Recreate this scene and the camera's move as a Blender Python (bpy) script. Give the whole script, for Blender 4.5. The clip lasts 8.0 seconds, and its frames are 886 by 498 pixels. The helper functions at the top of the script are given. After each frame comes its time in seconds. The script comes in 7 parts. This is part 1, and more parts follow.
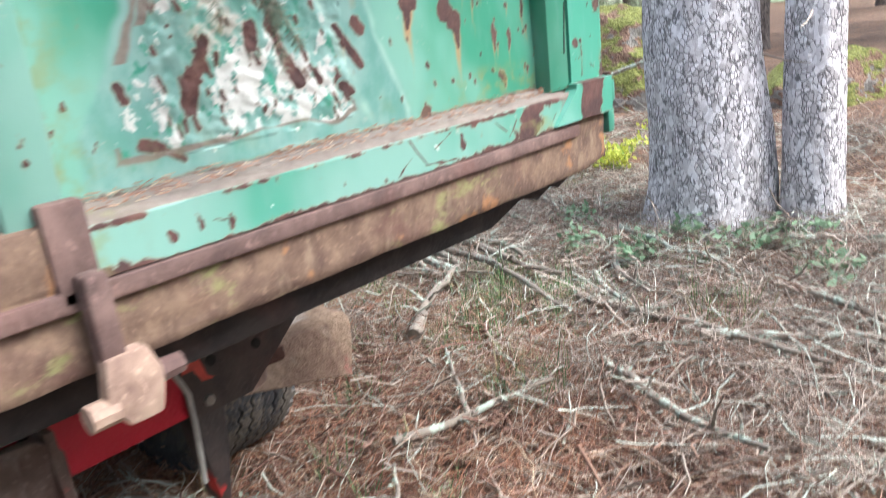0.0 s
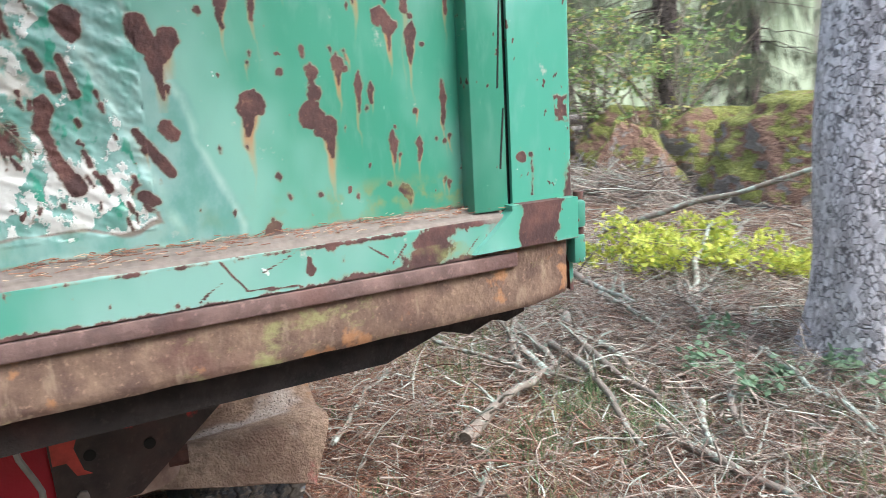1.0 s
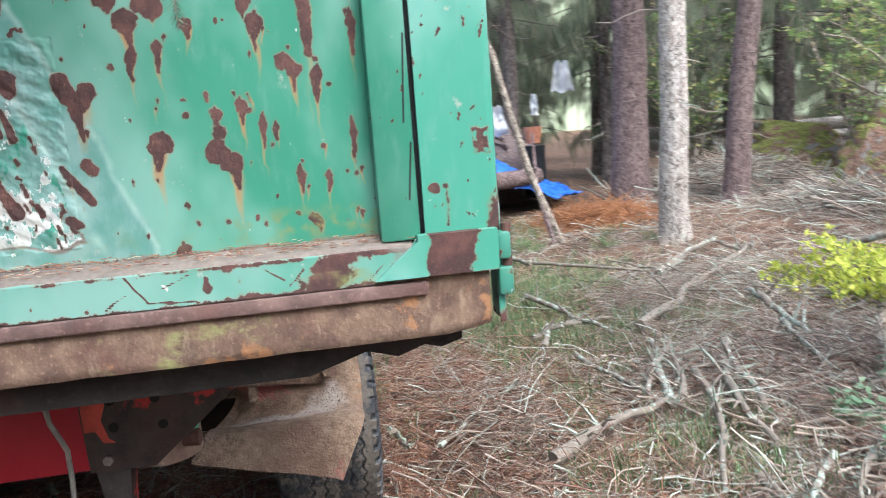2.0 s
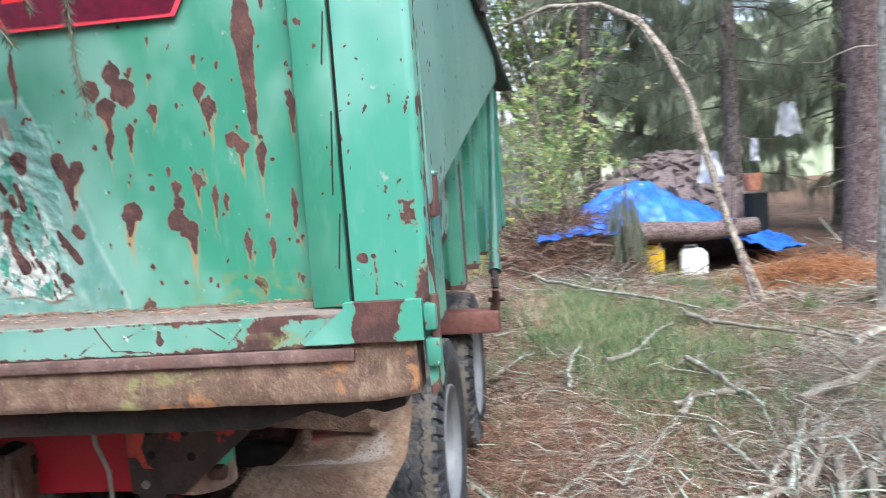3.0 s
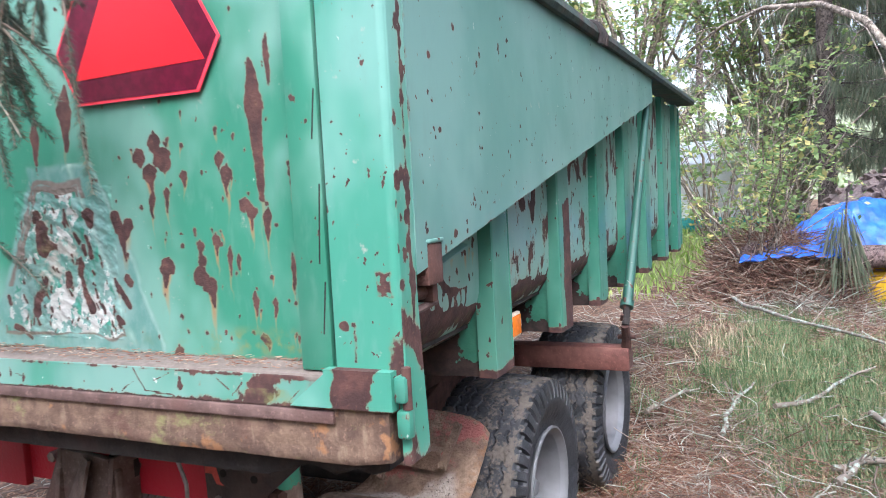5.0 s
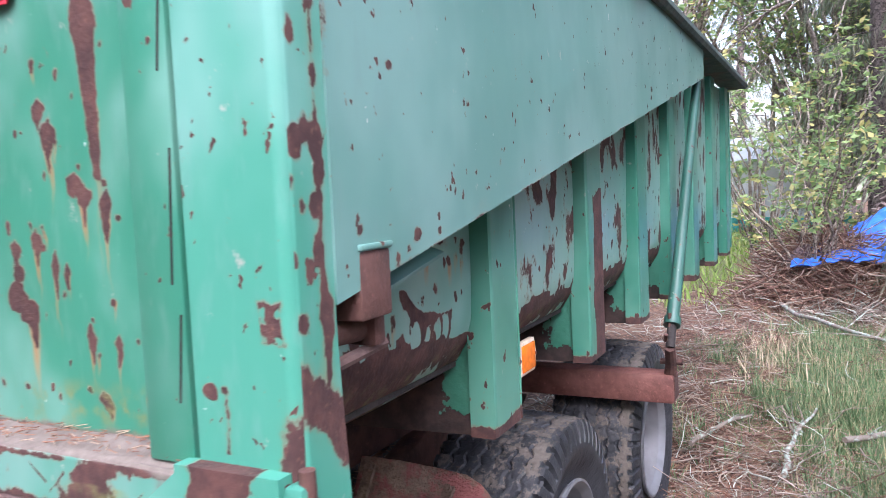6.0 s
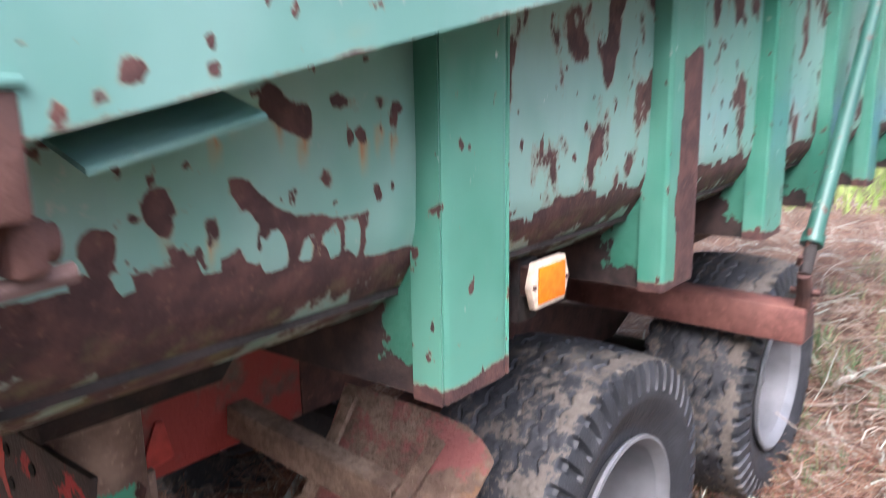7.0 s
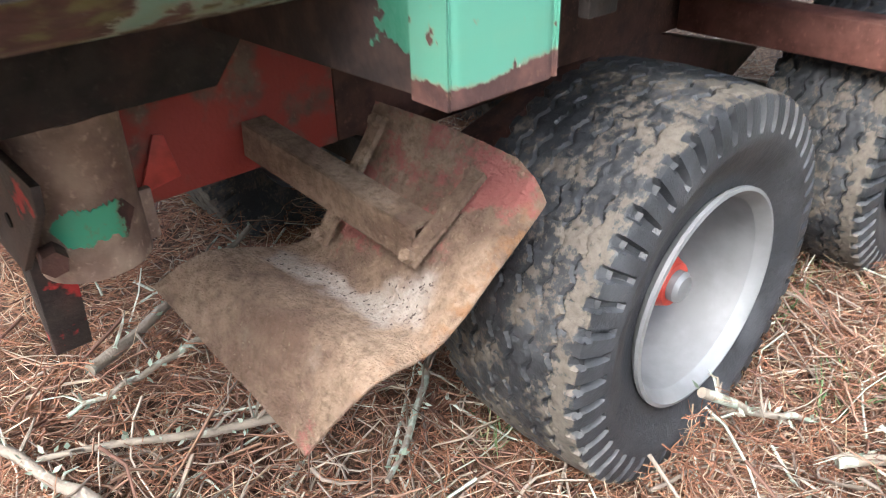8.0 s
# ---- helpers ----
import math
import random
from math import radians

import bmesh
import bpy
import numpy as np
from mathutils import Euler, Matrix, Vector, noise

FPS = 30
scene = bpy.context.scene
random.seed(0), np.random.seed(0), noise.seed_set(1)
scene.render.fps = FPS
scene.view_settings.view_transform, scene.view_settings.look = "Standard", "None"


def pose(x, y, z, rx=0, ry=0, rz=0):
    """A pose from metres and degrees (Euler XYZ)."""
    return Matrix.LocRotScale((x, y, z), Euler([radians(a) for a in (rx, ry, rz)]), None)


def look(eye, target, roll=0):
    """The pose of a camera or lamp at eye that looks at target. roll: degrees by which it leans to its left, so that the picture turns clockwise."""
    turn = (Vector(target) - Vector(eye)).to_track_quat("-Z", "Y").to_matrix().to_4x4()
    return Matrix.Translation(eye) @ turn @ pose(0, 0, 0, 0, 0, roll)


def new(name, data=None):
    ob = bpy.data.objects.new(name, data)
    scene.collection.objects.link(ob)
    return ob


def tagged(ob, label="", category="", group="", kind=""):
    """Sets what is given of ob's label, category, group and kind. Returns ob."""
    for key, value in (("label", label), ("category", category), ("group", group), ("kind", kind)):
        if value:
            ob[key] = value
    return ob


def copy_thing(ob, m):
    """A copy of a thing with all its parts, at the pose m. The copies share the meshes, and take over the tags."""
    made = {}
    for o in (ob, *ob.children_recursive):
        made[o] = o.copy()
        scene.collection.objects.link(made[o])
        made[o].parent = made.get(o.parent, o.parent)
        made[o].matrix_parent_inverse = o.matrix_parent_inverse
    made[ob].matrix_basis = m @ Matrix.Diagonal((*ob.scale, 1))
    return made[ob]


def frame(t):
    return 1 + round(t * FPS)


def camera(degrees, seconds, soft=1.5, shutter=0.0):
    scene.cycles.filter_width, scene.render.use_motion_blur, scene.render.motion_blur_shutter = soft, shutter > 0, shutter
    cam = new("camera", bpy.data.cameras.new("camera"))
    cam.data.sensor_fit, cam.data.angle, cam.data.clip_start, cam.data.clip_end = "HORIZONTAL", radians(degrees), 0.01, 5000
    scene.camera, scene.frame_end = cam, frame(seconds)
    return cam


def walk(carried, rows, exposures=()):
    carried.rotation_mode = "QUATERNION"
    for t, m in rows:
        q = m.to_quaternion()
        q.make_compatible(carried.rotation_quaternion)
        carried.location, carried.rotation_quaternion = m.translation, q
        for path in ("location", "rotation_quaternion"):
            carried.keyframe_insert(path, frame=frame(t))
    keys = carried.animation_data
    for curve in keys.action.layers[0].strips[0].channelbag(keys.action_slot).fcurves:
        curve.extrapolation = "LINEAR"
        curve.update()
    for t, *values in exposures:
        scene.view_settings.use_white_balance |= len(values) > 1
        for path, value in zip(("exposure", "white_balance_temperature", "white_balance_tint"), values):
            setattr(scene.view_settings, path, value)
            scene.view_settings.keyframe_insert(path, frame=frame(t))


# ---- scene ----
# camera and its walk
cam = camera(59.9, 8.0, soft=0.8, shutter=0.4)
PATH = [
    (0, (-0.019, 0.01, 1.521), (-1.306, 1.426, 0.94), -6.3),
    (0.5, (0.085, 0.347, 1.544), (-1.345, 1.68, 1.124), -4.0),
    (1, (0.235, 0.745, 1.546), (-1.456, 1.742, 1.162), -3.1),
    (1.2, (0.283, 0.861, 1.571), (-1.466, 1.752, 1.192), -4.0),
    (2.3, (0.59, 1.658, 1.551), (-1.384, 1.812, 1.267), -3.0),
    (2.5, (0.581, 1.81, 1.54), (-1.404, 1.858, 1.302), -2.2),
    (3, (0.584, 2.09, 1.577), (-1.391, 1.828, 1.397), -4.3),
    (3.5, (0.557, 2.368, 1.607), (-1.337, 1.74, 1.475), -5.0),
    (4, (0.598, 2.613, 1.687), (-1.249, 1.854, 1.575), -4.1),
    (4.5, (0.605, 2.683, 1.707), (-1.232, 1.904, 1.58), -3.5),
    (4.7, (0.573, 2.663, 1.715), (-1.256, 1.866, 1.576), -3.2),
    (5.8, (-0.203, 2.446, 1.663), (-1.993, 1.565, 1.521), -2.9),
    (6, (-0.299, 2.423, 1.666), (-2.079, 1.524, 1.519), -2.6),
    (6.5, (-0.607, 2.44, 1.633), (-2.319, 1.428, 1.421), -1.2),
    (7, (-1.03, 2.443, 1.591), (-2.535, 1.198, 1.16), -0.9),
    (7.5, (-1.196, 2.366, 1.495), (-2.464, 1.086, 0.626), 1.1),
    (8, (-1.349, 2.32, 1.39), (-2.492, 1.028, 0.378), -1.4),
]

walk(cam, [(t, look(eye, target, roll)) for t, eye, target, roll in PATH], exposures=[(0.0, 2.45, 6050, 9), (1.0, 2.2, 6000, 9), (3.0, 2.25, 5800, 8), (4.5, 2.2, 5800, 11), (6.0, 2.3, 5700, 22), (6.5, 2.35, 5700, 24), (7.0, 2.85, 5950, 20), (7.5, 3.05, 6200, 15), (8.0, 3.1, 6150, 8)])

# ---- world and sun: bright overcast over a clearing in a spruce wood
SUN_EL, SUN_AZ = 50.0, 62.0
world = bpy.data.worlds.new("overcast_sky")
scene.world = world
world.use_nodes = True
wn, wl = world.node_tree.nodes, world.node_tree.links
sky = wn.new("ShaderNodeTexSky")
sky.sky_type = "NISHITA"
sky.sun_disc = False
sky.sun_elevation, sky.sun_rotation = radians(SUN_EL), radians(SUN_AZ)
sky.dust_density, sky.air_density = 4.0, 1.2
pale = wn.new("ShaderNodeHueSaturation")
pale.inputs["Saturation"].default_value = 0.6
wl.new(sky.outputs[0], pale.inputs["Color"])
wl.new(pale.outputs[0], wn["Background"].inputs["Color"])
wn["Background"].inputs["Strength"].default_value = 0.15
sun = new("sun", bpy.data.lights.new("sun", "SUN"))
sun.data.energy, sun.data.angle, sun.data.color = 0.55, radians(35), (1.0, 0.98, 0.95)
_az, _el = radians(SUN_AZ), radians(SUN_EL)
sun.matrix_world = look((10 * math.sin(_az) * math.cos(_el), 10 * math.cos(_az) * math.cos(_el), 10 * math.sin(_el)), (0, 0, 0))


# ---- materials
class Mat:
    """A small wrapper to write node materials briefly."""

    def __init__(self, name, rough=0.6, metal=0.0):
        self.m = bpy.data.materials.new(name)
        self.m.use_nodes = True
        self.n, self.l = self.m.node_tree.nodes, self.m.node_tree.links
        self.b = self.n["Principled BSDF"]
        self.b.inputs["Roughness"].default_value = rough
        self.b.inputs["Metallic"].default_value = metal
        self.pos = self.n.new("ShaderNodeNewGeometry").outputs["Position"]

    def noise(self, scale, detail=4.0, stretch=(1, 1, 1), rough=0.55, shift=0.0):
        mp = self.n.new("ShaderNodeMapping")
        mp.inputs["Scale"].default_value = stretch
        mp.inputs["Location"].default_value = (shift, shift * 0.7, shift * 1.3)
        self.l.new(self.pos, mp.inputs["Vector"])
        t = self.n.new("ShaderNodeTexNoise")
        t.inputs["Scale"].default_value, t.inputs["Detail"].default_value, t.inputs["Roughness"].default_value = scale, detail, rough
        self.l.new(mp.outputs[0], t.inputs["Vector"])
        return t.outputs["Fac"]

    def voronoi(self, scale, stretch=(1, 1, 1), feature="F1", out="Distance"):
        mp = self.n.new("ShaderNodeMapping")
        mp.inputs["Scale"].default_value = stretch
        self.l.new(self.pos, mp.inputs["Vector"])
        t = self.n.new("ShaderNodeTexVoronoi")
        t.feature = feature
        t.inputs["Scale"].default_value = scale
        self.l.new(mp.outputs[0], t.inputs["Vector"])
        return t.outputs[out]

    def math(self, op, a, b=0.0, c=None):
        t = self.n.new("ShaderNodeMath")
        t.operation = op
        for i, v in enumerate((a, b) if c is None else (a, b, c)):
            if isinstance(v, (int, float)):
                t.inputs[i].default_value = v
            else:
                self.l.new(v, t.inputs[i])
        return t.outputs[0]

    def step(self, v, lo, hi, to0=0.0, to1=1.0):
        t = self.n.new("ShaderNodeMapRange")
        t.interpolation_type = "SMOOTHSTEP"
        self.l.new(v, t.inputs["Value"])
        for k, x in (("From Min", lo), ("From Max", hi), ("To Min", to0), ("To Max", to1)):
            t.inputs[k].default_value = x
        return t.outputs[0]

    def mix(self, f, a, b):
        t = self.n.new("ShaderNodeMix")
        t.data_type = "RGBA"
        for sock, v in ((t.inputs[0], f), (t.inputs[6], a), (t.inputs[7], b)):
            if isinstance(v, tuple):
                sock.default_value = (*v, 1.0)
            elif isinstance(v, (int, float)):
                sock.default_value = v
            else:
                self.l.new(v, sock)
        return t.outputs[2]

    def attr(self, name):
        t = self.n.new("ShaderNodeAttribute")
        t.attribute_name = name
        return t.outputs["Fac"]

    def island(self):
        return self.n.new("ShaderNodeNewGeometry").outputs["Random Per Island"]

    def one(self):
        return self.n.new("ShaderNodeObjectInfo").outputs["Random"]

    def color(self, c):
        if isinstance(c, tuple):
            self.b.inputs["Base Color"].default_value = (*c, 1.0)
        else:
            self.l.new(c, self.b.inputs["Base Color"])
        return self

    def rough(self, v):
        self.l.new(v, self.b.inputs["Roughness"])
        return self

    def bump(self, v, dist=0.003, strength=0.6):
        t = self.n.new("ShaderNodeBump")
        t.inputs["Distance"].default_value, t.inputs["Strength"].default_value = dist, strength
        self.l.new(v, t.inputs["Height"])
        self.l.new(t.outputs[0], self.b.inputs["Normal"])
        return self


RUST_DARK, RUST_MID, RUST_LIGHT = (0.046, 0.020, 0.018), (0.098, 0.043, 0.035), (0.20, 0.10, 0.065)


def paint(name, fresh, faded, bias=-0.5, amp=0.35, scale=9.0, stretch=(1, 1, 0.55), dirt=0.0, shine=0.34, chips=30.0, chip_amt=0.0):
    """Old enamel on steel: faded in clouds, rusted through where the rust field and the noise say so."""
    k = Mat(name)
    cloud = k.noise(3.2, 3, (1, 1, 0.7))
    base = k.mix(k.step(cloud, 0.38, 0.62), fresh, faded)
    base = k.mix(k.step(k.noise(34, 5, (1, 1, 0.35)), 0.5, 0.8, 0, 0.35), base, tuple(0.75 * c + 0.03 for c in faded))
    # filler patch: grey-green overpaint, bare white filler
    over = k.mix(k.step(k.noise(17, 6, (1, 1, 0.6), 0.62), 0.36, 0.64), (0.085, 0.225, 0.19), (0.195, 0.315, 0.29))
    base = k.mix(k.math("MULTIPLY", k.step(k.math("ADD", k.attr("patch"), k.math("MULTIPLY", k.noise(14, 4), 0.4)), 0.45, 0.85), 0.85), base, over)
    base = k.mix(k.math("MULTIPLY", k.step(k.noise(30, 5, (1, 1, 0.6), shift=6), 0.60, 0.64), k.step(k.attr("bare"), 0.1, 0.3)), base, (0.03, 0.21, 0.14))
    base = k.mix(k.math("MULTIPLY", k.attr("veil"), k.step(k.noise(20, 4), 0.3, 0.6, 0.15, 0.6)), base, (0.42, 0.55, 0.49))
    base = k.mix(k.step(k.math("ADD", k.attr("tan"), k.math("MULTIPLY", k.math("SUBTRACT", k.noise(18, 6, rough=0.65), 0.5), 4.0)), 0.6, 1.0, 0, 0.8), base, (0.40, 0.36, 0.32))
    white = k.step(k.math("ADD", k.attr("bare"), k.math("MULTIPLY", k.math("SUBTRACT", k.noise(24, 5, (1, 1, 0.8), 0.65), 0.5), 2.4)), 0.47, 0.53)
    base = k.mix(white, base, k.mix(k.noise(40, 4), (0.34, 0.36, 0.33), (0.60, 0.60, 0.57)))
    # orange runs below the blisters
    runs = k.math("MULTIPLY", k.attr("drip"), k.step(k.noise(60, 3, (1, 1, 0.12)), 0.25, 0.6, 0.45, 1.0))
    base = k.mix(k.step(runs, 0.05, 0.7, 0.0, 0.5), base, (0.35, 0.21, 0.08))
    base = k.mix(k.step(runs, 0.5, 1.0, 0.0, 0.85), base, (0.34, 0.13, 0.045))
    field = k.math("ADD", k.math("ADD", k.attr("rust"), bias), k.math("ADD", k.math("MULTIPLY", k.math("SUBTRACT", k.noise(scale, 6, stretch, 0.6), 0.5), 2 * amp), k.math("MULTIPLY", k.math("SUBTRACT", k.noise(85, 5, rough=0.65), 0.5), 0.24)))
    chip = k.math("SUBTRACT", k.noise(chips, 3, (1, 1, 0.75), 0.5, 9.0), 0.715 - chip_amt)
    field = k.math("MAXIMUM", field, k.math("MULTIPLY", chip, 3.0))
    halo = k.step(field, -0.08, 0.0, 0.0, 0.5)
    base = k.mix(halo, base, (0.20, 0.13, 0.075))
    rust = k.step(field, -0.025, 0.03)
    rcol = k.mix(k.step(k.noise(22, 5), 0.35, 0.7), RUST_DARK, RUST_MID)
    rcol = k.mix(k.step(k.noise(90, 4), 0.58, 0.8, 0, 0.6), rcol, RUST_LIGHT)
    base = k.mix(rust, base, rcol)
    soil = k.step(k.math("ADD", k.attr("dirt"), k.math("ADD", dirt, k.math("MULTIPLY", k.math("SUBTRACT", k.noise(12, 6), 0.5), 0.9))), 0.45, 0.75)
    base = k.mix(soil, base, k.mix(k.noise(60, 4), (0.090, 0.070, 0.057), (0.235, 0.20, 0.172)))
    base = k.mix(k.math("MULTIPLY", k.attr("moss"), k.step(k.noise(26, 5), 0.46, 0.68)), base, k.mix(k.noise(50, 4), (0.13, 0.15, 0.05), (0.24, 0.24, 0.09)))
    k.color(base)
    k.rough(k.math("MAXIMUM", k.step(rust, 0, 1, shine, 0.85), k.step(soil, 0, 1, shine, 0.9)))
    relief = k.math("ADD", k.math("MULTIPLY", rust, k.noise(120, 4)), k.math("MULTIPLY", k.noise(5, 2), 0.5))
    k.bump(k.math("ADD", relief, k.math("MULTIPLY", white, 0.8)), 0.004, 0.5)
    return k.m


def rusty(name, dark, light, moss=0.0, rough=0.85, scale=14, red=None, red_amt=0.5, soft=0.025):
    k = Mat(name, rough)
    c = k.mix(k.step(k.noise(scale, 6), 0.3, 0.7), dark, light)
    c = k.mix(k.step(k.noise(scale * 5, 4), 0.55, 0.78, 0, 0.7), c, tuple(min(1, 1.6 * x) for x in light))
    c = k.mix(k.step(k.noise(scale * 0.4, 4, shift=3), 0.5, 0.75, 0, 0.6), c, RUST_MID)
    if moss:
        c = k.mix(k.step(k.math("ADD", k.noise(6, 7, (1, 1, 1.6), 0.68, 8), moss - 0.5), 0.50, 0.60, 0, 0.8), c, k.mix(k.noise(60, 4), (0.15, 0.13, 0.05), (0.28, 0.30, 0.12)))
        c = k.mix(k.step(k.noise(45, 5, (1, 1, 0.25), 0.6, 2), 0.54, 0.72, 0, 0.5), c, (0.27, 0.20, 0.135))
    if red:
        c = k.mix(k.step(k.noise(9, 5, shift=5), red_amt - soft, red_amt + soft), c, red)
    k.color(c)
    k.bump(k.math("ADD", k.noise(90, 5), k.math("MULTIPLY", k.noise(14, 4), 1.2)), 0.004, 0.6)
    return k.m


M_GATE = paint("gate_enamel", (0.038, 0.20, 0.128), (0.155, 0.325, 0.262), bias=-0.5, amp=0.10, scale=18)
M_POST = paint("post_enamel", (0.062, 0.265, 0.188), (0.165, 0.36, 0.30), bias=-0.42, amp=0.24, scale=12, chips=55.0, chip_amt=0.015)
M_SILL = paint("sill_enamel", (0.065, 0.235, 0.172), (0.165, 0.31, 0.262), bias=-0.36, amp=0.26, scale=46, dirt=0.12, chip_amt=0.04)
M_WEDGE = paint("side_enamel", (0.115, 0.25, 0.215), (0.165, 0.305, 0.27), bias=-0.45, amp=0.15, scale=7, shine=0.3, chips=38.0, chip_amt=0.012)
M_WALL = paint("trough_enamel", (0.125, 0.275, 0.22), (0.20, 0.34, 0.29), bias=-0.16, amp=0.40, scale=16, stretch=(1, 1, 0.6), chip_amt=0.04)
M_RIB = paint("rib_enamel", (0.038, 0.18, 0.122), (0.085, 0.25, 0.185), bias=-0.36, amp=0.34, scale=7, chip_amt=0.03)
# green darker than the ribs: shade on the strut is in the colour
M_STRUT = paint("shaded_strut_enamel", (0.018, 0.075, 0.056), (0.032, 0.105, 0.080), bias=-0.4, amp=0.3, scale=9, chip_amt=0.03)
M_HINGE = paint("hinge_enamel", (0.05, 0.21, 0.15), (0.11, 0.27, 0.215), bias=-0.20, amp=0.5, scale=30, chip_amt=0.05)


def web_material():
    k = Mat("shaded_rib_web_paint", 0.55)
    sep = k.n.new("ShaderNodeSeparateXYZ")
    k.l.new(k.pos, sep.inputs[0])
    # green and bare steel are mixed darker to carry the web's shade
    green = k.mix(k.step(k.noise(6, 4), 0.35, 0.65), (0.022, 0.13, 0.082), (0.05, 0.19, 0.13))
    bare = k.mix(k.step(k.noise(24, 5), 0.35, 0.7), (0.014, 0.009, 0.008), (0.048, 0.027, 0.022))
    wander = k.math("MULTIPLY", k.math("SUBTRACT", k.noise(13, 6, rough=0.6), 0.5), 0.16)
    inner = k.math("SUBTRACT", k.math("ADD", sep.outputs["Y"], wander), 1.600)
    foot = k.math("SUBTRACT", k.math("ADD", sep.outputs["Z"], wander), 1.150)
    painted = k.step(k.math("MINIMUM", inner, foot), -0.002, 0.002)
    k.color(k.mix(painted, bare, green))
    k.rough(k.step(painted, 0, 1, 0.88, 0.42))
    k.bump(k.math("ADD", k.noise(90, 4), k.math("MULTIPLY", painted, 0.8)), 0.003, 0.5)
    return k.m


M_WEB = web_material()
M_BEAM = rusty("rusted_beam", (0.085, 0.050, 0.037), (0.18, 0.118, 0.078), moss=0.45, red=(0.27, 0.135, 0.062), red_amt=0.64, scale=22)
M_RAIL = rusty("weathered_rail", (0.02, 0.035, 0.03), (0.05, 0.075, 0.062))
M_STRIP = rusty("brown_strip", (0.075, 0.045, 0.04), (0.16, 0.10, 0.085))
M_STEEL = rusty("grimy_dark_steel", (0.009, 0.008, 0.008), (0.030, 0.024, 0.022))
M_BROWN = rusty("brown_oxide_steel", (0.045, 0.022, 0.018), (0.11, 0.05, 0.038))
M_OXIDE = rusty("red_oxide_tube", (0.10, 0.034, 0.028), (0.20, 0.085, 0.066), rough=0.6)
M_RED = rusty("red_chassis_paint", (0.025, 0.016, 0.015), (0.06, 0.035, 0.03), red=(0.38, 0.010, 0.024), red_amt=0.33, rough=0.5)
# darker copy of the chassis red, for shading at the plate's left end
M_RED_SHADED = rusty("shaded_chassis_red", (0.06, 0.018, 0.018), (0.11, 0.03, 0.03), red=(0.26, 0.010, 0.02), red_amt=0.36, rough=0.5)
M_HITCH = rusty("grey_brown_hitch", (0.075, 0.046, 0.036), (0.16, 0.115, 0.095), red=(0.26, 0.06, 0.045), red_amt=0.68, rough=0.8)
M_GREENBAND = paint("pipe_paint", (0.04, 0.30, 0.16), (0.07, 0.36, 0.22), bias=-0.10, amp=0.5, scale=14)
M_PLATE = rusty("black_plate_with_red", (0.018, 0.015, 0.015), (0.045, 0.034, 0.03), red=(0.42, 0.03, 0.03), red_amt=0.60, rough=0.6)
M_REDDIRTY = rusty("dusty_red_rail", (0.10, 0.062, 0.048), (0.18, 0.115, 0.082), red=(0.30, 0.040, 0.030), red_amt=0.44, rough=0.7, soft=0.10)
M_PIPE = rusty("pipe_with_green", (0.21, 0.135, 0.105), (0.39, 0.28, 0.21), red=(0.05, 0.33, 0.19), red_amt=0.68, rough=0.8)


def guard_material():
    """Red sheet under brown dirt, with pale dust and crumbs where it creases."""
    k = Mat("mud_caked_guard", 0.92)
    c = k.mix(k.step(k.noise(7, 6), 0.32, 0.68), (0.165, 0.10, 0.07), (0.36, 0.255, 0.18))
    c = k.mix(k.step(k.noise(48, 6, rough=0.65), 0.38, 0.72, 0.0, 0.75), c, (0.13, 0.082, 0.052))
    c = k.mix(k.step(k.noise(130, 4), 0.62, 0.75, 0.0, 0.45), c, (0.42, 0.33, 0.23))
    red = k.step(k.math("ADD", k.math("MULTIPLY", k.attr("red"), 0.62), k.noise(22, 6, rough=0.7)), 0.80, 1.0)
    c = k.mix(k.math("MULTIPLY", red, 0.8), c, k.mix(k.noise(24, 4), (0.25, 0.06, 0.052), (0.46, 0.15, 0.135)))
    dust = k.step(k.math("ADD", k.attr("dust"), k.math("MULTIPLY", k.math("SUBTRACT", k.noise(10, 6), 0.5), 1.6)), 0.15, 0.8)
    c = k.mix(k.math("MULTIPLY", dust, 0.85), c, k.mix(k.noise(70, 5), (0.30, 0.235, 0.19), (0.60, 0.54, 0.49)))
    crumbs = k.math("MULTIPLY", k.step(k.noise(110, 3), 0.60, 0.66), k.step(k.attr("dust"), 0.1, 0.6))
    c = k.mix(crumbs, c, (0.075, 0.052, 0.042))
    c = k.mix(k.math("MULTIPLY", k.attr("rim"), k.step(k.noise(40, 4), 0.45, 0.65, 0, 0.7)), c, (0.26, 0.135, 0.065))
    k.color(c)
    k.bump(k.math("ADD", k.noise(120, 5), k.math("MULTIPLY", k.noise(30, 6, rough=0.65), 2.0)), 0.008, 0.9)
    return k.m


M_FENDER = guard_material()


def plain(name, c, rough=0.5, metal=0.0, vary=0.25, scale=20, bump=0.0):
    k = Mat(name, rough, metal)
    k.color(k.mix(k.step(k.noise(scale, 5), 0.3, 0.7), tuple(x * (1 - vary) for x in c), tuple(min(1, x * (1 + vary)) for x in c)))
    if bump:
        k.bump(k.noise(scale * 4, 4), bump, 0.6)
    return k.m


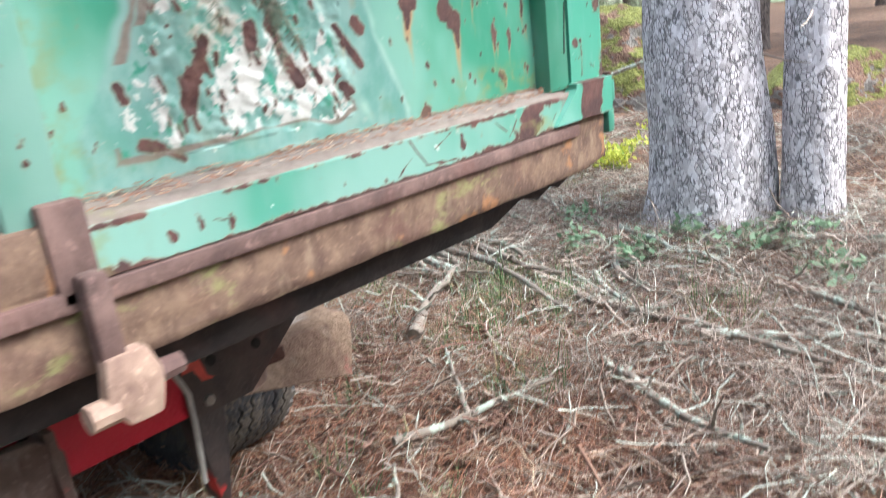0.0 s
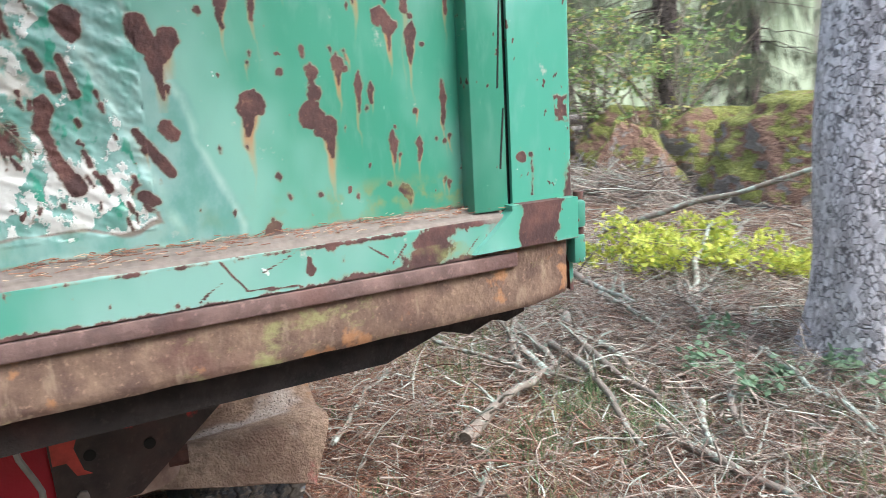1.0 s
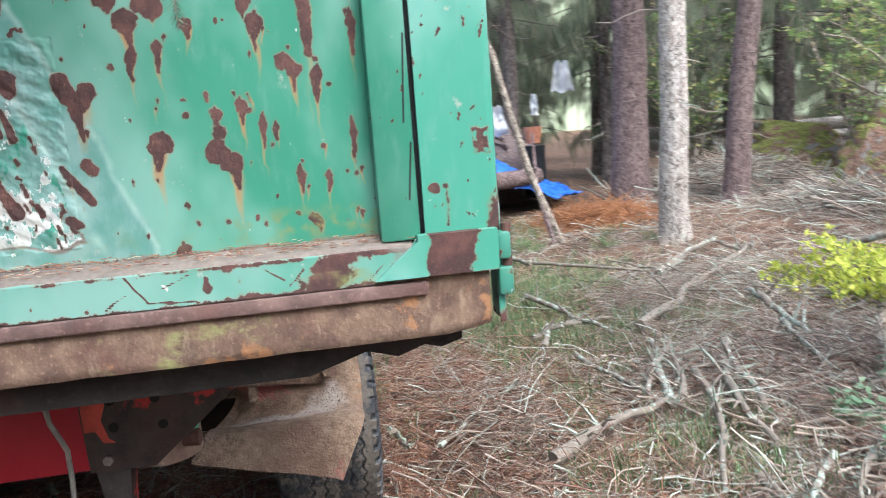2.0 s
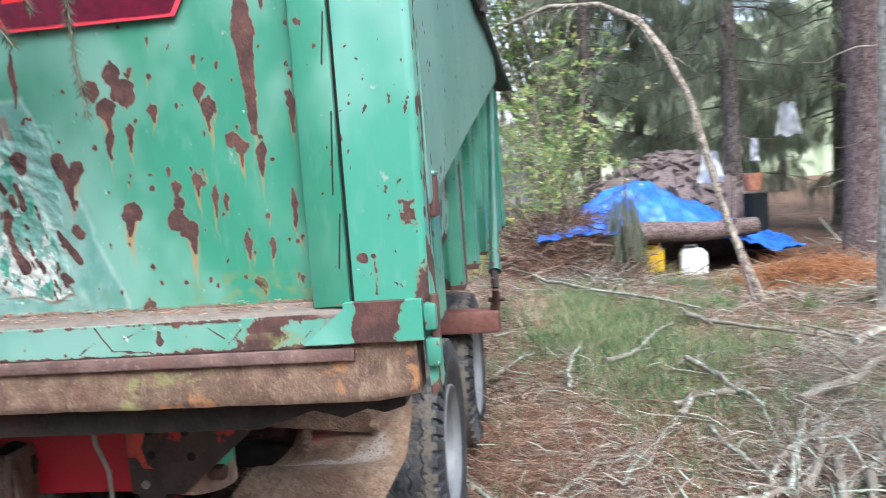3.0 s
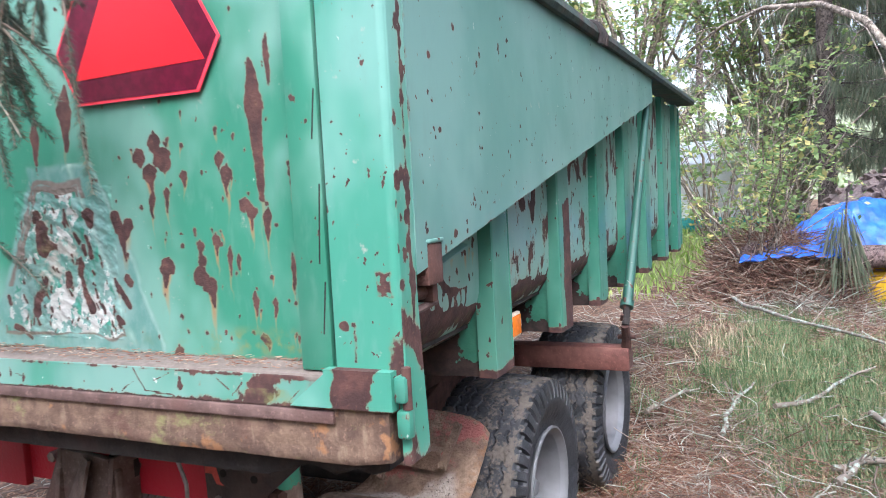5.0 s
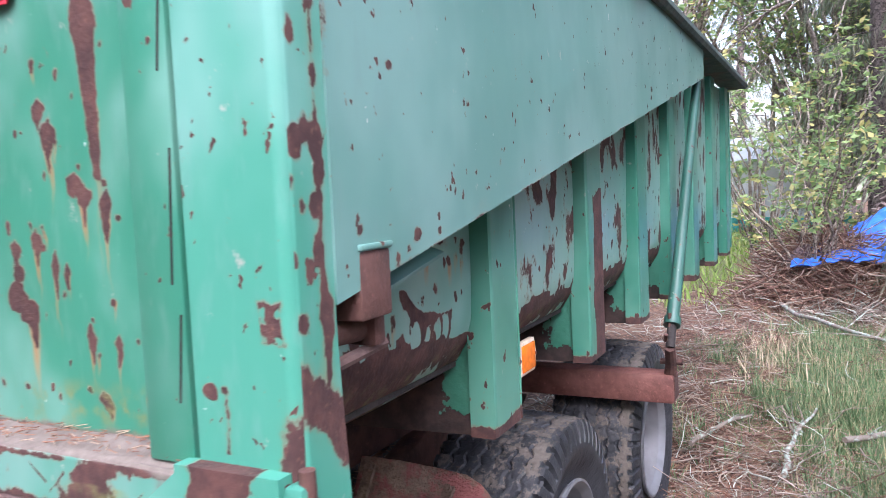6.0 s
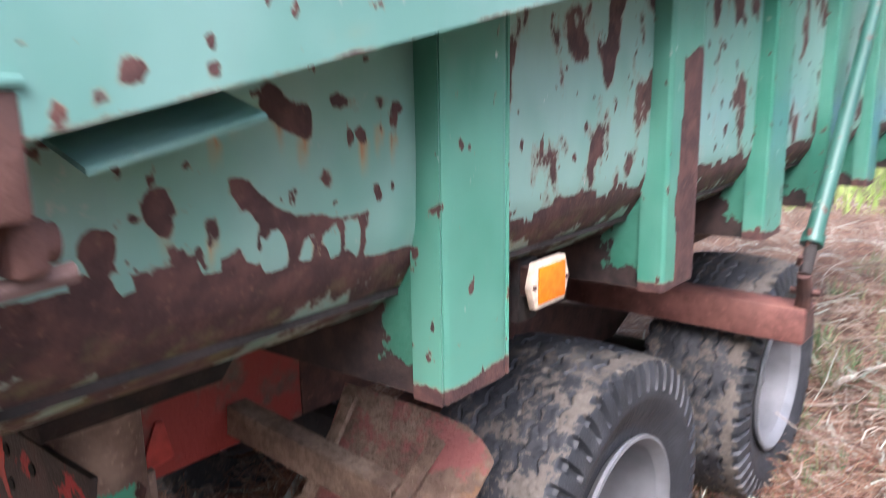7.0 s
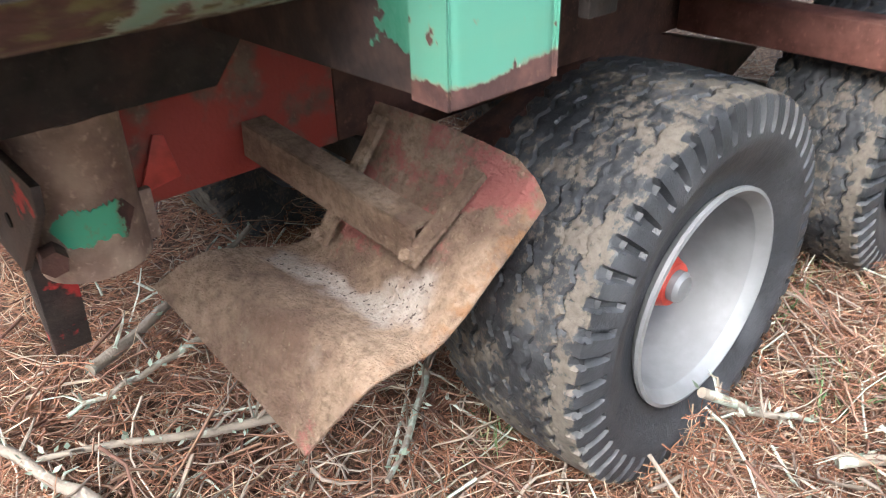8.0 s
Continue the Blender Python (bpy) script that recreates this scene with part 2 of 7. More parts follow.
M_RIM = plain("silver_rim", (0.19, 0.195, 0.205), 0.5, 0.35, 0.14, 9)
M_HUB = plain("red_hub", (0.42, 0.05, 0.035), 0.45, 0, 0.3)
M_GAP = plain("dark_gap", (0.01, 0.012, 0.011), 0.9)
M_CHROME = plain("worn_steel", (0.30, 0.29, 0.27), 0.45, 0.7, 0.35)
M_HOSE = plain("grey_hose", (0.25, 0.24, 0.22), 0.6)
M_SIGN_RED = plain("fluorescent_red", (0.66, 0.014, 0.024), 0.35, 0, 0.06, 6)
M_SIGN_DARK = plain("dark_red_reflector", (0.095, 0.004, 0.020), 0.3, 0, 0.3, 30)
M_SIGN_EDGE = plain("bright_red_edge", (0.75, 0.05, 0.08), 0.4, 0, 0.1)
M_AMBER = plain("amber_lens", (0.85, 0.20, 0.008), 0.25, 0, 0.12, 60)
M_LENSFRAME = plain("cream_frame", (0.62, 0.52, 0.40), 0.6, 0, 0.2, 60)


def tyre_material():
    k = Mat("weathered_rubber", 0.75)
    rub = k.mix(k.noise(30, 5), (0.010, 0.011, 0.013), (0.036, 0.039, 0.046))
    rub = k.mix(k.step(k.noise(7, 5), 0.45, 0.75, 0, 0.55), rub, (0.075, 0.079, 0.088))
    crumble = k.math("ADD", k.math("MULTIPLY", k.math("SUBTRACT", k.noise(16, 6), 0.5), 1.3), k.math("MULTIPLY", k.math("SUBTRACT", k.noise(75, 6, rough=0.7), 0.5), 1.6))
    mud = k.step(k.math("ADD", k.attr("tread"), crumble), 0.55, 0.80)
    k.color(k.mix(k.math("MULTIPLY", mud, 0.85), rub, k.mix(k.noise(60, 4), (0.060, 0.051, 0.042), (0.20, 0.172, 0.142))))
    k.rough(k.step(mud, 0, 1, 0.55, 0.95))
    k.bump(k.math("ADD", k.noise(150, 4), k.math("MULTIPLY", k.noise(40, 4), 1.5)), 0.003, 0.6)
    return k.m


M_TYRE = tyre_material()


def bark_material(name, dark, light, lichen, amount, scale=26):
    k = Mat(name, 0.95)
    warp = k.n.new("ShaderNodeVectorMath")
    warp.operation = "MULTIPLY_ADD"
    warp.inputs[1].default_value = (0.03, 0.03, 0.03)
    nz = k.n.new("ShaderNodeTexNoise")
    nz.inputs["Scale"].default_value = 11.0
    k.l.new(k.pos, nz.inputs["Vector"])
    k.l.new(nz.outputs["Color"], warp.inputs[0])
    k.l.new(k.pos, warp.inputs[2])
    k.pos = warp.outputs[0]
    v = k.voronoi(scale, (1, 1, 0.6), "DISTANCE_TO_EDGE")
    c = k.mix(k.step(k.math("ADD", k.math("MULTIPLY", k.voronoi(scale, (1, 1, 0.6), "F1", "Color"), 0.6), k.math("MULTIPLY", k.noise(9, 6, (1, 1, 0.4)), 0.6)), 0.3, 0.8), dark, light)
    crack = k.math("MULTIPLY", k.step(v, 0.0, 0.13, 1.0, 0.0), k.step(k.noise(13, 5, (1, 1, 0.7), 0.6, 11), 0.40, 0.52))
    c = k.mix(crack, c, tuple(0.32 * x for x in dark))
    c = k.mix(k.step(k.noise(26, 5, (1, 1, 0.55), shift=3), 0.585, 0.63, 0.0, 0.9), c, tuple(0.34 * x for x in dark))
    c = k.mix(k.step(k.math("ADD", k.noise(15, 6), amount - 0.5), 0.45, 0.6), c, k.mix(k.noise(70, 4), tuple(0.75 * x for x in lichen), lichen))
    k.color(c)
    k.bump(k.math("ADD", k.math("SUBTRACT", 1.0, crack), k.math("MULTIPLY", k.noise(38, 6, rough=0.68), 1.2)), 0.008, 0.8)
    return k.m


M_BARK_GREY = bark_material("spruce_bark_grey", (0.42, 0.385, 0.39), (0.76, 0.725, 0.735), (0.84, 0.82, 0.83), 0.20, 40)
M_BARK_DARK = bark_material("spruce_bark_brown", (0.12, 0.08, 0.075), (0.24, 0.175, 0.165), (0.31, 0.28, 0.27), -0.08, 44)
M_BARK_PALE = bark_material("pale_dead_bark", (0.30, 0.25, 0.215), (0.52, 0.48, 0.44), (0.66, 0.64, 0.61), 0.16, 46)
M_BARK_FAR = bark_material("far_bark", (0.09, 0.07, 0.062), (0.19, 0.155, 0.14), (0.24, 0.23, 0.215), 0.0, 20)
M_SAPLING = bark_material("sapling_bark", (0.21, 0.165, 0.13), (0.42, 0.36, 0.29), (0.50, 0.47, 0.42), 0.0, 30)


def leafy(name, a, b, c=None, rough=0.6, trans=0.25):
    k = Mat(name, rough)
    r = k.island()
    col = k.mix(r, a, b)
    if c:
        col = k.mix(k.step(k.math("FRACT", k.math("MULTIPLY", r, 7.31)), 0.78, 0.8), col, c)
    col = k.mix(k.step(k.noise(0.9, 3), 0.3, 0.7, 0.0, 0.35), col, tuple(0.5 * x for x in a))
    k.color(col)
    k.b.inputs["Subsurface Weight"].default_value = 0.0
    if trans:
        t = k.n.new("ShaderNodeBsdfTranslucent")
        k.l.new(col, t.inputs["Color"])
        m = k.n.new("ShaderNodeMixShader")
        m.inputs[0].default_value = trans
        k.l.new(k.b.outputs[0], m.inputs[1])
        k.l.new(t.outputs[0], m.inputs[2])
        k.l.new(m.outputs[0], k.n["Material Output"].inputs["Surface"])
    return k.m


M_NEEDLES = leafy("spruce_needles", (0.13, 0.165, 0.105), (0.24, 0.275, 0.175), (0.28, 0.26, 0.185), trans=0.5)
M_NEEDLES_NEAR = leafy("near_spruce_needles", (0.070, 0.115, 0.085), (0.165, 0.225, 0.165), (0.25, 0.24, 0.16), trans=0.3)
M_LEAVES = leafy("green_leaves", (0.17, 0.28, 0.10), (0.40, 0.52, 0.20), (0.62, 0.56, 0.22), trans=0.5)
M_LEAVES_YELLOW = leafy("yellow_green_leaves", (0.46, 0.52, 0.07), (0.72, 0.73, 0.14), (0.30, 0.42, 0.08), trans=0.4)
M_HERB = leafy("herb_leaves", (0.14, 0.24, 0.14), (0.28, 0.40, 0.24), trans=0.4)
M_GRASS = leafy("grass_blades", (0.085, 0.15, 0.06), (0.21, 0.31, 0.14), (0.44, 0.38, 0.22), trans=0.3)
M_LAWN = leafy("lawn_blades", (0.20, 0.33, 0.06), (0.40, 0.52, 0.14), (0.48, 0.50, 0.20), trans=0.4)
M_STRAW = leafy("dry_straw", (0.34, 0.26, 0.16), (0.60, 0.50, 0.34), trans=0.15)
M_TWIG = leafy("dead_spruce_twigs", (0.12, 0.058, 0.042), (0.33, 0.20, 0.14), (0.38, 0.31, 0.245), 0.9, 0.0)
M_TWIG_GREY = leafy("grey_dead_twigs", (0.14, 0.10, 0.08), (0.50, 0.42, 0.345), (0.48, 0.52, 0.44), 0.9, 0.0)
M_TWIG_ORANGE = leafy("orange_dead_brush", (0.30, 0.12, 0.05), (0.50, 0.24, 0.11), None, 0.9, 0.0)
M_LITTER = leafy("needle_litter", (0.16, 0.065, 0.038), (0.39, 0.195, 0.115), (0.46, 0.35, 0.25), 0.95, 0.0)
M_LICHEN = leafy("lichen_tufts", (0.22, 0.28, 0.22), (0.42, 0.48, 0.39), None, 0.95, 0.2)


def branch_material():
    k = Mat("lichen_branch", 0.95)
    c = k.mix(k.noise(12, 5), (0.10, 0.080, 0.064), (0.29, 0.245, 0.20))
    c = k.mix(k.step(k.math("ADD", k.noise(18, 6, shift=2), k.math("MULTIPLY", k.one(), 0.16)), 0.61, 0.72), c, k.mix(k.noise(90, 3), (0.23, 0.28, 0.23), (0.42, 0.47, 0.40)))
    k.color(c)
    k.bump(k.noise(70, 5), 0.006, 0.9)
    return k.m


M_BRANCH = branch_material()


def ground_material():
    k = Mat("forest_floor", 0.97)
    c = k.mix(k.step(k.noise(2.3, 6), 0.35, 0.65), (0.048, 0.026, 0.016), (0.135, 0.074, 0.046))
    c = k.mix(k.step(k.noise(38, 6), 0.45, 0.7, 0, 0.8), c, (0.34, 0.20, 0.12))
    c = k.mix(k.step(k.noise(55, 5, shift=4), 0.5, 0.7, 0, 0.7), c, (0.045, 0.028, 0.02))
    green = k.step(k.math("ADD", k.attr("green"), k.math("MULTIPLY", k.math("SUBTRACT", k.noise(3.0, 6, shift=7), 0.5), 1.2)), 0.4, 0.8)
    c = k.mix(k.math("MULTIPLY", green, 0.85), c, k.mix(k.noise(25, 5), (0.085, 0.11, 0.03), (0.22, 0.25, 0.085)))
    k.color(c)
    k.bump(k.math("ADD", k.noise(60, 6), k.noise(14, 5)), 0.03, 0.9)
    return k.m


M_GROUND = ground_material()


def rock_material():
    """Granite under brown needles, with cushions of moss on what lies level."""
    k = Mat("mossy_granite", 0.95)
    c = k.mix(k.noise(9, 6), (0.12, 0.11, 0.10), (0.33, 0.315, 0.29))
    c = k.mix(k.step(k.noise(40, 5), 0.5, 0.75, 0, 0.7), c, (0.07, 0.065, 0.055))
    nrm = k.n.new("ShaderNodeNewGeometry").outputs["Normal"]
    sep = k.n.new("ShaderNodeSeparateXYZ")
    k.l.new(nrm, sep.inputs[0])
    rag = k.math("MULTIPLY", k.math("SUBTRACT", k.noise(5.5, 7, rough=0.65), 0.5), 1.7)
    litter = k.step(k.math("ADD", sep.outputs["Z"], rag), 0.05, 0.2)
    c = k.mix(litter, c, k.mix(k.step(k.noise(55, 5), 0.35, 0.65), (0.10, 0.052, 0.036), (0.26, 0.16, 0.11)))
    moss = k.step(k.math("ADD", k.math("MULTIPLY", sep.outputs["Z"], 0.22), k.noise(3.2, 7, rough=0.66, shift=5)), 0.56, 0.64)
    c = k.mix(moss, c, k.mix(k.step(k.noise(34, 5), 0.3, 0.7), (0.09, 0.10, 0.02), (0.25, 0.26, 0.065)))
    k.color(c)
    k.bump(k.math("ADD", k.math("ADD", k.noise(26, 6), k.noise(8, 5)), k.math("MULTIPLY", moss, k.noise(70, 4))), 0.035, 0.9)
    return k.m


M_ROCK = rock_material()


def backdrop_material():
    """Hazy forest far off: pale sky is painted in, and the whole glows."""
    k = Mat("glowing_distant_forest", 1.0)
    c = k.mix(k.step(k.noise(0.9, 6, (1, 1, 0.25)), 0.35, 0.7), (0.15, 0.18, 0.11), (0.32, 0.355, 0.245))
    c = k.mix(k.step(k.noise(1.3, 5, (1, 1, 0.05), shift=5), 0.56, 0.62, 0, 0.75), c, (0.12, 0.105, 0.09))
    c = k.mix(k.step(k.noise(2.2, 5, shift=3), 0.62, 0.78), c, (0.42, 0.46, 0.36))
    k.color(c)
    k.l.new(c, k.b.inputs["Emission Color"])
    # emission stands in for bright haze between the trunks; no lamp is there
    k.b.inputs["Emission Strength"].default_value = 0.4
    return k.m


M_BACKDROP = backdrop_material()
M_TARP = plain("blue_tarpaulin", (0.030, 0.14, 0.60), 0.42, 0, 0.35, 5, 0.01)
M_SLATE = plain("old_roof_tiles", (0.19, 0.145, 0.135), 0.85, 0, 0.4, 30, 0.004)
M_JERRY_Y = plain("yellow_plastic", (0.72, 0.46, 0.015), 0.45, 0, 0.1)
M_JERRY_W = plain("white_plastic", (0.74, 0.76, 0.78), 0.45, 0, 0.06)
M_WHITE = plain("white_sheet", (0.74, 0.75, 0.77), 0.6, 0, 0.1, 3)
M_TERRA = plain("terracotta", (0.42, 0.17, 0.09), 0.8, 0, 0.25)
M_TEAL = plain("turquoise_paint", (0.05, 0.35, 0.33), 0.5)


# ---- building helpers
def empty(name, x, y, z, label, category, group=""):
    ob = new(name)
    ob.location = (x, y, z)
    ob.empty_display_size = 0.1
    return tagged(ob, label, category, group)


def finish(name, me, material, parent=None, label="", smooth=None):
    me.materials.append(material)
    ob = new(name, me)
    if parent:
        ob.parent = parent
        base = Vector((0, 0, 0))
        p = parent
        while p:
            base += p.location
            p = p.parent
        me.transform(Matrix.Translation(-base))
    if label:
        ob["label"] = label
    if smooth is not None:
        me.polygons.foreach_set("use_smooth", [True] * len(me.polygons))
        me.set_sharp_from_angle(angle=radians(smooth))
    return ob


def part(name, bm, material, parent=None, label="", smooth=35):
    """Links a bmesh, in world metres, as one mesh object under a thing or under a part."""
    bmesh.ops.recalc_face_normals(bm, faces=bm.faces)
    me = bpy.data.meshes.new(name)
    bm.to_mesh(me)
    bm.free()
    return finish(name, me, material, parent, label, smooth)


def box(x0, x1, y0, y1, z0, z1, bevel=0.004, bm=None):
    own = bmesh.new()
    bmesh.ops.create_cube(own, size=1)
    for v in own.verts:
        v.co = (x0 + (v.co.x + 0.5) * (x1 - x0), y0 + (v.co.y + 0.5) * (y1 - y0), z0 + (v.co.z + 0.5) * (z1 - z0))
    if bevel:
        bmesh.ops.bevel(own, geom=own.edges[:], offset=bevel, segments=2, profile=0.5, affect="EDGES")
    return join(bm, own)


def join(bm, own):
    if bm is None:
        return own
    me = bpy.data.meshes.new("tmp")
    own.to_mesh(me)
    own.free()
    bm.from_mesh(me)
    bpy.data.meshes.remove(me)
    return bm


def prism(poly, axis, lo, hi, bevel=0.0, bm=None):
    """A polygon in the plane across an axis ('x': y,z; 'y': x,z; 'z': x,y), drawn out from lo to hi."""
    own = bmesh.new()
    put = {"x": lambda a, b, c: (c, a, b), "y": lambda a, b, c: (a, c, b), "z": lambda a, b, c: (a, b, c)}[axis]
    low = [own.verts.new(put(a, b, lo)) for a, b in poly]
    top = [own.verts.new(put(a, b, hi)) for a, b in poly]
    own.faces.new(low)
    own.faces.new(top[::-1])
    n = len(poly)
    for i in range(n):
        own.faces.new((low[i], low[(i + 1) % n], top[(i + 1) % n], top[i]))
    if bevel:
        bmesh.ops.bevel(own, geom=own.edges[:], offset=bevel, segments=2, profile=0.5, affect="EDGES")
    return join(bm, own)


def tube(points, radius, sides=10, bm=None, cap=True):
    """A round bar along points; radius: one number or one for each point."""
    own = bmesh.new()
    pts = [Vector(p) for p in points]
    rad = radius if isinstance(radius, (list, tuple)) else [radius] * len(pts)
    rings = []
    side = None
    for i, p in enumerate(pts):
        d = (pts[min(i + 1, len(pts) - 1)] - pts[max(i - 1, 0)]).normalized()
        if side is None:
            side = d.orthogonal().normalized()
        side = (side - d * side.dot(d)).normalized()
        up = d.cross(side)
        rings.append([own.verts.new(p + rad[i] * (math.cos(a) * side + math.sin(a) * up)) for a in (2 * math.pi * k / sides for k in range(sides))])
    for a, b in zip(rings, rings[1:]):
        for k in range(sides):
            own.faces.new((a[k], a[(k + 1) % sides], b[(k + 1) % sides], b[k]))
    if cap:
        own.faces.new(rings[0][::-1])
        own.faces.new(rings[-1])
    return join(bm, own)


def bar_between(a, b, w, h, bm=None):
    a, b = Vector(a), Vector(b)
    d = (b - a).normalized()
    s = d.cross(Vector((0, 0, 1))).normalized()
    u = s.cross(d)
    own = bmesh.new()
    bmesh.ops.create_cube(own, size=1)
    L = (b - a).length
    for v in own.verts:
        v.co = a + d * (v.co.x + 0.5) * L + s * v.co.y * w + u * v.co.z * h
    bmesh.ops.bevel(own, geom=own.edges[:], offset=min(w, h) * 0.12, segments=2, affect="EDGES")
    return join(bm, own)


def sweep_x(profile, x0, x1, z_of, n=30):
    """Draws a (y, z) profile out along x from x0 to x1, lifted by z_of(x)."""
    own = bmesh.new()
    rows = [[own.verts.new((x0 + (x1 - x0) * k / n, y, z + z_of(x0 + (x1 - x0) * k / n))) for y, z in profile] for k in range(n + 1)]
    m = len(profile)
    for a, b in zip(rows, rows[1:]):
        for i in range(m):
            own.faces.new((a[i], a[(i + 1) % m], b[(i + 1) % m], b[i]))
    own.faces.new(rows[0])
    own.faces.new(rows[-1][::-1])
    return own


def lathe(profile, cx, cy, cz, steps=64, bm=None, closed=False):
    """Turns (radius, y) pairs about the line through (cx, cz) along y."""
    own = bmesh.new()
    rings = [[own.verts.new((cx + r * math.cos(a), cy + y, cz + r * math.sin(a))) for a in (2 * math.pi * k / steps for k in range(steps))] for r, y in profile]
    for a, b in zip(rings, rings[1:] + ([rings[0]] if closed else [])):
        for k in range(steps):
            own.faces.new((a[k], a[(k + 1) % steps], b[(k + 1) % steps], b[k]))
    return join(bm, own)


def paint_band(radius, z0, z1, cx, cy, a0, a1, steps=60):
    """A ragged patch of paint, a hair thick, on the side of an upright pipe between two angles in degrees."""
    own = bmesh.new()
    rows = []
    for k in range(steps + 1):
        f = k / steps
        a = radians(a0 + (a1 - a0) * f)
        fade = min(1.0, 6 * f, 6 * (1 - f))
        mid, half = (z0 + z1) / 2, (z1 - z0) / 2 * fade
        up = half * (1 + 0.45 * noise.noise(Vector((9 * f, 1, 0))) + 0.3 * noise.noise(Vector((27 * f, 5, 0))))
        down = half * (1 + 0.6 * noise.noise(Vector((7 * f, 9, 0))) + 0.3 * noise.noise(Vector((31 * f, 3, 0))))
        rows.append([own.verts.new((cx + r * math.cos(a), cy + r * math.sin(a), z)) for r, z in ((radius - 0.001, mid - down - 0.001), (radius, mid - down), (radius, mid + up), (radius - 0.001, mid + up + 0.001))])
    for a, b in zip(rows, rows[1:]):
        for k in range(3):
            own.faces.new((a[k], b[k], b[k + 1], a[k + 1]))
    return own


def fbm(x, y, z=0.0, o=4):
    return noise.fractal(Vector((x, y, z)), 1.0, 2.0, o)


def slab(name, at, nu, nv, thick, material, parent, fields=None, label="", smooth=40, bulk=None):
    """A sheet of nu x nv cells; at(u, v) gives the place and the normal of the face; fields(p) gives the paint fields there."""
    top, out = [], []
    for j in range(nv + 1):
        for i in range(nu + 1):
            p, n = at(i / nu, j / nv)
            top.append(Vector(p))
            out.append(Vector(n))
    count = len(top)
    verts = [tuple(p) for p in top] + [tuple(p - thick * n) for p, n in zip(top, out)]
    idx = lambda i, j: j * (nu + 1) + i
    faces = []
    for j in range(nv):
        for i in range(nu):
            q = (idx(i, j), idx(i + 1, j), idx(i + 1, j + 1), idx(i, j + 1))
            faces.append(q)
            faces.append(tuple(k + count for k in q[::-1]))
    for i in range(nu):
        for j in (0, nv):
            a, b = idx(i, j), idx(i + 1, j)
            faces.append((a, a + count, b + count, b))
    for j in range(nv):
        for i in (0, nu):
            a, b = idx(i, j), idx(i, j + 1)
            faces.append((a, b, b + count, a + count))
    me = bpy.data.meshes.new(name)
    me.from_pydata(verts, [], faces)
    if fields:
        got = [fields(p) for p in top]
        for key in got[0]:
            layer = me.attributes.new(key, "FLOAT", "POINT")
            layer.data.foreach_set("value", [g[key] for g in got] * 2)
    if bulk:
        for key, value in bulk(np.array([tuple(p) for p in top])).items():
            me.attributes.new(key, "FLOAT", "POINT").data.foreach_set("value", np.concatenate((value, value)).astype(np.float32))
    bm = bmesh.new()
    bm.from_mesh(me)
    bpy.data.meshes.remove(me)
    return part(name, bm, material, parent, label, smooth)


_lattice = np.random.default_rng(2).uniform(-1, 1, (256, 256))


def grain(a, b, shift=0):
    """Smooth lattice noise between -1 and 1 for whole arrays."""
    i, j = np.floor(a).astype(int), np.floor(b).astype(int)
    u, v = a - i, b - j
    u, v = u * u * (3 - 2 * u), v * v * (3 - 2 * v)
    g = lambda x, y: _lattice[(x + 17 * shift) % 256, (y + 31 * shift) % 256]
    return (g(i, j) * (1 - u) + g(i + 1, j) * u) * (1 - v) + (g(i, j + 1) * (1 - u) + g(i + 1, j + 1) * u) * v


def cloud_mesh(name, verts, faces, material, label, category, kind="stuff", parent=None):
    me = bpy.data.meshes.new(name)
    nf, k = faces.shape
    me.vertices.add(len(verts))
    me.vertices.foreach_set("co", np.asarray(verts, dtype=np.float32).ravel())
    me.loops.add(nf * k)
    me.loops.foreach_set("vertex_index", faces.astype(np.int32).ravel())
    me.polygons.add(nf)
    me.polygons.foreach_set("loop_start", np.arange(0, nf * k, k, dtype=np.int32))
    me.update(calc_edges=True)
    me.materials.append(material)
    ob = new(name, me)
    if parent:
        ob.parent = parent
        if label:
            ob["label"] = label
        ob["kind"] = "stuff"
        return ob
    return tagged(ob, label, category, "", kind)


def strands(lines, radii, sides=3):
    """Verts and quads of many thin bars: lines (N, K, 3), radii (N, K)."""
    n, k, _ = lines.shape
    d = np.gradient(lines, axis=1)
    d /= np.linalg.norm(d, axis=2, keepdims=True) + 1e-9
    ref = np.where(np.abs(d[..., 2:3]) > 0.9, np.array([1.0, 0, 0]), np.array([0, 0, 1.0]))
    s = np.cross(d, ref)
    s /= np.linalg.norm(s, axis=2, keepdims=True) + 1e-9
    u = np.cross(d, s)
    a = 2 * np.pi * np.arange(sides) / sides
    v = lines[:, :, None, :] + radii[:, :, None, None] * (np.cos(a)[:, None] * s[:, :, None, :] + np.sin(a)[:, None] * u[:, :, None, :])
    base = (np.arange(n)[:, None, None] * k + np.arange(k - 1)[None, :, None]) * sides
    i = np.arange(sides)[None, None, :]
    j = (i + 1) % sides
    f = np.stack(np.broadcast_arrays(base + i, base + j, base + sides + j, base + sides + i), axis=-1).reshape(-1, 4)
    return v.reshape(-1, 3), f


def blades(root, way, side, length, width):
    """Verts and triangles pairs of flat pointed leaves: roots, directions and sideways vectors (N, 3)."""
    n = len(root)
    a = root
    b = root + way * (length * 0.45)[:, None] + side * width[:, None]
    c = root + way * length[:, None]
    e = root + way * (length * 0.45)[:, None] - side * width[:, None]
    v = np.stack((a, b, c, e), axis=1).reshape(-1, 3)
    return v, np.arange(4 * n).reshape(n, 4)


def unit(v):
    return v / (np.linalg.norm(v, axis=-1, keepdims=True) + 1e-9)


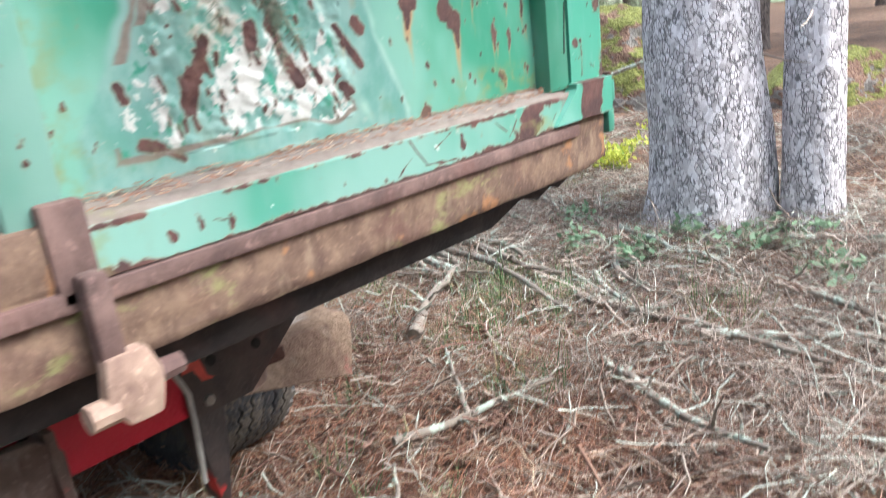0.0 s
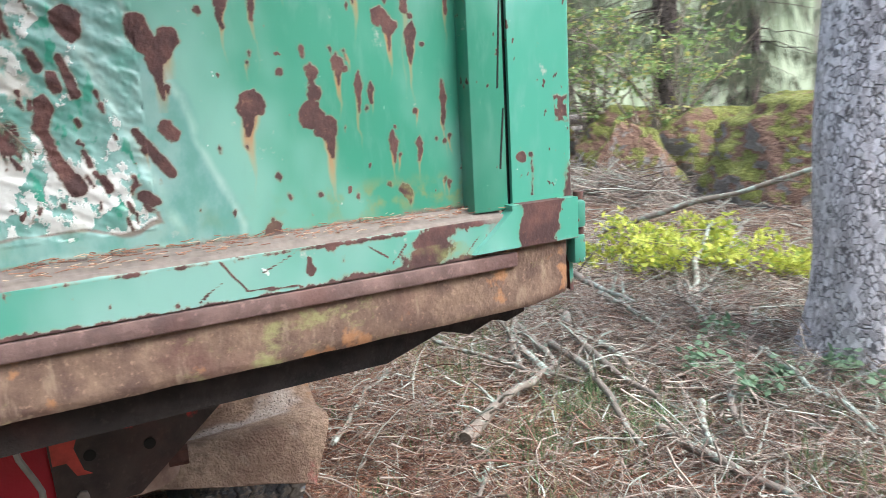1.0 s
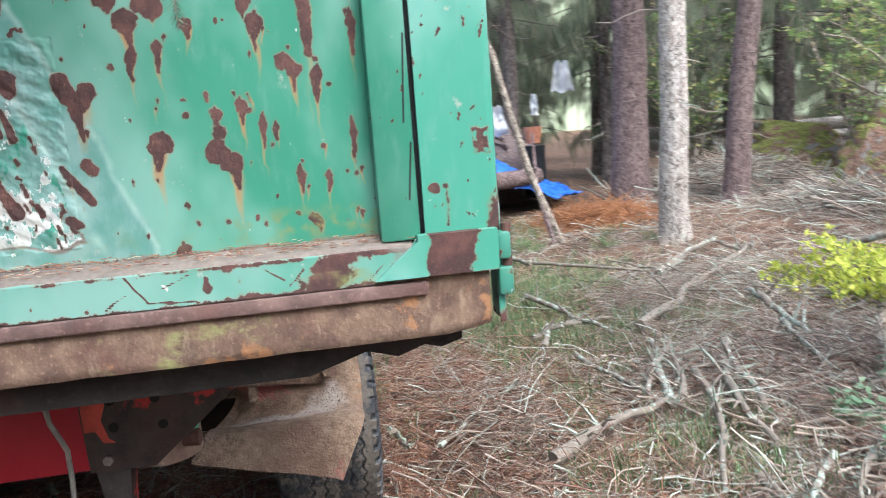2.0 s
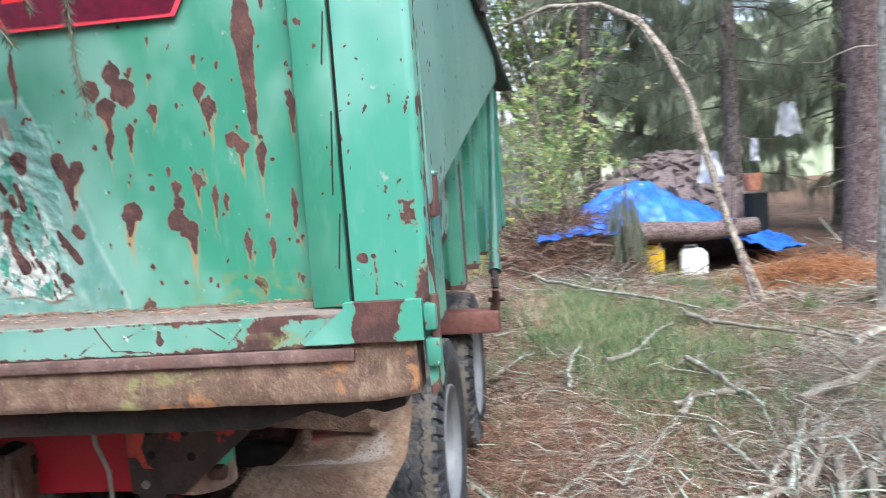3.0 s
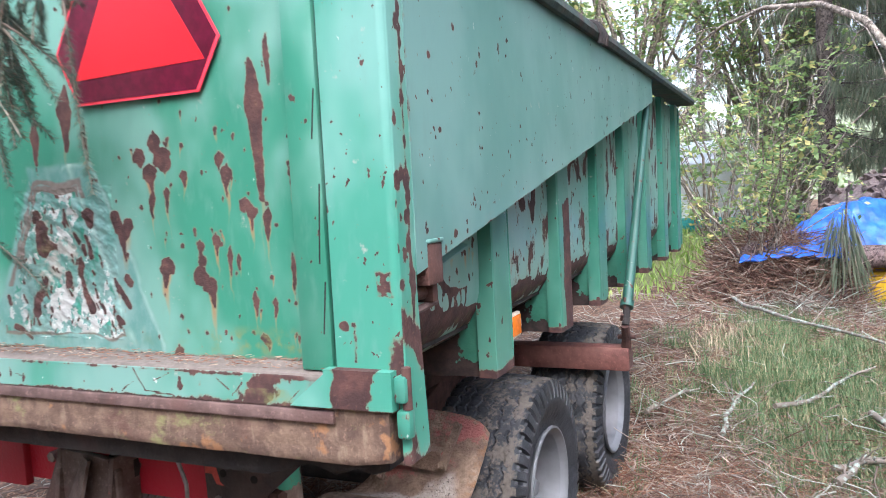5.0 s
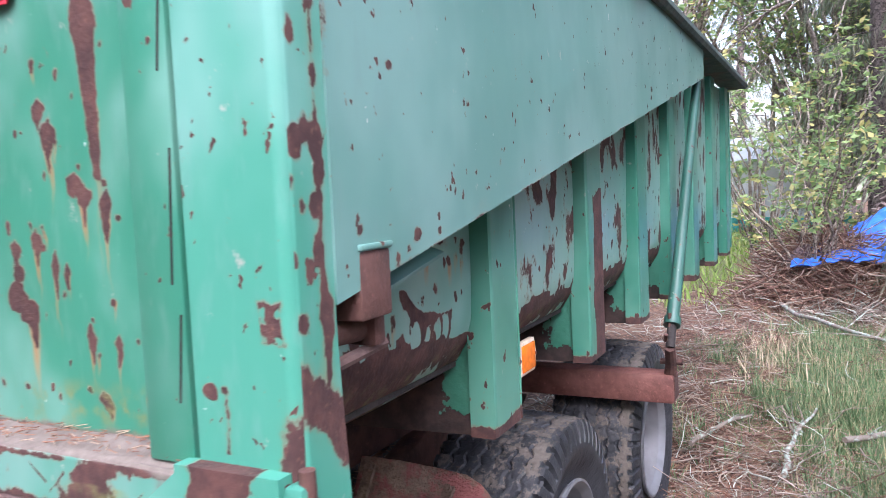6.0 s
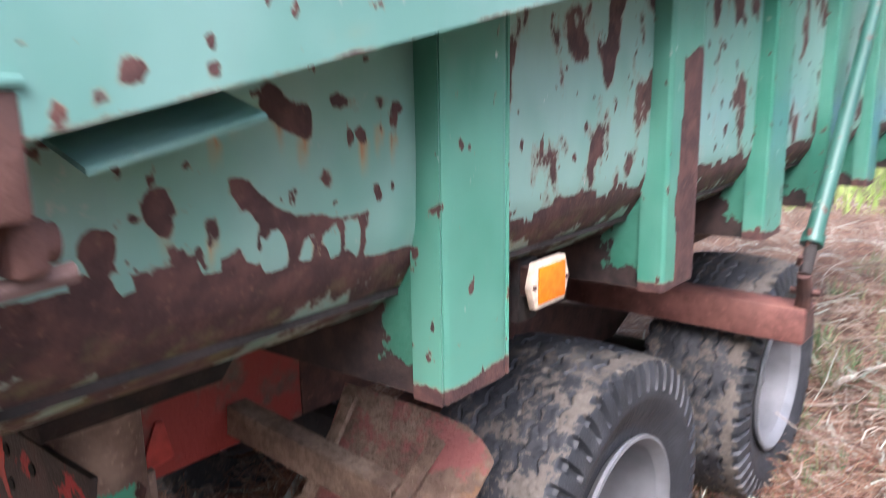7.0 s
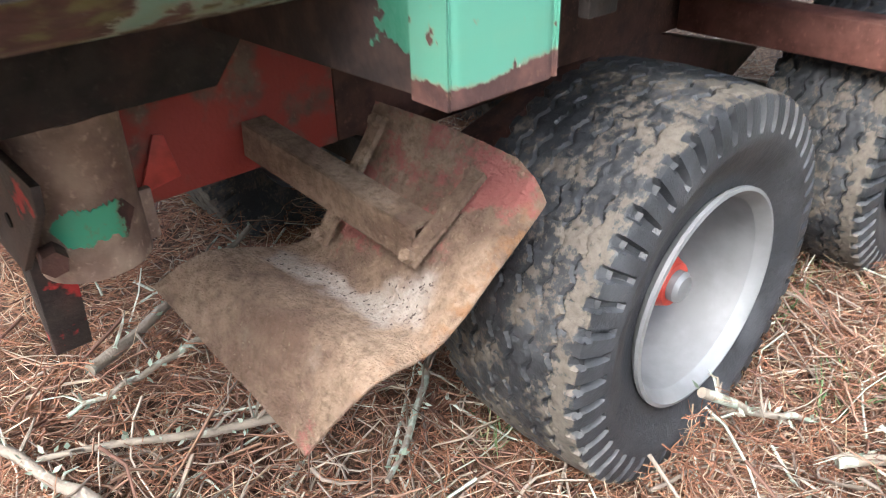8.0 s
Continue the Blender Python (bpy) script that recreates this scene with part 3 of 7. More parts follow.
# ---- ground: one sheet out to the horizon
def ground_z(x, y):
    h = 0.05 * fbm(0.35 * x, 0.35 * y, 1.0, 3) + 0.035 * fbm(1.7 * x, 1.7 * y, 4.0, 3)
    h -= 0.16 * math.exp(-((x + 3.3) / 1.6) ** 2 - ((y - 1.3) / 0.75) ** 2)
    h -= 0.20 * math.exp(-((x + 12.0) / 1.7) ** 2 - ((y - 4.2) / 1.5) ** 2)
    h += 0.15 * (1 + math.tanh(y - 6.2)) * (0.5 + 0.5 * math.tanh((x + 9) * 0.5)) * 0.8
    return h


def green_field(x, y):
    a = math.exp(-((x + 7.0) / 2.6) ** 2 - ((y - 2.7) / 1.0) ** 2) * 1.0
    a += math.exp(-((x + 4.9) / 1.3) ** 2 - ((y - 3.0) / 0.65) ** 2) * 0.8
    b = math.exp(-((x + 2.3) / 0.5) ** 2 - ((y - 2.9) / 0.5) ** 2) * 0.5
    c = 0.5 * (1 - math.tanh((x + 12.5) * 0.45)) * math.exp(-((y + 1.0) / 4.0) ** 2)
    return min(1.2, a + b + 1.2 * c)


def axis_steps(lo, hi, step, far):
    mid = list(np.arange(lo, hi, step))
    left, right, g = [], [], step
    x = lo
    while x > -far:
        g *= 1.25
        x -= g
        left.append(x)
    x, g = mid[-1], step
    while x < far:
        g *= 1.25
        x += g
        right.append(x)
    return np.array(left[::-1] + mid + right)


def build_ground():
    xs, ys = axis_steps(-12.0, 1.2, 0.085, 600), axis_steps(0.2, 8.0, 0.085, 600)
    nx, ny = len(xs), len(ys)
    v = np.zeros((ny, nx, 3), dtype=np.float32)
    g = np.zeros((ny, nx), dtype=np.float32)
    for j, y in enumerate(ys):
        for i, x in enumerate(xs):
            v[j, i] = (x, y, ground_z(x, y))
            g[j, i] = green_field(x, y)
    idx = np.arange(nx * ny).reshape(ny, nx)
    f = np.stack((idx[:-1, :-1], idx[:-1, 1:], idx[1:, 1:], idx[1:, :-1]), axis=-1).reshape(-1, 4)
    ob = cloud_mesh("ground", v.reshape(-1, 3), f, M_GROUND, "brown needle-covered forest floor with mossy grass patches", "ground", "structure")
    ob.data.attributes.new("green", "FLOAT", "POINT").data.foreach_set("value", g.ravel())
    ob.data.polygons.foreach_set("use_smooth", [True] * len(ob.data.polygons))


build_ground()


def build_backdrop():
    n, r, cx, cy = 160, 52.0, -4.0, 3.0
    v, f = [], []
    for k in range(n):
        a = 2 * math.pi * k / n
        top = 13.0 + 4.0 * fbm(6 * math.cos(a), 6 * math.sin(a), 0, 4)
        if math.cos(a - math.radians(182)) > 0.985:
            top *= 0.45
        v += [(cx + r * math.cos(a), cy + r * math.sin(a), -3.0), (cx + r * math.cos(a), cy + r * math.sin(a), top)]
        m = (k + 1) % n
        f.append((2 * k, 2 * m, 2 * m + 1, 2 * k + 1))
    cloud_mesh("backdrop", np.array(v), np.array(f), M_BACKDROP, "pale glowing backdrop of distant spruce forest", "forest", "structure")


build_backdrop()

# ---- the tipping trailer
# its back lies at x = -1.04, its visible flank at y = 1.84; it points to -x
YC, YR, YL = 0.62, 1.84, -0.60
FRONT = -6.62
trailer = empty("farm_trailer", -3.6, YC, -0.12, "old green steel tipping farm trailer with peeling rusty paint", "trailer")


def z_top(x):
    return 2.338 + 0.003 * (-1.82 - x)


def z_wedge(x):
    return 1.615 + 0.197 * (-1.60 - x)


# paint wear on the tailgate: y, z, half width, half height, length of the run below
BLOTS_TOP = [(0.87, 2.242, 0.018, 0.014, 0.0), (0.707, 1.904, 0.018, 0.055, 0.03), (0.83, 1.969, 0.027, 0.070, 0.10), (0.899, 1.881, 0.008, 0.060, 0.0),
             (1.46, 1.905, 0.027, 0.135, 0.20), (1.506, 2.038, 0.009, 0.055, 0.0), (1.086, 1.835, 0.024, 0.020, 0.0), (1.142, 1.867, 0.026, 0.028, 0.0),
             (1.166, 1.825, 0.034, 0.020, 0.03), (1.12, 1.79, 0.026, 0.024, 0.10), (1.122, 1.722, 0.013, 0.026, 0.07), (1.176, 1.735, 0.011, 0.022, 0.10),
             (1.233, 1.782, 0.014, 0.014, 0.05), (1.347, 1.813, 0.014, 0.020, 0.0), (1.365, 1.772, 0.020, 0.026, 0.09)]
BLOTS_MID = [(1.411, 1.702, 0.020, 0.018, 0.0), (1.43, 1.678, 0.017, 0.022, 0.07), (1.478, 1.667, 0.013, 0.026, 0.10), (1.553, 1.763, 0.012, 0.036, 0.08),
             (1.542, 1.546, 0.009, 0.036, 0.08), (0.985, 1.675, 0.022, 0.022, 0.0), (1.022, 1.652, 0.026, 0.022, 0.10), (1.004, 1.640, 0.020, 0.026, 0.05),
             (1.153, 1.55, 0.025, 0.022, 0.12), (1.266, 1.530, 0.026, 0.018, 0.0), (1.292, 1.502, 0.024, 0.026, 0.13), (1.321, 1.617, 0.013, 0.017, 0.08),
             (1.268, 1.606, 0.012, 0.014, 0.02), (1.27, 1.567, 0.017, 0.009, 0.03), (1.358, 1.577, 0.010, 0.026, 0.09), (1.385, 1.57, 0.007, 0.016, 0.03)]
BLOTS_LOW = [(1.429, 1.467, 0.010, 0.024, 0.05), (1.482, 1.460, 0.008, 0.018, 0.05), (1.448, 1.369, 0.015, 0.018, 0.02), (1.178, 1.332, 0.020, 0.020, 0.0),
             (0.885, 1.684, 0.024, 0.022, 0.0), (0.694, 1.623, 0.038, 0.048, 0.04), (0.653, 1.451, 0.020, 0.040, 0.0), (0.985, 1.52, 0.016, 0.036, 0.0),
             (1.005, 1.492, 0.014, 0.030, 0.0), (1.023, 1.531, 0.018, 0.014, 0.0), (0.82, 1.518, 0.016, 0.034, 0.0), (0.792, 1.56, 0.018, 0.022, 0.0),
             (0.60, 1.37, 0.012, 0.010, 0.0), (0.57, 1.375, 0.010, 0.008, 0.0), (0.50, 1.50, 0.022, 0.045, 0.0), (0.53, 1.62, 0.020, 0.030, 0.05)]
_rng = random.Random(11)
BLOTS = BLOTS_TOP + BLOTS_MID + BLOTS_LOW + [(_rng.uniform(0.95, 1.57), _rng.uniform(1.36, 2.25), _rng.uniform(0.003, 0.007), _rng.uniform(0.003, 0.008), _rng.choice((0, 0, 0.03))) for _ in range(70)]
_b = np.array([q for q in BLOTS if not (q[0] < 1.04 and q[1] < 1.71 and q[2] > 0.0075)])
# bare strokes in the mended dent: from y, z to y, z, radii at both ends
STROKES = [(0.885, 1.695, 0.889, 1.676, 0.022, 0.020), (0.698, 1.660, 0.708, 1.605, 0.030, 0.026), (0.720, 1.612, 0.738, 1.612, 0.022, 0.012), (0.699, 1.520, 0.672, 1.475, 0.012, 0.015),
           (0.668, 1.470, 0.652, 1.430, 0.017, 0.020), (0.788, 1.535, 0.786, 1.510, 0.014, 0.020), (0.838, 1.566, 0.828, 1.530, 0.016, 0.010), (0.828, 1.53, 0.840, 1.490, 0.011, 0.010),
           (0.840, 1.490, 0.866, 1.440, 0.012, 0.017), (0.964, 1.523, 1.010, 1.453, 0.008, 0.011), (1.012, 1.527, 1.026, 1.510, 0.013, 0.012), (0.980, 1.688, 0.998, 1.652, 0.018, 0.020),
           (1.030, 1.664, 1.008, 1.630, 0.022, 0.016), (1.006, 1.630, 1.016, 1.573, 0.016, 0.003), (0.828, 1.645, 0.838, 1.622, 0.007, 0.009), (0.853, 1.606, 0.858, 1.592, 0.010, 0.009),
           (0.866, 1.634, 0.884, 1.582, 0.006, 0.009), (0.690, 1.700, 0.682, 1.686, 0.014, 0.012), (0.797, 1.712, 0.792, 1.675, 0.006, 0.010), (0.904, 1.452, 0.912, 1.436, 0.008, 0.010),
           (0.968, 1.416, 0.982, 1.404, 0.012, 0.008), (0.562, 1.384, 0.590, 1.372, 0.008, 0.009), (0.600, 1.366, 0.625, 1.350, 0.007, 0.006), (0.546, 1.470, 0.552, 1.448, 0.009, 0.008)]
_rng = random.Random(17)
for _ in range(70):
    _y, _z = _rng.uniform(0.60, 0.97), _rng.uniform(1.37, 1.76)
    if _y < 1.0 - 0.36 * (_z - 1.34) and _y > 0.50 + 0.42 * (_z - 1.40):
        _l = _rng.uniform(0.004, 0.022)
        STROKES.append((_y, _z, _y + 0.5 * _l * _rng.uniform(-0.3, 1), _z - _l, _rng.uniform(0.002, 0.006), _rng.uniform(0.002, 0.006)))
_s = np.array(STROKES)


def capsules(y, z, ya, za, yb, zb, ra, rb):
    """Depth below the edge of the nearest tapered stroke, in shares of its radius; and the radius there."""
    best = np.full(y.shape, -9.0)
    for k in range(len(ya)):
        dy, dz = yb[k] - ya[k], zb[k] - za[k]
        t = np.clip(((y - ya[k]) * dy + (z - za[k]) * dz) / (dy * dy + dz * dz + 1e-9), 0, 1)
        r = ra[k] + (rb[k] - ra[k]) * t ** 0.8
        d = np.hypot(y - ya[k] - t * dy, z - za[k] - t * dz)
        best = np.maximum(best, (r - d) / 0.016)
    return best


def gate_fields(P):
    y, z = P[:, 1], P[:, 2]
    wy = y + 0.0050 * grain(y * 24, z * 20, 1) + 0.0020 * grain(y * 75, z * 66, 2)
    wz = z + 0.0055 * grain(y * 22, z * 18, 3) + 0.0018 * grain(y * 70, z * 70, 4)
    by, bz, bw, bh, run = _b.T
    bw = bw * np.where(bw > 0.008, 1.02, 1.0)
    side = 0.25 * bw * np.sin(by * 91 + bz * 57)
    r0 = np.minimum(bw, bh)
    long = bh > bw * 1.8
    mid = bz + 0.15 * bh
    spike = capsules(wy, wz, by - side, bz + bh, by, mid, bw * 0.22, bw * np.where(long, 1.0, 0.0))
    tail = bz - bh * 1.10 - 0.20 * run
    depth = capsules(wy, wz, by, np.where(long, mid, bz + np.maximum(bh - r0, 0.0)), by + 0.5 * side, np.where(long, tail, bz - 0.15 * bh), np.where(long, bw, bw * 0.98), bw * np.where(long, 0.25, 0.74))
    depth = np.maximum(depth, capsules(wy, wz, by + 0.5 * side, bz - 0.15 * bh, by + side, tail, bw * 0.60, bw * 0.16))
    depth = np.maximum(np.maximum(depth, spike), capsules(wy, wz, *(_s * np.array([1, 1, 1, 1, 0.86, 0.86])).T))
    rust = 0.5 + np.clip(depth, -1.0, 1.0) * 0.34
    drip = np.zeros(len(y))
    for k in np.nonzero(run > 0)[0]:
        top, low = bz[k] - 0.2 * bh[k], bz[k] - bh[k] * 1.1 - run[k] * 1.25
        f = np.clip((top - z) / (top - low), 0, 1)
        on = (z < top) & (z > low)
        c = by[k] + side[k] * np.minimum(1, 2 * f) + 0.003 * np.sin(z * 55 + 80 * by[k])
        w = np.maximum(0.0020, bw[k] * (0.50 - 0.60 * f))
        drip = np.maximum(drip, np.where(on, np.clip(1.7 - np.abs(wy - c) / w, 0, 1) * np.clip(1.15 - 1.15 * f, 0, 1), 0))
    for yc, zt, zl, w in ((1.012, 1.62, 1.545, 0.007), (1.022, 1.655, 1.60, 0.012)):
        f = np.clip((zt - z) / (zt - zl), 0, 1)
        drip = np.maximum(drip, np.where((z < zt) & (z > zl), np.clip(1.6 - np.abs(wy - yc) / w, 0, 1) * (1 - 0.6 * f), 0))
    # the mended dent: filler inside, a veil of thin overpaint down its slanting side
    right_out = np.interp(z, [1.30, 1.343, 1.545, 1.817, 1.86], [1.135, 1.12, 1.053, 0.918, 0.90])
    right_in = np.interp(z, [1.30, 1.341, 1.534, 1.823], [1.028, 1.014, 0.952, 0.832])
    left = np.interp(z, [1.32, 1.409, 1.50, 1.65, 1.80], [0.47, 0.48, 0.532, 0.60, 0.668])
    waver = 0.008 * grain(y * 14, z * 14, 5) + 0.004 * grain(y * 40, z * 40, 6)
    inside = np.minimum(np.minimum(right_out - y, y - left), np.minimum(z - 1.32, 1.835 - z)) + waver
    patch = np.clip(0.5 + inside * 22, 0, 1)
    core = np.minimum(np.minimum(right_in - 0.012 - y, y - left - 0.045), np.minimum(z - 1.366, 1.762 - z)) + waver
    veil = np.clip(1 - np.abs(inside - 0.004) / 0.010, 0, 1) * (y > 0.8) * 0.7 + np.clip(1 - np.abs(y - right_in + waver) / 0.014, 0, 1) * np.clip((z - 1.33) * 20, 0, 1) * (inside > 0)
    low = np.clip(1 - np.abs(z - 1.425 - 0.02 * grain(y * 16, z * 5, 7)) / 0.075, 0, 1) ** 0.4 * np.clip(1.15 - np.abs(y - 0.825) / 0.165, 0, 1) ** 0.5 * (core > 0)
    flecks = np.clip(0.35 + 0.16 * grain(y * 9, z * 7, 8), 0, 1) * (core > 0)
    bare = np.maximum(0.72 * low, flecks) + np.where((z < 1.362) & (z > 1.335) & (inside > 0.03) & (y < 0.97), 0.20, 0)
    tan = np.clip(1 - np.hypot((y - 0.770) / 0.14, (z - 1.600) / 0.16), 0, 1) * 1.1 * (core > 0)
    ridge = np.clip(1 - np.abs(core) / 0.014, 0, 1) * ((z < 1.39) | (z > 1.745) & (y < 0.86) | (y < 0.72) & (z > 1.55))
    rough_rim = np.clip(1 - np.abs(core + 0.022) / 0.030, 0, 1) * ((z > 1.74) | (y < 0.66)) * (z > 1.50)
    edge = np.clip(1 - (z - 1.325) / (0.030 + 0.012 * grain(y * 12, z * 3, 9)), 0, 1)
    stile = np.clip(1 - (y - 0.42) / 0.10, 0, 1)
    joint = np.clip(1 - (1.577 - y) / 0.02, 0, 1)
    rust = np.maximum(np.maximum(rust, 0.30 * edge + 0.22), np.maximum(0.50 * stile, 0.42 * joint))
    moss = np.clip(1 - np.abs(z - 1.365) / 0.045, 0, 1) * np.where(y > 1.28, 1.0, 0.2) + np.clip(1 - np.abs(y - 0.70) / 0.05, 0, 1) * np.clip(1 - np.abs(z - 1.60) / 0.16, 0, 1) * 0.5 + 0.7 * stile * (z < 1.7)
    return {"rust": np.clip(rust, 0, 1.2), "drip": drip, "patch": patch, "bare": bare, "tan": tan, "veil": veil, "moss": moss, "dirt": 0.62 * edge + 0.75 * ridge + 0.80 * rough_rim}


def panel_at(y0, y1, z0, z1, x):
    def at(u, v):
        y, z = y0 + u * (y1 - y0), z0 + v * (z1 - z0)
        dent = 0.012 * math.exp(-((y - 0.8) / 0.2) ** 2 - ((z - 1.5) / 0.16) ** 2) + 0.004 * fbm(3 * y, 3 * z, 2, 2)
        if 0.6 < y < 0.98 and 1.36 < z < 1.77:
            dent -= 0.0045 * fbm(26 * y, 34 * z + 12 * y, 5, 5)
        return (x - dent, y, z), (1, 0, 0)
    return at


TOPZ = 2.36
slab("tailgate_panel", panel_at(0.42, 1.577, 1.30, TOPZ, -1.083), 460, 420, 0.006, M_GATE, trailer, None, "green tailgate panel with rust blisters, runs and a mended dent", 40, gate_fields)
slab("tailgate_panel", panel_at(YL + 0.24, 0.34, 1.30, TOPZ, -1.083), 40, 40, 0.006, M_POST, trailer)
part("tailgate_rib", box(-1.10, -1.045, 0.34, 0.42, 1.30, TOPZ, 0.006), M_SILL, trailer)


# gate frame strip beside the panel, with its dark joint to the corner post
part("gate_stile", box(-1.089, -1.043, 1.577, 1.6605, 1.315, TOPZ, 0.004), M_GATE, trailer)
part("gate_stile", box(-1.089, -1.043, -0.43, -0.355, 1.315, TOPZ, 0.004), M_GATE, trailer)
part("gate_joint", box(-1.105, -1.057, 1.6610, 1.7200, 1.31, TOPZ, 0), M_GAP, trailer, "dark joint between gate and post")
for z0, z1 in ((1.40, 1.52), (1.56, 1.74), (1.84, 1.95)):
    part("weld_bead", tube([(-1.043, 1.643 + 0.012 * k / 5, z0 + (z1 - z0) * k / 5) for k in range(6)], 0.0022, 5), M_STEEL, trailer)


def post_fields(p):
    n = noise.noise(Vector((p.y * 30, p.z * 22, 5)))
    low = max(0.0, 1 - (p.z - 1.31) / 0.17) * max(0.0, (p.y - 1.772 - 0.012 * n) / 0.06)
    m = noise.noise(Vector((p.y * 75, p.z * 60, 9)))
    sq = 0.40 + 22 * min(0.018 + 0.014 * n - abs(p.y - 1.802), 0.026 + 0.008 * n - abs(p.z - 1.513), 0.004 + 0.020 * m)
    head = max(0.011 - math.hypot(p.y - 1.700 - 0.006 * n, (p.z - 1.420) * 1.2) + 0.004 * m, 0.007 - math.hypot(p.y - 1.722, p.z - 1.424) + 0.003 * m)
    line = 0.0030 - abs(p.y - 1.724 - 0.003 * n) if 1.335 < p.z < 1.42 else -1
    drop = 0.42 + 22 * max(head, line)
    return {"rust": max(0.0, 0.85 * low, min(0.9, sq), min(0.9, drop), 0.20 * max(0.0, (p.y - 1.81) / 0.03)), "drip": 0.4 * low}


def post_at(u, v):
    y, z = 1.671 + 0.161 * u, 1.31 + (TOPZ - 1.31) * v
    round_ = 0.012 * max(0.0, (u - 0.90) / 0.10) ** 2
    return (-1.043 - round_, y + 0.004 * u, z), (1, 0, 0)


slab("corner_post", post_at, 54, 300, 0.008, M_POST, trailer, post_fields, "green corner post with rust at its foot")
part("corner_post", box(-1.12, -1.043, YL, YL + 0.165, 1.31, TOPZ, 0.01), M_POST, trailer)


FLANK_BLOTS = ((-1.066, 1.737, 0.013), (-1.086, 1.752, 0.010), (-1.110, 1.742, 0.016), (-1.116, 1.70, 0.012), (-1.054, 1.687, 0.007), (-1.074, 1.655, 0.006), (-1.053, 1.594, 0.009), (-1.064, 1.508, 0.010), (-1.106, 1.60, 0.012), (-1.102, 1.655, 0.010), (-1.112, 1.83, 0.010), (-1.108, 1.92, 0.012), (-1.070, 1.87, 0.007), (-1.084, 1.575, 0.007), (-1.115, 1.98, 0.013), (-1.100, 2.08, 0.011), (-1.118, 2.16, 0.012))


def flank_fields(p):
    n = noise.noise(Vector((p.x * 16, p.z * 9, 1))) + 0.5 * noise.noise(Vector((p.x * 50, p.z * 40, 4)))
    seam = max(0.0, 1 - abs(p.x + 1.112 + 0.006 * n) / 0.028) if p.z > 1.40 else 0
    low = max(0.0, 1 - abs(p.z - 1.40 - 0.9 * (p.x + 1.09)) / 0.11)
    blot = max(r - math.hypot(p.x - bx, 0.6 * (p.z - bz)) + 0.007 * n for bx, bz, r in FLANK_BLOTS)
    foot = max(0.0, 1 - (p.z - 1.095) / 0.10) + 0.9 * max(0.0, 1 - abs(p.z - 1.18) / 0.06) * max(0.0, 1 - abs(p.x + 1.075) / 0.03)
    return {"rust": max(0.47 * seam + 0.27 * n + 0.03, min(0.8, 0.42 + 24 * blot), 0.66 * low + 0.16 * n, 0.55 * foot + 0.30 * n), "drip": 0.3 * seam + 0.3 * low}


def flank_at(u, v):
    z = 1.112 + (TOPZ - 1.112) * v
    wide = 0.085 + 0.015 * min(1.0, max(0.0, (1.50 - z) / 0.35))
    return (-1.050 - wide * u, 1.838 + 0.005 * max(0.0, (1.42 - z) / 0.33) - 0.010 * max(0.0, 1 - u / 0.12) ** 2, z), (0, 1, 0)


slab("post_flank", flank_at, 30, 300, 0.008, M_POST, trailer, flank_fields, "flank of the corner post with a rusty weld seam")


# wedge-shaped side box along the upper flank
def wedge_at(u, v):
    x = -1.137 - u * 3.42
    lo, hi = z_wedge(x), z_top(x)
    return (x, YR + 0.004 * fbm(1.5 * x, 2 * v, 1, 2), lo + v * (hi - lo)), (0, 1, 0)


WEDGE_SCARS = ((-1.372, 1.603, 0.013), (-1.442, 1.604, 0.009), (-1.335, 1.580, 0.007), (-1.302, 1.571, 0.005), (-1.572, 1.823, 0.006), (-1.20, 1.62, 0.008), (-1.72, 1.72, 0.006), (-1.60, 1.70, 0.005), (-1.30, 1.86, 0.009), (-1.26, 2.03, 0.010), (-1.42, 2.12, 0.010))


def wedge_fields(p):
    up = p.z - z_wedge(p.x)
    e = max(0.0, 1 - up / 0.022)
    s = max(0.0, 1 - abs(p.x + 1.14) / 0.03)
    n = noise.noise(Vector((p.x * 9, p.z * 22, 2)))
    scars = max(0.0, 0.9 - abs(up - 0.06 - 0.03 * n) / 0.06) * max(0.0, noise.noise(Vector((p.x * 7, p.z * 18, 6))) - 0.25)
    n2 = noise.noise(Vector((p.x * 38, p.z * 38, 5)))
    scar = max(r - math.hypot(p.x - bx, p.z - bz) + 0.009 * n2 for bx, bz, r in WEDGE_SCARS)
    return {"rust": max(0.42 * e + 0.26 * n, 0.40 * s + 0.26 * n, 1.6 * scars, min(0.8, 0.45 + 26 * scar)), "drip": 0.5 * max(0.0, 1 - abs(up - 0.02) / 0.03) * max(0.0, n), "dirt": 0.0}


slab("side_box_plate", wedge_at, 420, 100, 0.006, M_WEDGE, trailer, wedge_fields, "grey-green wedge-shaped side plate")


def wedge_under(u, v):
    x = -1.137 - u * 3.42
    return (x, 1.70 + 0.139 * v, z_wedge(x) + 0.002), (0, 0, -1)


slab("side_box_underside", wedge_under, 60, 6, 0.005, M_WEDGE, trailer)
part("side_box_end", prism([(1.70, z_wedge(-4.555)), (YR, z_wedge(-4.555)), (YR, z_top(-4.555)), (1.70, z_top(-4.555))], "x", -4.563, -4.557), M_WEDGE, trailer)

# trough wall with the rounded belly
PROFILE = [(1.700, 2.33), (1.696, 1.90), (1.692, 1.45), (1.690, 1.375), (1.676, 1.325), (1.648, 1.280), (1.600, 1.238), (1.52, 1.195), (1.40, 1.160), (1.10, 1.130), (YC, 1.125)]


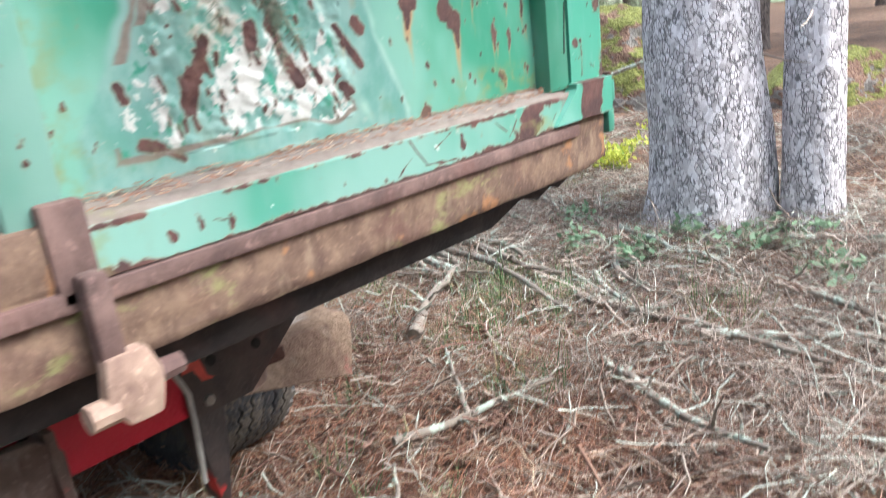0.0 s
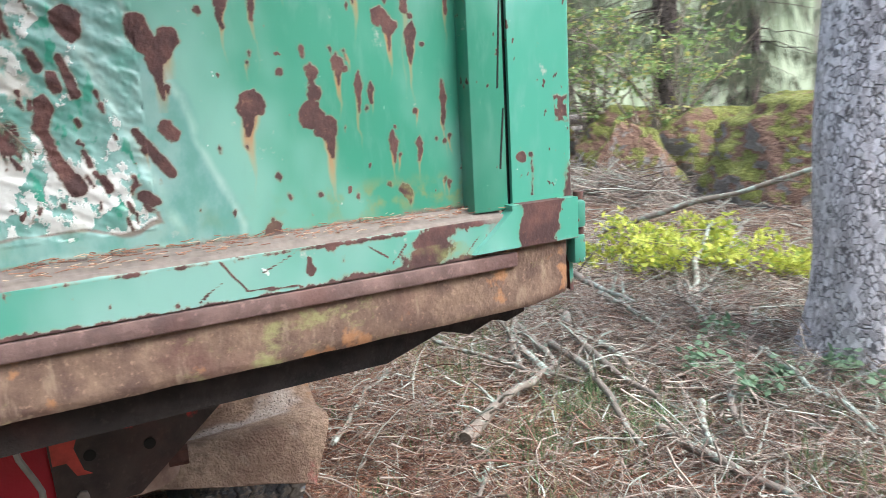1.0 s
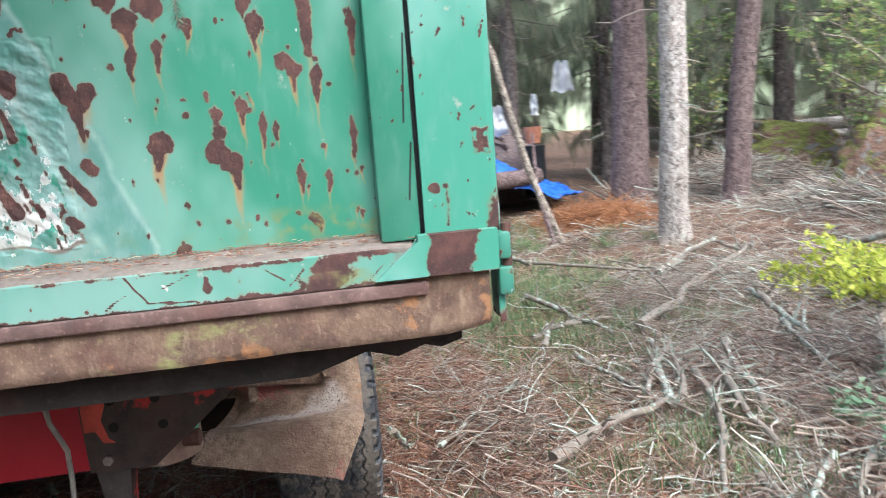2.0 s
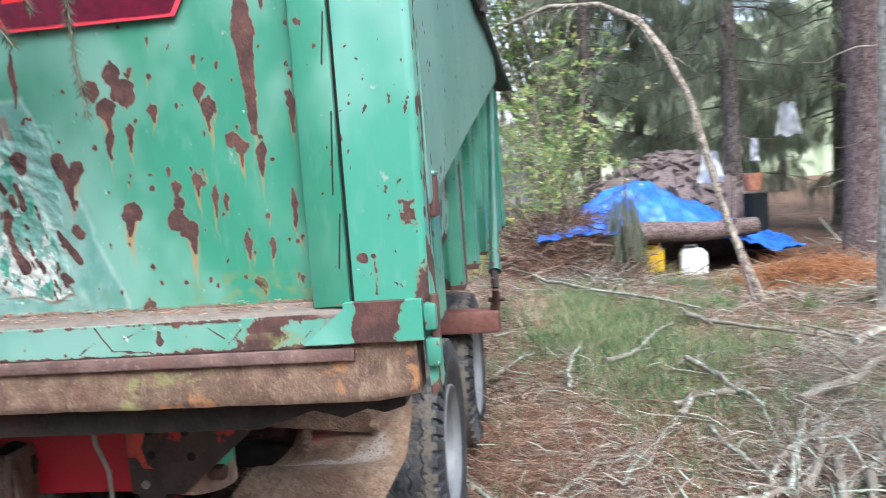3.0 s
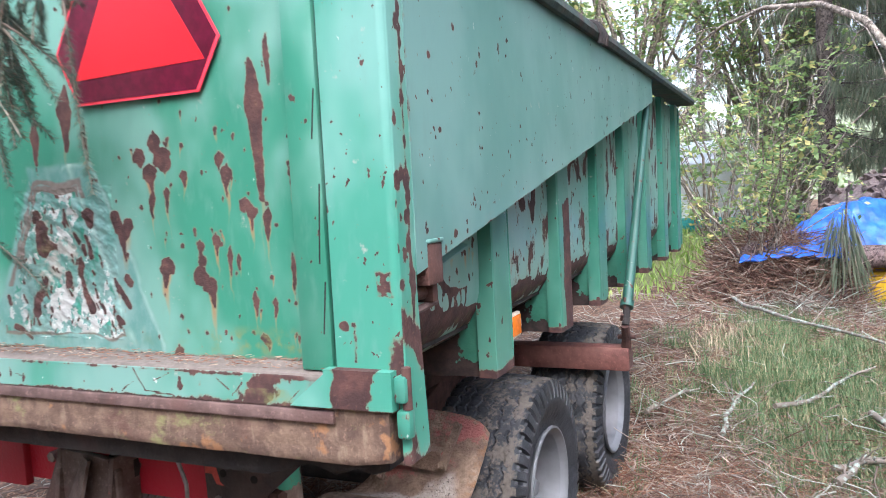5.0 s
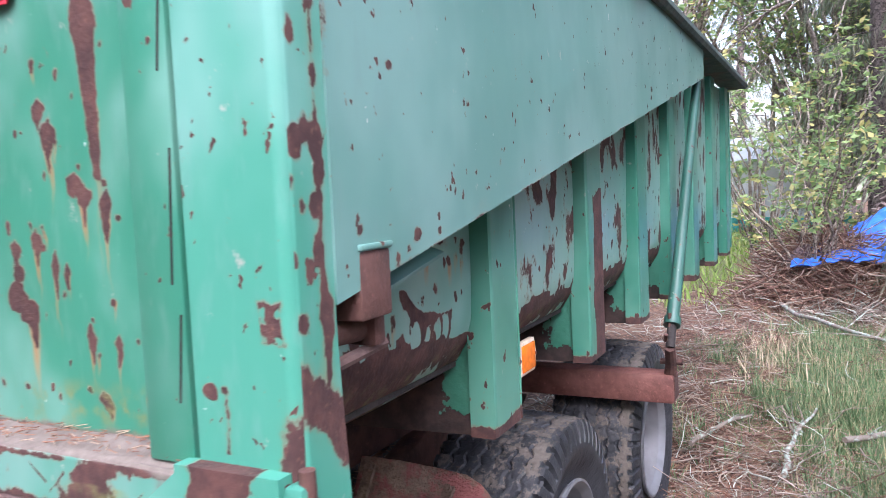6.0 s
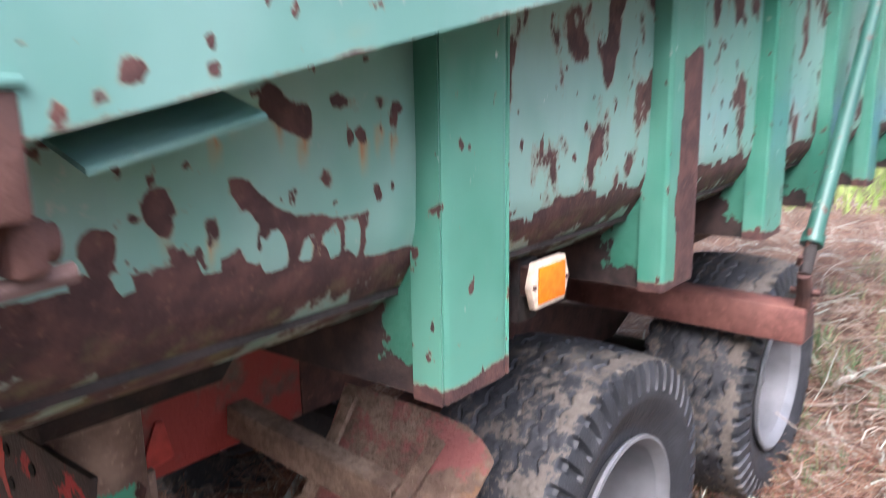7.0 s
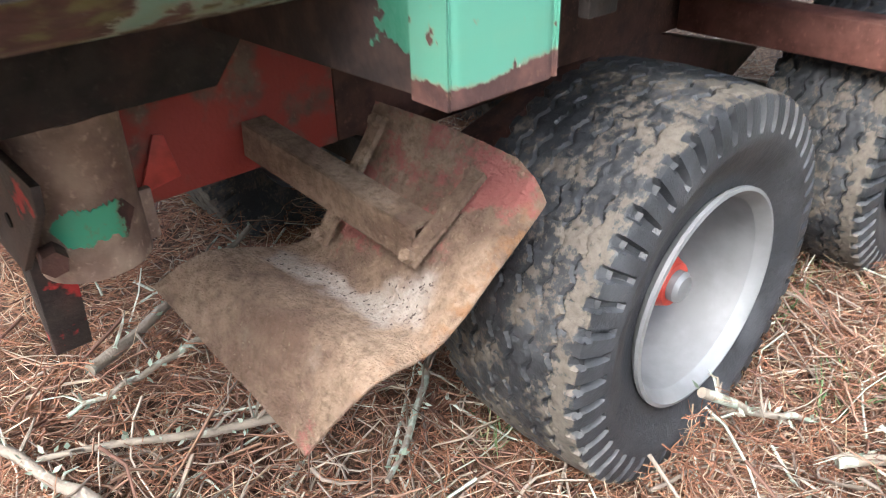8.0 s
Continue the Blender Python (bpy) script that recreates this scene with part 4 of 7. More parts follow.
def along(v):
    lengths = [0.0]
    for a, b in zip(PROFILE, PROFILE[1:]):
        lengths.append(lengths[-1] + math.dist(a, b))
    s = v * lengths[-1]
    for k in range(len(PROFILE) - 1):
        if s <= lengths[k + 1] or k == len(PROFILE) - 2:
            f = (s - lengths[k]) / (lengths[k + 1] - lengths[k])
            a, b = PROFILE[k], PROFILE[k + 1]
            d = (b[0] - a[0], b[1] - a[1])
            n = math.hypot(*d)
            return a[0] + f * d[0], a[1] + f * d[1], (-d[1] / n, d[0] / n)


def trough_at(u, v):
    x = -1.14 + u * (FRONT + 1.14)
    y, z, n = along(v)
    return (x, y + 0.003 * fbm(2 * x, 3 * z, 0, 2), z), (0, n[0], n[1])


# bared strokes in the rearmost bay: from x, z to x, z, radii at both ends
BARED = [(-1.562, 1.470, -1.600, 1.440, 0.013, 0.014), (-1.600, 1.440, -1.645, 1.410, 0.014, 0.016), (-1.645, 1.410, -1.700, 1.408, 0.016, 0.008), (-1.700, 1.408, -1.770, 1.406, 0.007, 0.006),
         (-1.640, 1.408, -1.642, 1.370, 0.013, 0.008), (-1.684, 1.405, -1.684, 1.36, 0.004, 0.004), (-1.728, 1.405, -1.731, 1.36, 0.006, 0.006), (-1.767, 1.404, -1.765, 1.36, 0.006, 0.005),
         (-1.523, 1.432, -1.521, 1.410, 0.010, 0.005), (-1.600, 1.415, -1.588, 1.395, 0.008, 0.005), (-1.668, 1.555, -1.668, 1.530, 0.011, 0.006), (-1.760, 1.525, -1.772, 1.508, 0.009, 0.006),
         (-1.800, 1.545, -1.800, 1.520, 0.006, 0.003), (-1.697, 1.475, -1.703, 1.468, 0.005, 0.004), (-1.470, 1.408, -1.508, 1.402, 0.007, 0.006), (-1.480, 1.405, -1.480, 1.37, 0.005, 0.004), (-1.56, 1.39, -1.565, 1.36, 0.008, 0.010)]
BARED += [(-1.462, 1.468, -1.465, 1.435, 0.018, 0.012), (-1.428, 1.456, -1.503, 1.446, 0.004, 0.004), (-1.390, 1.425, -1.392, 1.395, 0.022, 0.010), (-1.392, 1.402, -1.510, 1.392, 0.005, 0.004), (-1.488, 1.392, -1.490, 1.36, 0.006, 0.007), (-1.523, 1.425, -1.525, 1.418, 0.009, 0.007),
          (-1.615, 1.572, -1.668, 1.532, 0.018, 0.012), (-1.72, 1.566, -1.845, 1.557, 0.006, 0.005), (-1.766, 1.525, -1.776, 1.505, 0.010, 0.006), (-1.828, 1.545, -1.830, 1.50, 0.007, 0.004), (-1.698, 1.470, -1.705, 1.460, 0.008, 0.005)]
_u = np.array(BARED)


def trough_fields(P):
    x, y, z = P[:, 0], P[:, 1], P[:, 2]
    wx, wz = x + 0.005 * grain(x * 50, z * 50, 1), z + 0.005 * grain(x * 45, z * 50, 2)
    rear = x > -1.88
    edge = np.where(rear, 1.357 + 0.14 * np.clip(x + 1.845, 0, 0.4) * 0.5, 1.352) + 0.012 * grain(x * 16, z * 0 + 1, 3) + 0.006 * grain(x * 60, z * 0 + 2, 4)
    belly = np.clip(0.5 + (edge - z) / 0.012, 0, 1) * (y > 1.0)
    deep = np.clip((1.345 - z) / 0.08, 0, 1)
    stroke = np.where(rear & (z > 1.33), 0.16 + 0.5 * np.clip(capsules(wx, wz, *_u.T), -1, 1), -0.3)
    patch = 0.14 * grain(x * 4.5, z * 5, 5) + 0.32 * grain(x * 17 + 5 * z, z * 9, 6) + 0.14 * grain(x * 42, z * 22, 7)
    mid = np.where((x > -3.6) & (x < -1.95), -0.05, -0.02)
    bays = np.where(rear, -0.16 + 0.3 * patch, patch + mid + 0.06 * np.clip(1 - np.abs(z - 1.5) / 0.3, 0, 1))
    rust = np.where(belly > 0.5, 0.46 - 0.30 * deep + 0.5 * patch, np.maximum(bays, stroke))
    drip = np.zeros(len(x))
    for xc, zt in ((-1.668, 1.535), (-1.772, 1.51), (-1.80, 1.525), (-1.642, 1.385), (-1.684, 1.38), (-1.523, 1.41), (-1.48, 1.385), (-1.562, 1.56), (-1.535, 1.53), (-1.464, 1.44), (-1.392, 1.40), (-1.49, 1.385), (-1.63, 1.545), (-1.665, 1.52), (-1.768, 1.50), (-1.83, 1.51)):
        drip = np.maximum(drip, np.where((z < zt + 0.01) & (z > zt - 0.05), np.clip(1.5 - np.abs(wx - xc) / 0.007, 0, 1) * np.clip(1 - (zt - z) / 0.05, 0, 1), 0))
    drip = np.maximum(drip, np.where(rear | (belly > 0.5), 0, 0.45 * np.clip(patch * 2.5, 0, 1)))
    return {"rust": rust, "dirt": 0.10 * deep, "drip": drip, "moss": 0.55 * deep * (belly > 0.5)}


slab("trough_side", trough_at, 560, 150, 0.006, M_WALL, trailer, None, "peeling trough wall curving under to a rusty belly", 40, trough_fields)
left_wall = [(2 * YC - y, z) for y, z in PROFILE[::-1]]
part("trough_far_side", prism(left_wall + [(left_wall[-1][0] + 0.01, left_wall[-1][1])] + [(y + 0.01, z + 0.01) for y, z in left_wall[-2::-1]], "x", FRONT, -1.14), M_WALL, trailer)
part("front_wall", box(FRONT - 0.03, FRONT, YL + 0.08, YR - 0.1, 1.14, z_top(FRONT) - 0.02, 0.004), M_RIB, trailer)
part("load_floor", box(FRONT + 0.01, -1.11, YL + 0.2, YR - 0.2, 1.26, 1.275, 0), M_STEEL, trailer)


def rib(x, width, rust_half=False):
    """One outside rib: a pressed box section that wraps down past the belly."""
    top = z_wedge(x) + 0.01 if x > -4.5 else z_top(x) - 0.01
    x0, x1 = x - width / 2, x + width / 2
    def at(u, v):
        z = 1.098 + v * (top - 1.098)
        s = u * (width + 0.12) - 0.06
        if s < 0:
            return (x1, 1.738 + s, z), (1, 0, 0)
        if s > width:
            return (x0, 1.738 - (s - width), z), (-1, 0, 0)
        e = min(s, width - s)
        r = 0.020
        return (x1 - s, 1.738 - (r - math.sqrt(max(0.0, r * r - max(0.0, r - e) ** 2))) * 0.8, z), (0, 1, 0)
    def fields(p):
        n = noise.noise(Vector((p.x * 9, p.z * 8, 4)))
        low = max(0.0, 1 - (p.z - 1.095 - 0.10 * max(0.0, x - 0.02 - p.x) * (p.y > 1.7)) / (0.050 + 0.025 * n))
        half = 0.55 if rust_half and p.x < x + 0.03 + 0.035 * n and p.z < 1.64 + 0.05 * n and p.y > 1.73 else 0
        side = 0.06 if p.y < 1.728 else 0
        return {"rust": max(0.75 * low, half, side, 0.25 * max(0.0, noise.noise(Vector((p.x * 3, p.z * 3, 8))))), "drip": 0.16 * max(0.0, 1 - abs(p.z - 1.165) / 0.03) if not rust_half else 0}
    ob = slab("outer_rib", at, 40, 140, 0.005, M_RIB, trailer, fields)
    part("rib_web", prism([(1.70, 1.10), (1.70, 1.37), (1.685, 1.345), (1.645, 1.275), (1.58, 1.222), (1.45, 1.17), (1.15, 1.14), (1.15, 1.085)], "x", x0 + 0.012, x1 - 0.012, 0), M_WEB, ob)


for k, x in enumerate((-1.965, -2.768, -3.49, -4.19, -4.905, -5.72, -6.46)):
    rib(x, 0.178 if k == 0 else 0.195, k == 1)

# rail along the top edge and the tie at its middle
part("top_rail", sweep_x([(1.70, -0.004), (1.862, -0.004), (1.874, 0.015), (1.866, 0.046), (1.70, 0.052)], -1.05, FRONT - 0.05, z_top), M_RAIL, trailer, "dark weathered top rail")
part("rail_far", box(FRONT, -1.05, YL - 0.02, YL + 0.14, 2.36, 2.42, 0.01), M_RIB, trailer)
for x in (-2.95, -2.99, -3.04):
    part("rope_turn", tube([(x, 1.76, z_top(x) + 0.045), (x, 1.80, z_top(x) + 0.075), (x - 0.01, 1.86, z_top(x) + 0.06), (x - 0.01, 1.885, z_top(x) + 0.01), (x - 0.005, 1.878, z_top(x) - 0.03)], 0.014, 7), M_STEEL, trailer)

# sill: ledge, green face, brown strip, rusty rear beam
def sill_at(u, v):
    y = 0.43 + u * 1.21
    if v < 0.55:
        return (-1.085 + 0.052 * v / 0.55, y, 1.325 - 0.018 * v / 0.55 + 0.004 * fbm(9 * y, 6 * v, 0, 3)), (0, 0, 1)
    f = (v - 0.55) / 0.45
    return (-1.031 + 0.004 * f, y, 1.303 - 0.072 * f), (1, 0, 0)


def sill_fields(P):
    y, z = P[:, 1], P[:, 2]
    ledge = (z > 1.304) * 1.0
    n, m = grain(y * 28, z * 40, 3), grain(y * 70, z * 90, 4)
    patch = 0.30 + 9 * (0.050 + 0.018 * n + 0.008 * m - np.abs(y - 1.472 - 0.5 * (z - 1.27)))
    low = np.clip(1 - (z - 1.2295) / 0.020, 0, 1)
    high = np.clip(1 - np.abs(z - 1.300) / 0.014, 0, 1)
    scratch = np.zeros(len(y))
    for ya, za, yb, zb in ((1.06, 1.300, 1.10, 1.245), (1.13, 1.270, 1.19, 1.296), (1.02, 1.238, 1.06, 1.262), (1.10, 1.243, 1.20, 1.236), (1.33, 1.29, 1.37, 1.262), (1.38, 1.25, 1.41, 1.28), (0.62, 1.262, 0.64, 1.256), (1.545, 1.245, 1.575, 1.27)):
        t = np.clip(((y - ya) * (yb - ya) + (z - za) * (zb - za)) / ((yb - ya) ** 2 + (zb - za) ** 2), 0, 1)
        scratch = np.maximum(scratch, 0.44 * np.clip(1.5 - np.hypot(y - ya - t * (yb - ya), z - za - t * (zb - za) + 0.003 * n) / 0.0030, 0, 1))
    worn = np.clip(0.04 + 0.20 * grain(y * 7, z * 9, 6), 0, 1) * (y > 1.25) + 0.25 * np.clip(1 - (y - 0.43) / 0.12, 0, 1)
    rust = np.maximum(np.maximum(np.clip(patch, 0, 0.9), scratch), np.maximum(0.42 * low, 0.34 * high) + 0.12 * n + worn) * (1 - 0.7 * ledge)
    dirt = 0.95 * ledge + 0.45 * np.clip((y - 1.575) / 0.03, 0, 1) + 0.35 * np.clip((z - 1.292) / 0.012, 0, 1)
    return {"rust": rust, "dirt": dirt, "moss": 0.7 * np.clip(1 - np.abs(y - 1.50) / 0.10, 0, 1) * (z < 1.27) + 0.5 * np.clip(1 - (y - 0.43) / 0.1, 0, 1)}


slab("sill", sill_at, 420, 40, 0.006, M_SILL, trailer, None, "mint-green sill with dirt on its ledge", 40, sill_fields)
part("sill_far", box(-1.085, -1.03, YL + 0.2, 0.428, 1.23, 1.318, 0.008), M_BEAM, trailer)
part("gate_bracket", box(-1.05, -1.022, 0.375, 0.435, 1.205, 1.345, 0.006), M_STRIP, trailer)
part("sill_rail", box(-1.06, -1.022, YL + 0.1, 1.665, 1.198, 1.228, 0.004), M_STRIP, trailer, "brown strip below the sill")
def beam_at(u, v):
    y = YL + u * (1.802 - YL)
    low = 1.102 + 0.014 * max(0.0, (y - 1.70) / 0.10) + 0.0025 * fbm(9 * y, 0, 3, 3)
    return (-1.034 - 0.006 * max(0.0, 1 - v / 0.12) ** 2 + 0.003 * fbm(5 * y, 4 * v, 1, 3), y, low + v * (1.234 - low)), (1, 0, 0)


slab("rear_beam", beam_at, 260, 14, 0.09, M_BEAM, trailer, None, "rusty mossy rear crossbeam")


# boot at the foot of the corner post
def boot_fields(p):
    n = noise.noise(Vector((p.y * 38, p.z * 34, 6))) + 0.5 * noise.noise(Vector((p.y * 90, p.z * 80, 2)))
    d = min(p.y - 1.672, 1.772 + 0.25 * (p.z - 1.28) - p.y) + 0.010 * n
    low = max(0.0, 1 - (p.z - 1.236) / 0.012) * (p.y > 1.66)
    return {"rust": max(0.08, min(0.9, 0.42 + 16 * d), 0.5 * low), "drip": 0}


def boot_at(u, v):
    z = 1.238 + v * 0.088
    y0 = 1.555 + 0.095 * min(1.0, v * 1.15)
    return (-1.016, y0 + u * (1.822 - y0), z), (1, 0, 0)


slab("post_boot", boot_at, 110, 40, 0.03, M_POST, trailer, boot_fields, "green boot plate with a bare rusty patch")
part("hinge_knuckle", box(-1.060, -1.022, 1.822, 1.852, 1.256, 1.316, 0.008), M_HINGE, trailer)
part("hinge_knuckle", box(-1.060, -1.028, 1.822, 1.856, 1.176, 1.240, 0.008), M_HINGE, trailer)
part("hinge_pin", tube([(-1.043, 1.846, 1.24), (-1.043, 1.846, 1.333)], 0.011, 12), M_BROWN, trailer)

# gate lock below the wedge: stub, pivot, plate
part("lock_stub", box(-1.276, -1.193, 1.79, 1.843, 1.490, 1.590, 0.006), M_BROWN, trailer, "rusty lock stub with chipped paint")
part("stub_cap", box(-1.279, -1.190, 1.787, 1.847, 1.590, 1.599, 0.003), M_WEDGE, trailer)
part("pivot_pin", tube([(-1.15, 1.785, 1.475), (-1.31, 1.785, 1.462)], [0.020, 0.018], 16), M_BROWN, trailer)
part("pivot_lug", box(-1.295, -1.262, 1.765, 1.818, 1.440, 1.490, 0.008), M_BROWN, trailer)
part("lock_bar", tube([(-1.16, 1.795, 1.425), (-1.32, 1.795, 1.436)], 0.010, 8), M_STRIP, trailer)
# black plate painted in for the shade inside the lock opening
part("lock_shade_plate", box(-1.27, -1.145, 1.70, 1.712, 1.43, 1.56, 0), M_GAP, trailer)
part("drip_flap", sweep_x([(1.700, -0.006), (1.806, -0.040), (1.806, -0.046), (1.700, -0.012)], -1.335, -1.525, z_wedge, 8), M_WEDGE, trailer, "bent grey-green drip flap")

# prop strut with its outrigger tube
part("outrigger_tube", box(-3.80, -3.675, 0.9, 1.811, 0.698, 0.825, 0.010), M_OXIDE, trailer, "red-brown square outrigger tube")
part("outrigger_mouth", box(-3.785, -3.690, 1.806, 1.8125, 0.713, 0.810, 0), M_BROWN, trailer)
part("prop_strut", tube([(-3.705, 1.806, 1.058), (-3.86, 1.806, 1.25), (-4.60, 1.80, 2.20)], [0.029, 0.028, 0.022], 14), M_STRUT, trailer, "green diagonal prop strut")
part("strut_collar", tube([(-3.693, 1.806, 1.043), (-3.716, 1.806, 1.072)], 0.037, 14), M_STRUT, trailer)
part("strut_rod", tube([(-3.645, 1.806, 0.955), (-3.70, 1.806, 1.052)], 0.020, 12), M_STEEL, trailer, "dark bare rod at the strut's foot")
part("strut_eye", tube([(-3.715, 1.790, 0.820), (-3.69, 1.80, 0.88), (-3.64, 1.806, 0.955)], [0.028, 0.025, 0.022], 10), M_BROWN, trailer)
part("strut_pin", tube([(-3.69, 1.755, 0.885), (-3.69, 1.85, 0.885)], 0.013, 10), M_BROWN, trailer)
part("hook", tube([(-3.60, 1.80, 1.02), (-3.62, 1.79, 0.99), (-3.66, 1.79, 0.99), (-3.68, 1.80, 1.03), (-3.68, 1.80, 1.10)], 0.008, 6), M_BROWN, trailer)

# side reflector on its bracket
part("reflector_bracket", box(-2.355, -2.285, 1.580, 1.602, 1.10, 1.23, 0.003), M_STEEL, trailer)
refl = part("side_reflector", prism([(-2.265, 1.143), (-2.375, 1.143), (-2.392, 1.190), (-2.375, 1.238), (-2.265, 1.238), (-2.248, 1.190)], "y", 1.640, 1.656, 0.002), M_LENSFRAME, trailer, "cream-framed amber side reflector")
part("lens", box(-2.370, -2.272, 1.656, 1.661, 1.153, 1.228, 0.0015), M_AMBER, refl)
part("screw", tube([(-2.258, 1.655, 1.190), (-2.258, 1.6595, 1.190)], 0.005, 8), M_BROWN, refl)
part("screw", tube([(-2.382, 1.655, 1.190), (-2.382, 1.6595, 1.190)], 0.005, 8), M_BROWN, refl)
part("reflector_post", box(-2.35, -2.29, 1.60, 1.641, 1.160, 1.220, 0.003), M_BROWN, trailer)


# slow-vehicle sign on the tailgate
def sign():
    cy, cz, w, h = 1.107, 2.14, 0.275, 0.0
    outer = [(0.903, 1.982), (1.312, 1.980), (1.386, 2.105), (1.185, 2.470), (1.035, 2.470), (0.838, 2.122)]
    s = part("warning_sign", prism(outer, "x", -1.072, -1.069, 0), M_SIGN_EDGE, trailer, "red triangular slow-vehicle sign with dark border")
    c = (sum(a for a, _ in outer) / 6, sum(b for _, b in outer) / 6)
    rim = [(c[0] + (a - c[0]) * 0.965, c[1] + (b - c[1]) * 0.965) for a, b in outer]
    part("border", prism(rim, "x", -1.069, -1.0675, 0), M_SIGN_DARK, s)
    part("centre", prism([(0.905, 2.046), (1.338, 2.056), (1.115, 2.425)], "x", -1.0675, -1.066, 0), M_SIGN_RED, s)


sign()

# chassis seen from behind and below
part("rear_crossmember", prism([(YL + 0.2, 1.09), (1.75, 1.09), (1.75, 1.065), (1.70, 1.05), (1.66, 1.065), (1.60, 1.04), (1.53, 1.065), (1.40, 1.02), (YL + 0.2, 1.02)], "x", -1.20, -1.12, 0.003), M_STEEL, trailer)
part("chassis_end_plate", box(-1.60, -1.58, -0.32, 0.80, 0.685, 0.905, 0.004), M_RED, trailer, "bright red chassis end plate")
part("end_plate_top", box(-1.64, -1.585, -0.32, 0.78, 0.925, 0.945, 0.003), M_STEEL, trailer)
# strip set where the red end plate lies in shade
part("end_plate_shaded_strip", box(-1.585, -1.55, -0.36, -0.10, 0.66, 0.925, 0.004), M_RED_SHADED, trailer, "strip of the chassis end in red darkened as shade")
holed = part("gusset_plate", prism([(0.775, 0.935), (1.215, 0.935), (1.20, 0.885), (0.955, 0.68), (0.785, 0.683)], "x", -1.578, -1.564, 0.002), M_PLATE, trailer, "blackened gusset plate with red remains")
for y, z in ((0.86, 0.881), (0.86, 0.806), (0.975, 0.875), (0.988, 0.798)):
    part("bolt_hole", tube([(-1.565, y, z), (-1.561, y, z)], 0.0135, 14), M_GAP, holed)
part("red_remain", prism([(0.782, 0.925), (0.83, 0.93), (0.845, 0.87), (0.83, 0.83), (0.845, 0.775), (0.862, 0.762), (0.83, 0.765), (0.812, 0.80), (0.784, 0.80)], "x", -1.5645, -1.5632), M_HUB, holed, "patch of bright red paint")
part("bolt_head", tube([(-1.565, 0.835, 0.715), (-1.554, 0.835, 0.715)], 0.014, 6), M_CHROME, holed)
part("red_leg", prism([(0.79, 0.69), (0.885, 0.69), (0.875, 0.56), (0.852, 0.42), (0.83, 0.42)], "x", -1.66, -1.585, 0.003), M_PLATE, trailer, "tapered leg with flaking red paint")
part("hitch_block", prism([(0.19, 0.85), (0.235, 0.862), (0.43, 0.845), (0.475, 0.80), (0.475, 0.60), (0.06, 0.60), (0.135, 0.72)], "x", -1.50, -1.47, 0.006), M_HITCH, trailer, "brown steel rear hitch channel")
part("hitch_cheek", prism([(-1.585, 0.86), (-1.47, 0.862), (-1.44, 0.66), (-1.44, 0.55), (-1.585, 0.60)], "y", 0.19, 0.21, 0.003), M_HITCH, trailer)
part("hitch_cheek", prism([(-1.585, 0.85), (-1.47, 0.85), (-1.44, 0.66), (-1.44, 0.55), (-1.585, 0.60)], "y", 0.445, 0.465, 0.003), M_HITCH, trailer)
part("hitch_face", bar_between((-1.49, 0.29, 0.845), (-1.435, 0.26, 0.60), 0.21, 0.012), M_HITCH, trailer)
ring = part("hitch_ring", lathe([(0.066, 0.0), (0.066, 0.022), (0.040, 0.022), (0.040, 0.0)], 0, 0, 0, 30, None, True), M_STEEL, trailer)
for v in ring.data.vertices:
    x, y, z = v.co + trailer.location
    v.co = Vector((-1.578 + y, 0.405 + x, 0.785 + 1.15 * z)) - trailer.location
part("hitch_bolt", tube([(-1.58, 0.055, 0.79), (-1.545, 0.055, 0.79)], 0.020, 6), M_CHROME, trailer)
part("hose", tube([(-1.52, 0.70, 0.96), (-1.51, 0.715, 0.906), (-1.50, 0.725, 0.86), (-1.50, 0.748, 0.805), (-1.50, 0.757, 0.78), (-1.50, 0.757, 0.70), (-1.50, 0.75, 0.56)], 0.007, 7), M_HOSE, trailer, "hanging grey hose")
part("tail_latch", prism([(0.395, 1.135), (0.455, 1.135), (0.475, 1.09), (0.46, 1.03), (0.41, 1.03), (0.385, 1.07)], "x", -1.015, -0.985, 0.006), M_PIPE, trailer, "mossy gate latch with green paint")
part("latch_arm", box(-1.025, -0.99, 0.395, 0.43, 1.10, 1.25, 0.006), M_STRIP, trailer)
part("latch_nut", tube([(-1.0, 0.47, 1.085), (-1.0, 0.505, 1.085)], [0.018, 0.016], 8), M_STRIP, trailer)
part("latch_bolt", tube([(-1.0, 0.36, 1.06), (-1.0, 0.40, 1.06)], 0.020, 10), M_PIPE, trailer)

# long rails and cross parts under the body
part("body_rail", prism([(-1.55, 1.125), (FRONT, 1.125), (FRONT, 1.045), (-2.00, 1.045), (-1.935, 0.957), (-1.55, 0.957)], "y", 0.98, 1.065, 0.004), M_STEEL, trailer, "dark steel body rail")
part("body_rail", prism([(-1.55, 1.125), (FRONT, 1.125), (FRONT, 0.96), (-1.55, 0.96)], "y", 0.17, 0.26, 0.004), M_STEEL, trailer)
part("chassis_rail", prism([(-1.60, 0.945), (-1.60, 0.69), (-2.30, 0.69), (-2.30, 1.0), (-2.1, 1.0)], "y", 0.78, 0.88, 0.004), M_REDDIRTY, trailer, "dusty red chassis rail")
part("chassis_rail", prism([(-2.304, 0.69), (FRONT, 0.69), (FRONT, 1.0), (-2.304, 1.0)], "y", 0.782, 0.878, 0.004), M_BROWN, trailer, "brown oxide stretch of the chassis rail")
part("chassis_rail", prism([(-1.60, 0.945), (-1.60, 0.69), (FRONT, 0.69), (FRONT, 1.0), (-2.1, 1.0)], "y", 0.30, 0.40, 0.004), M_REDDIRTY, trailer)
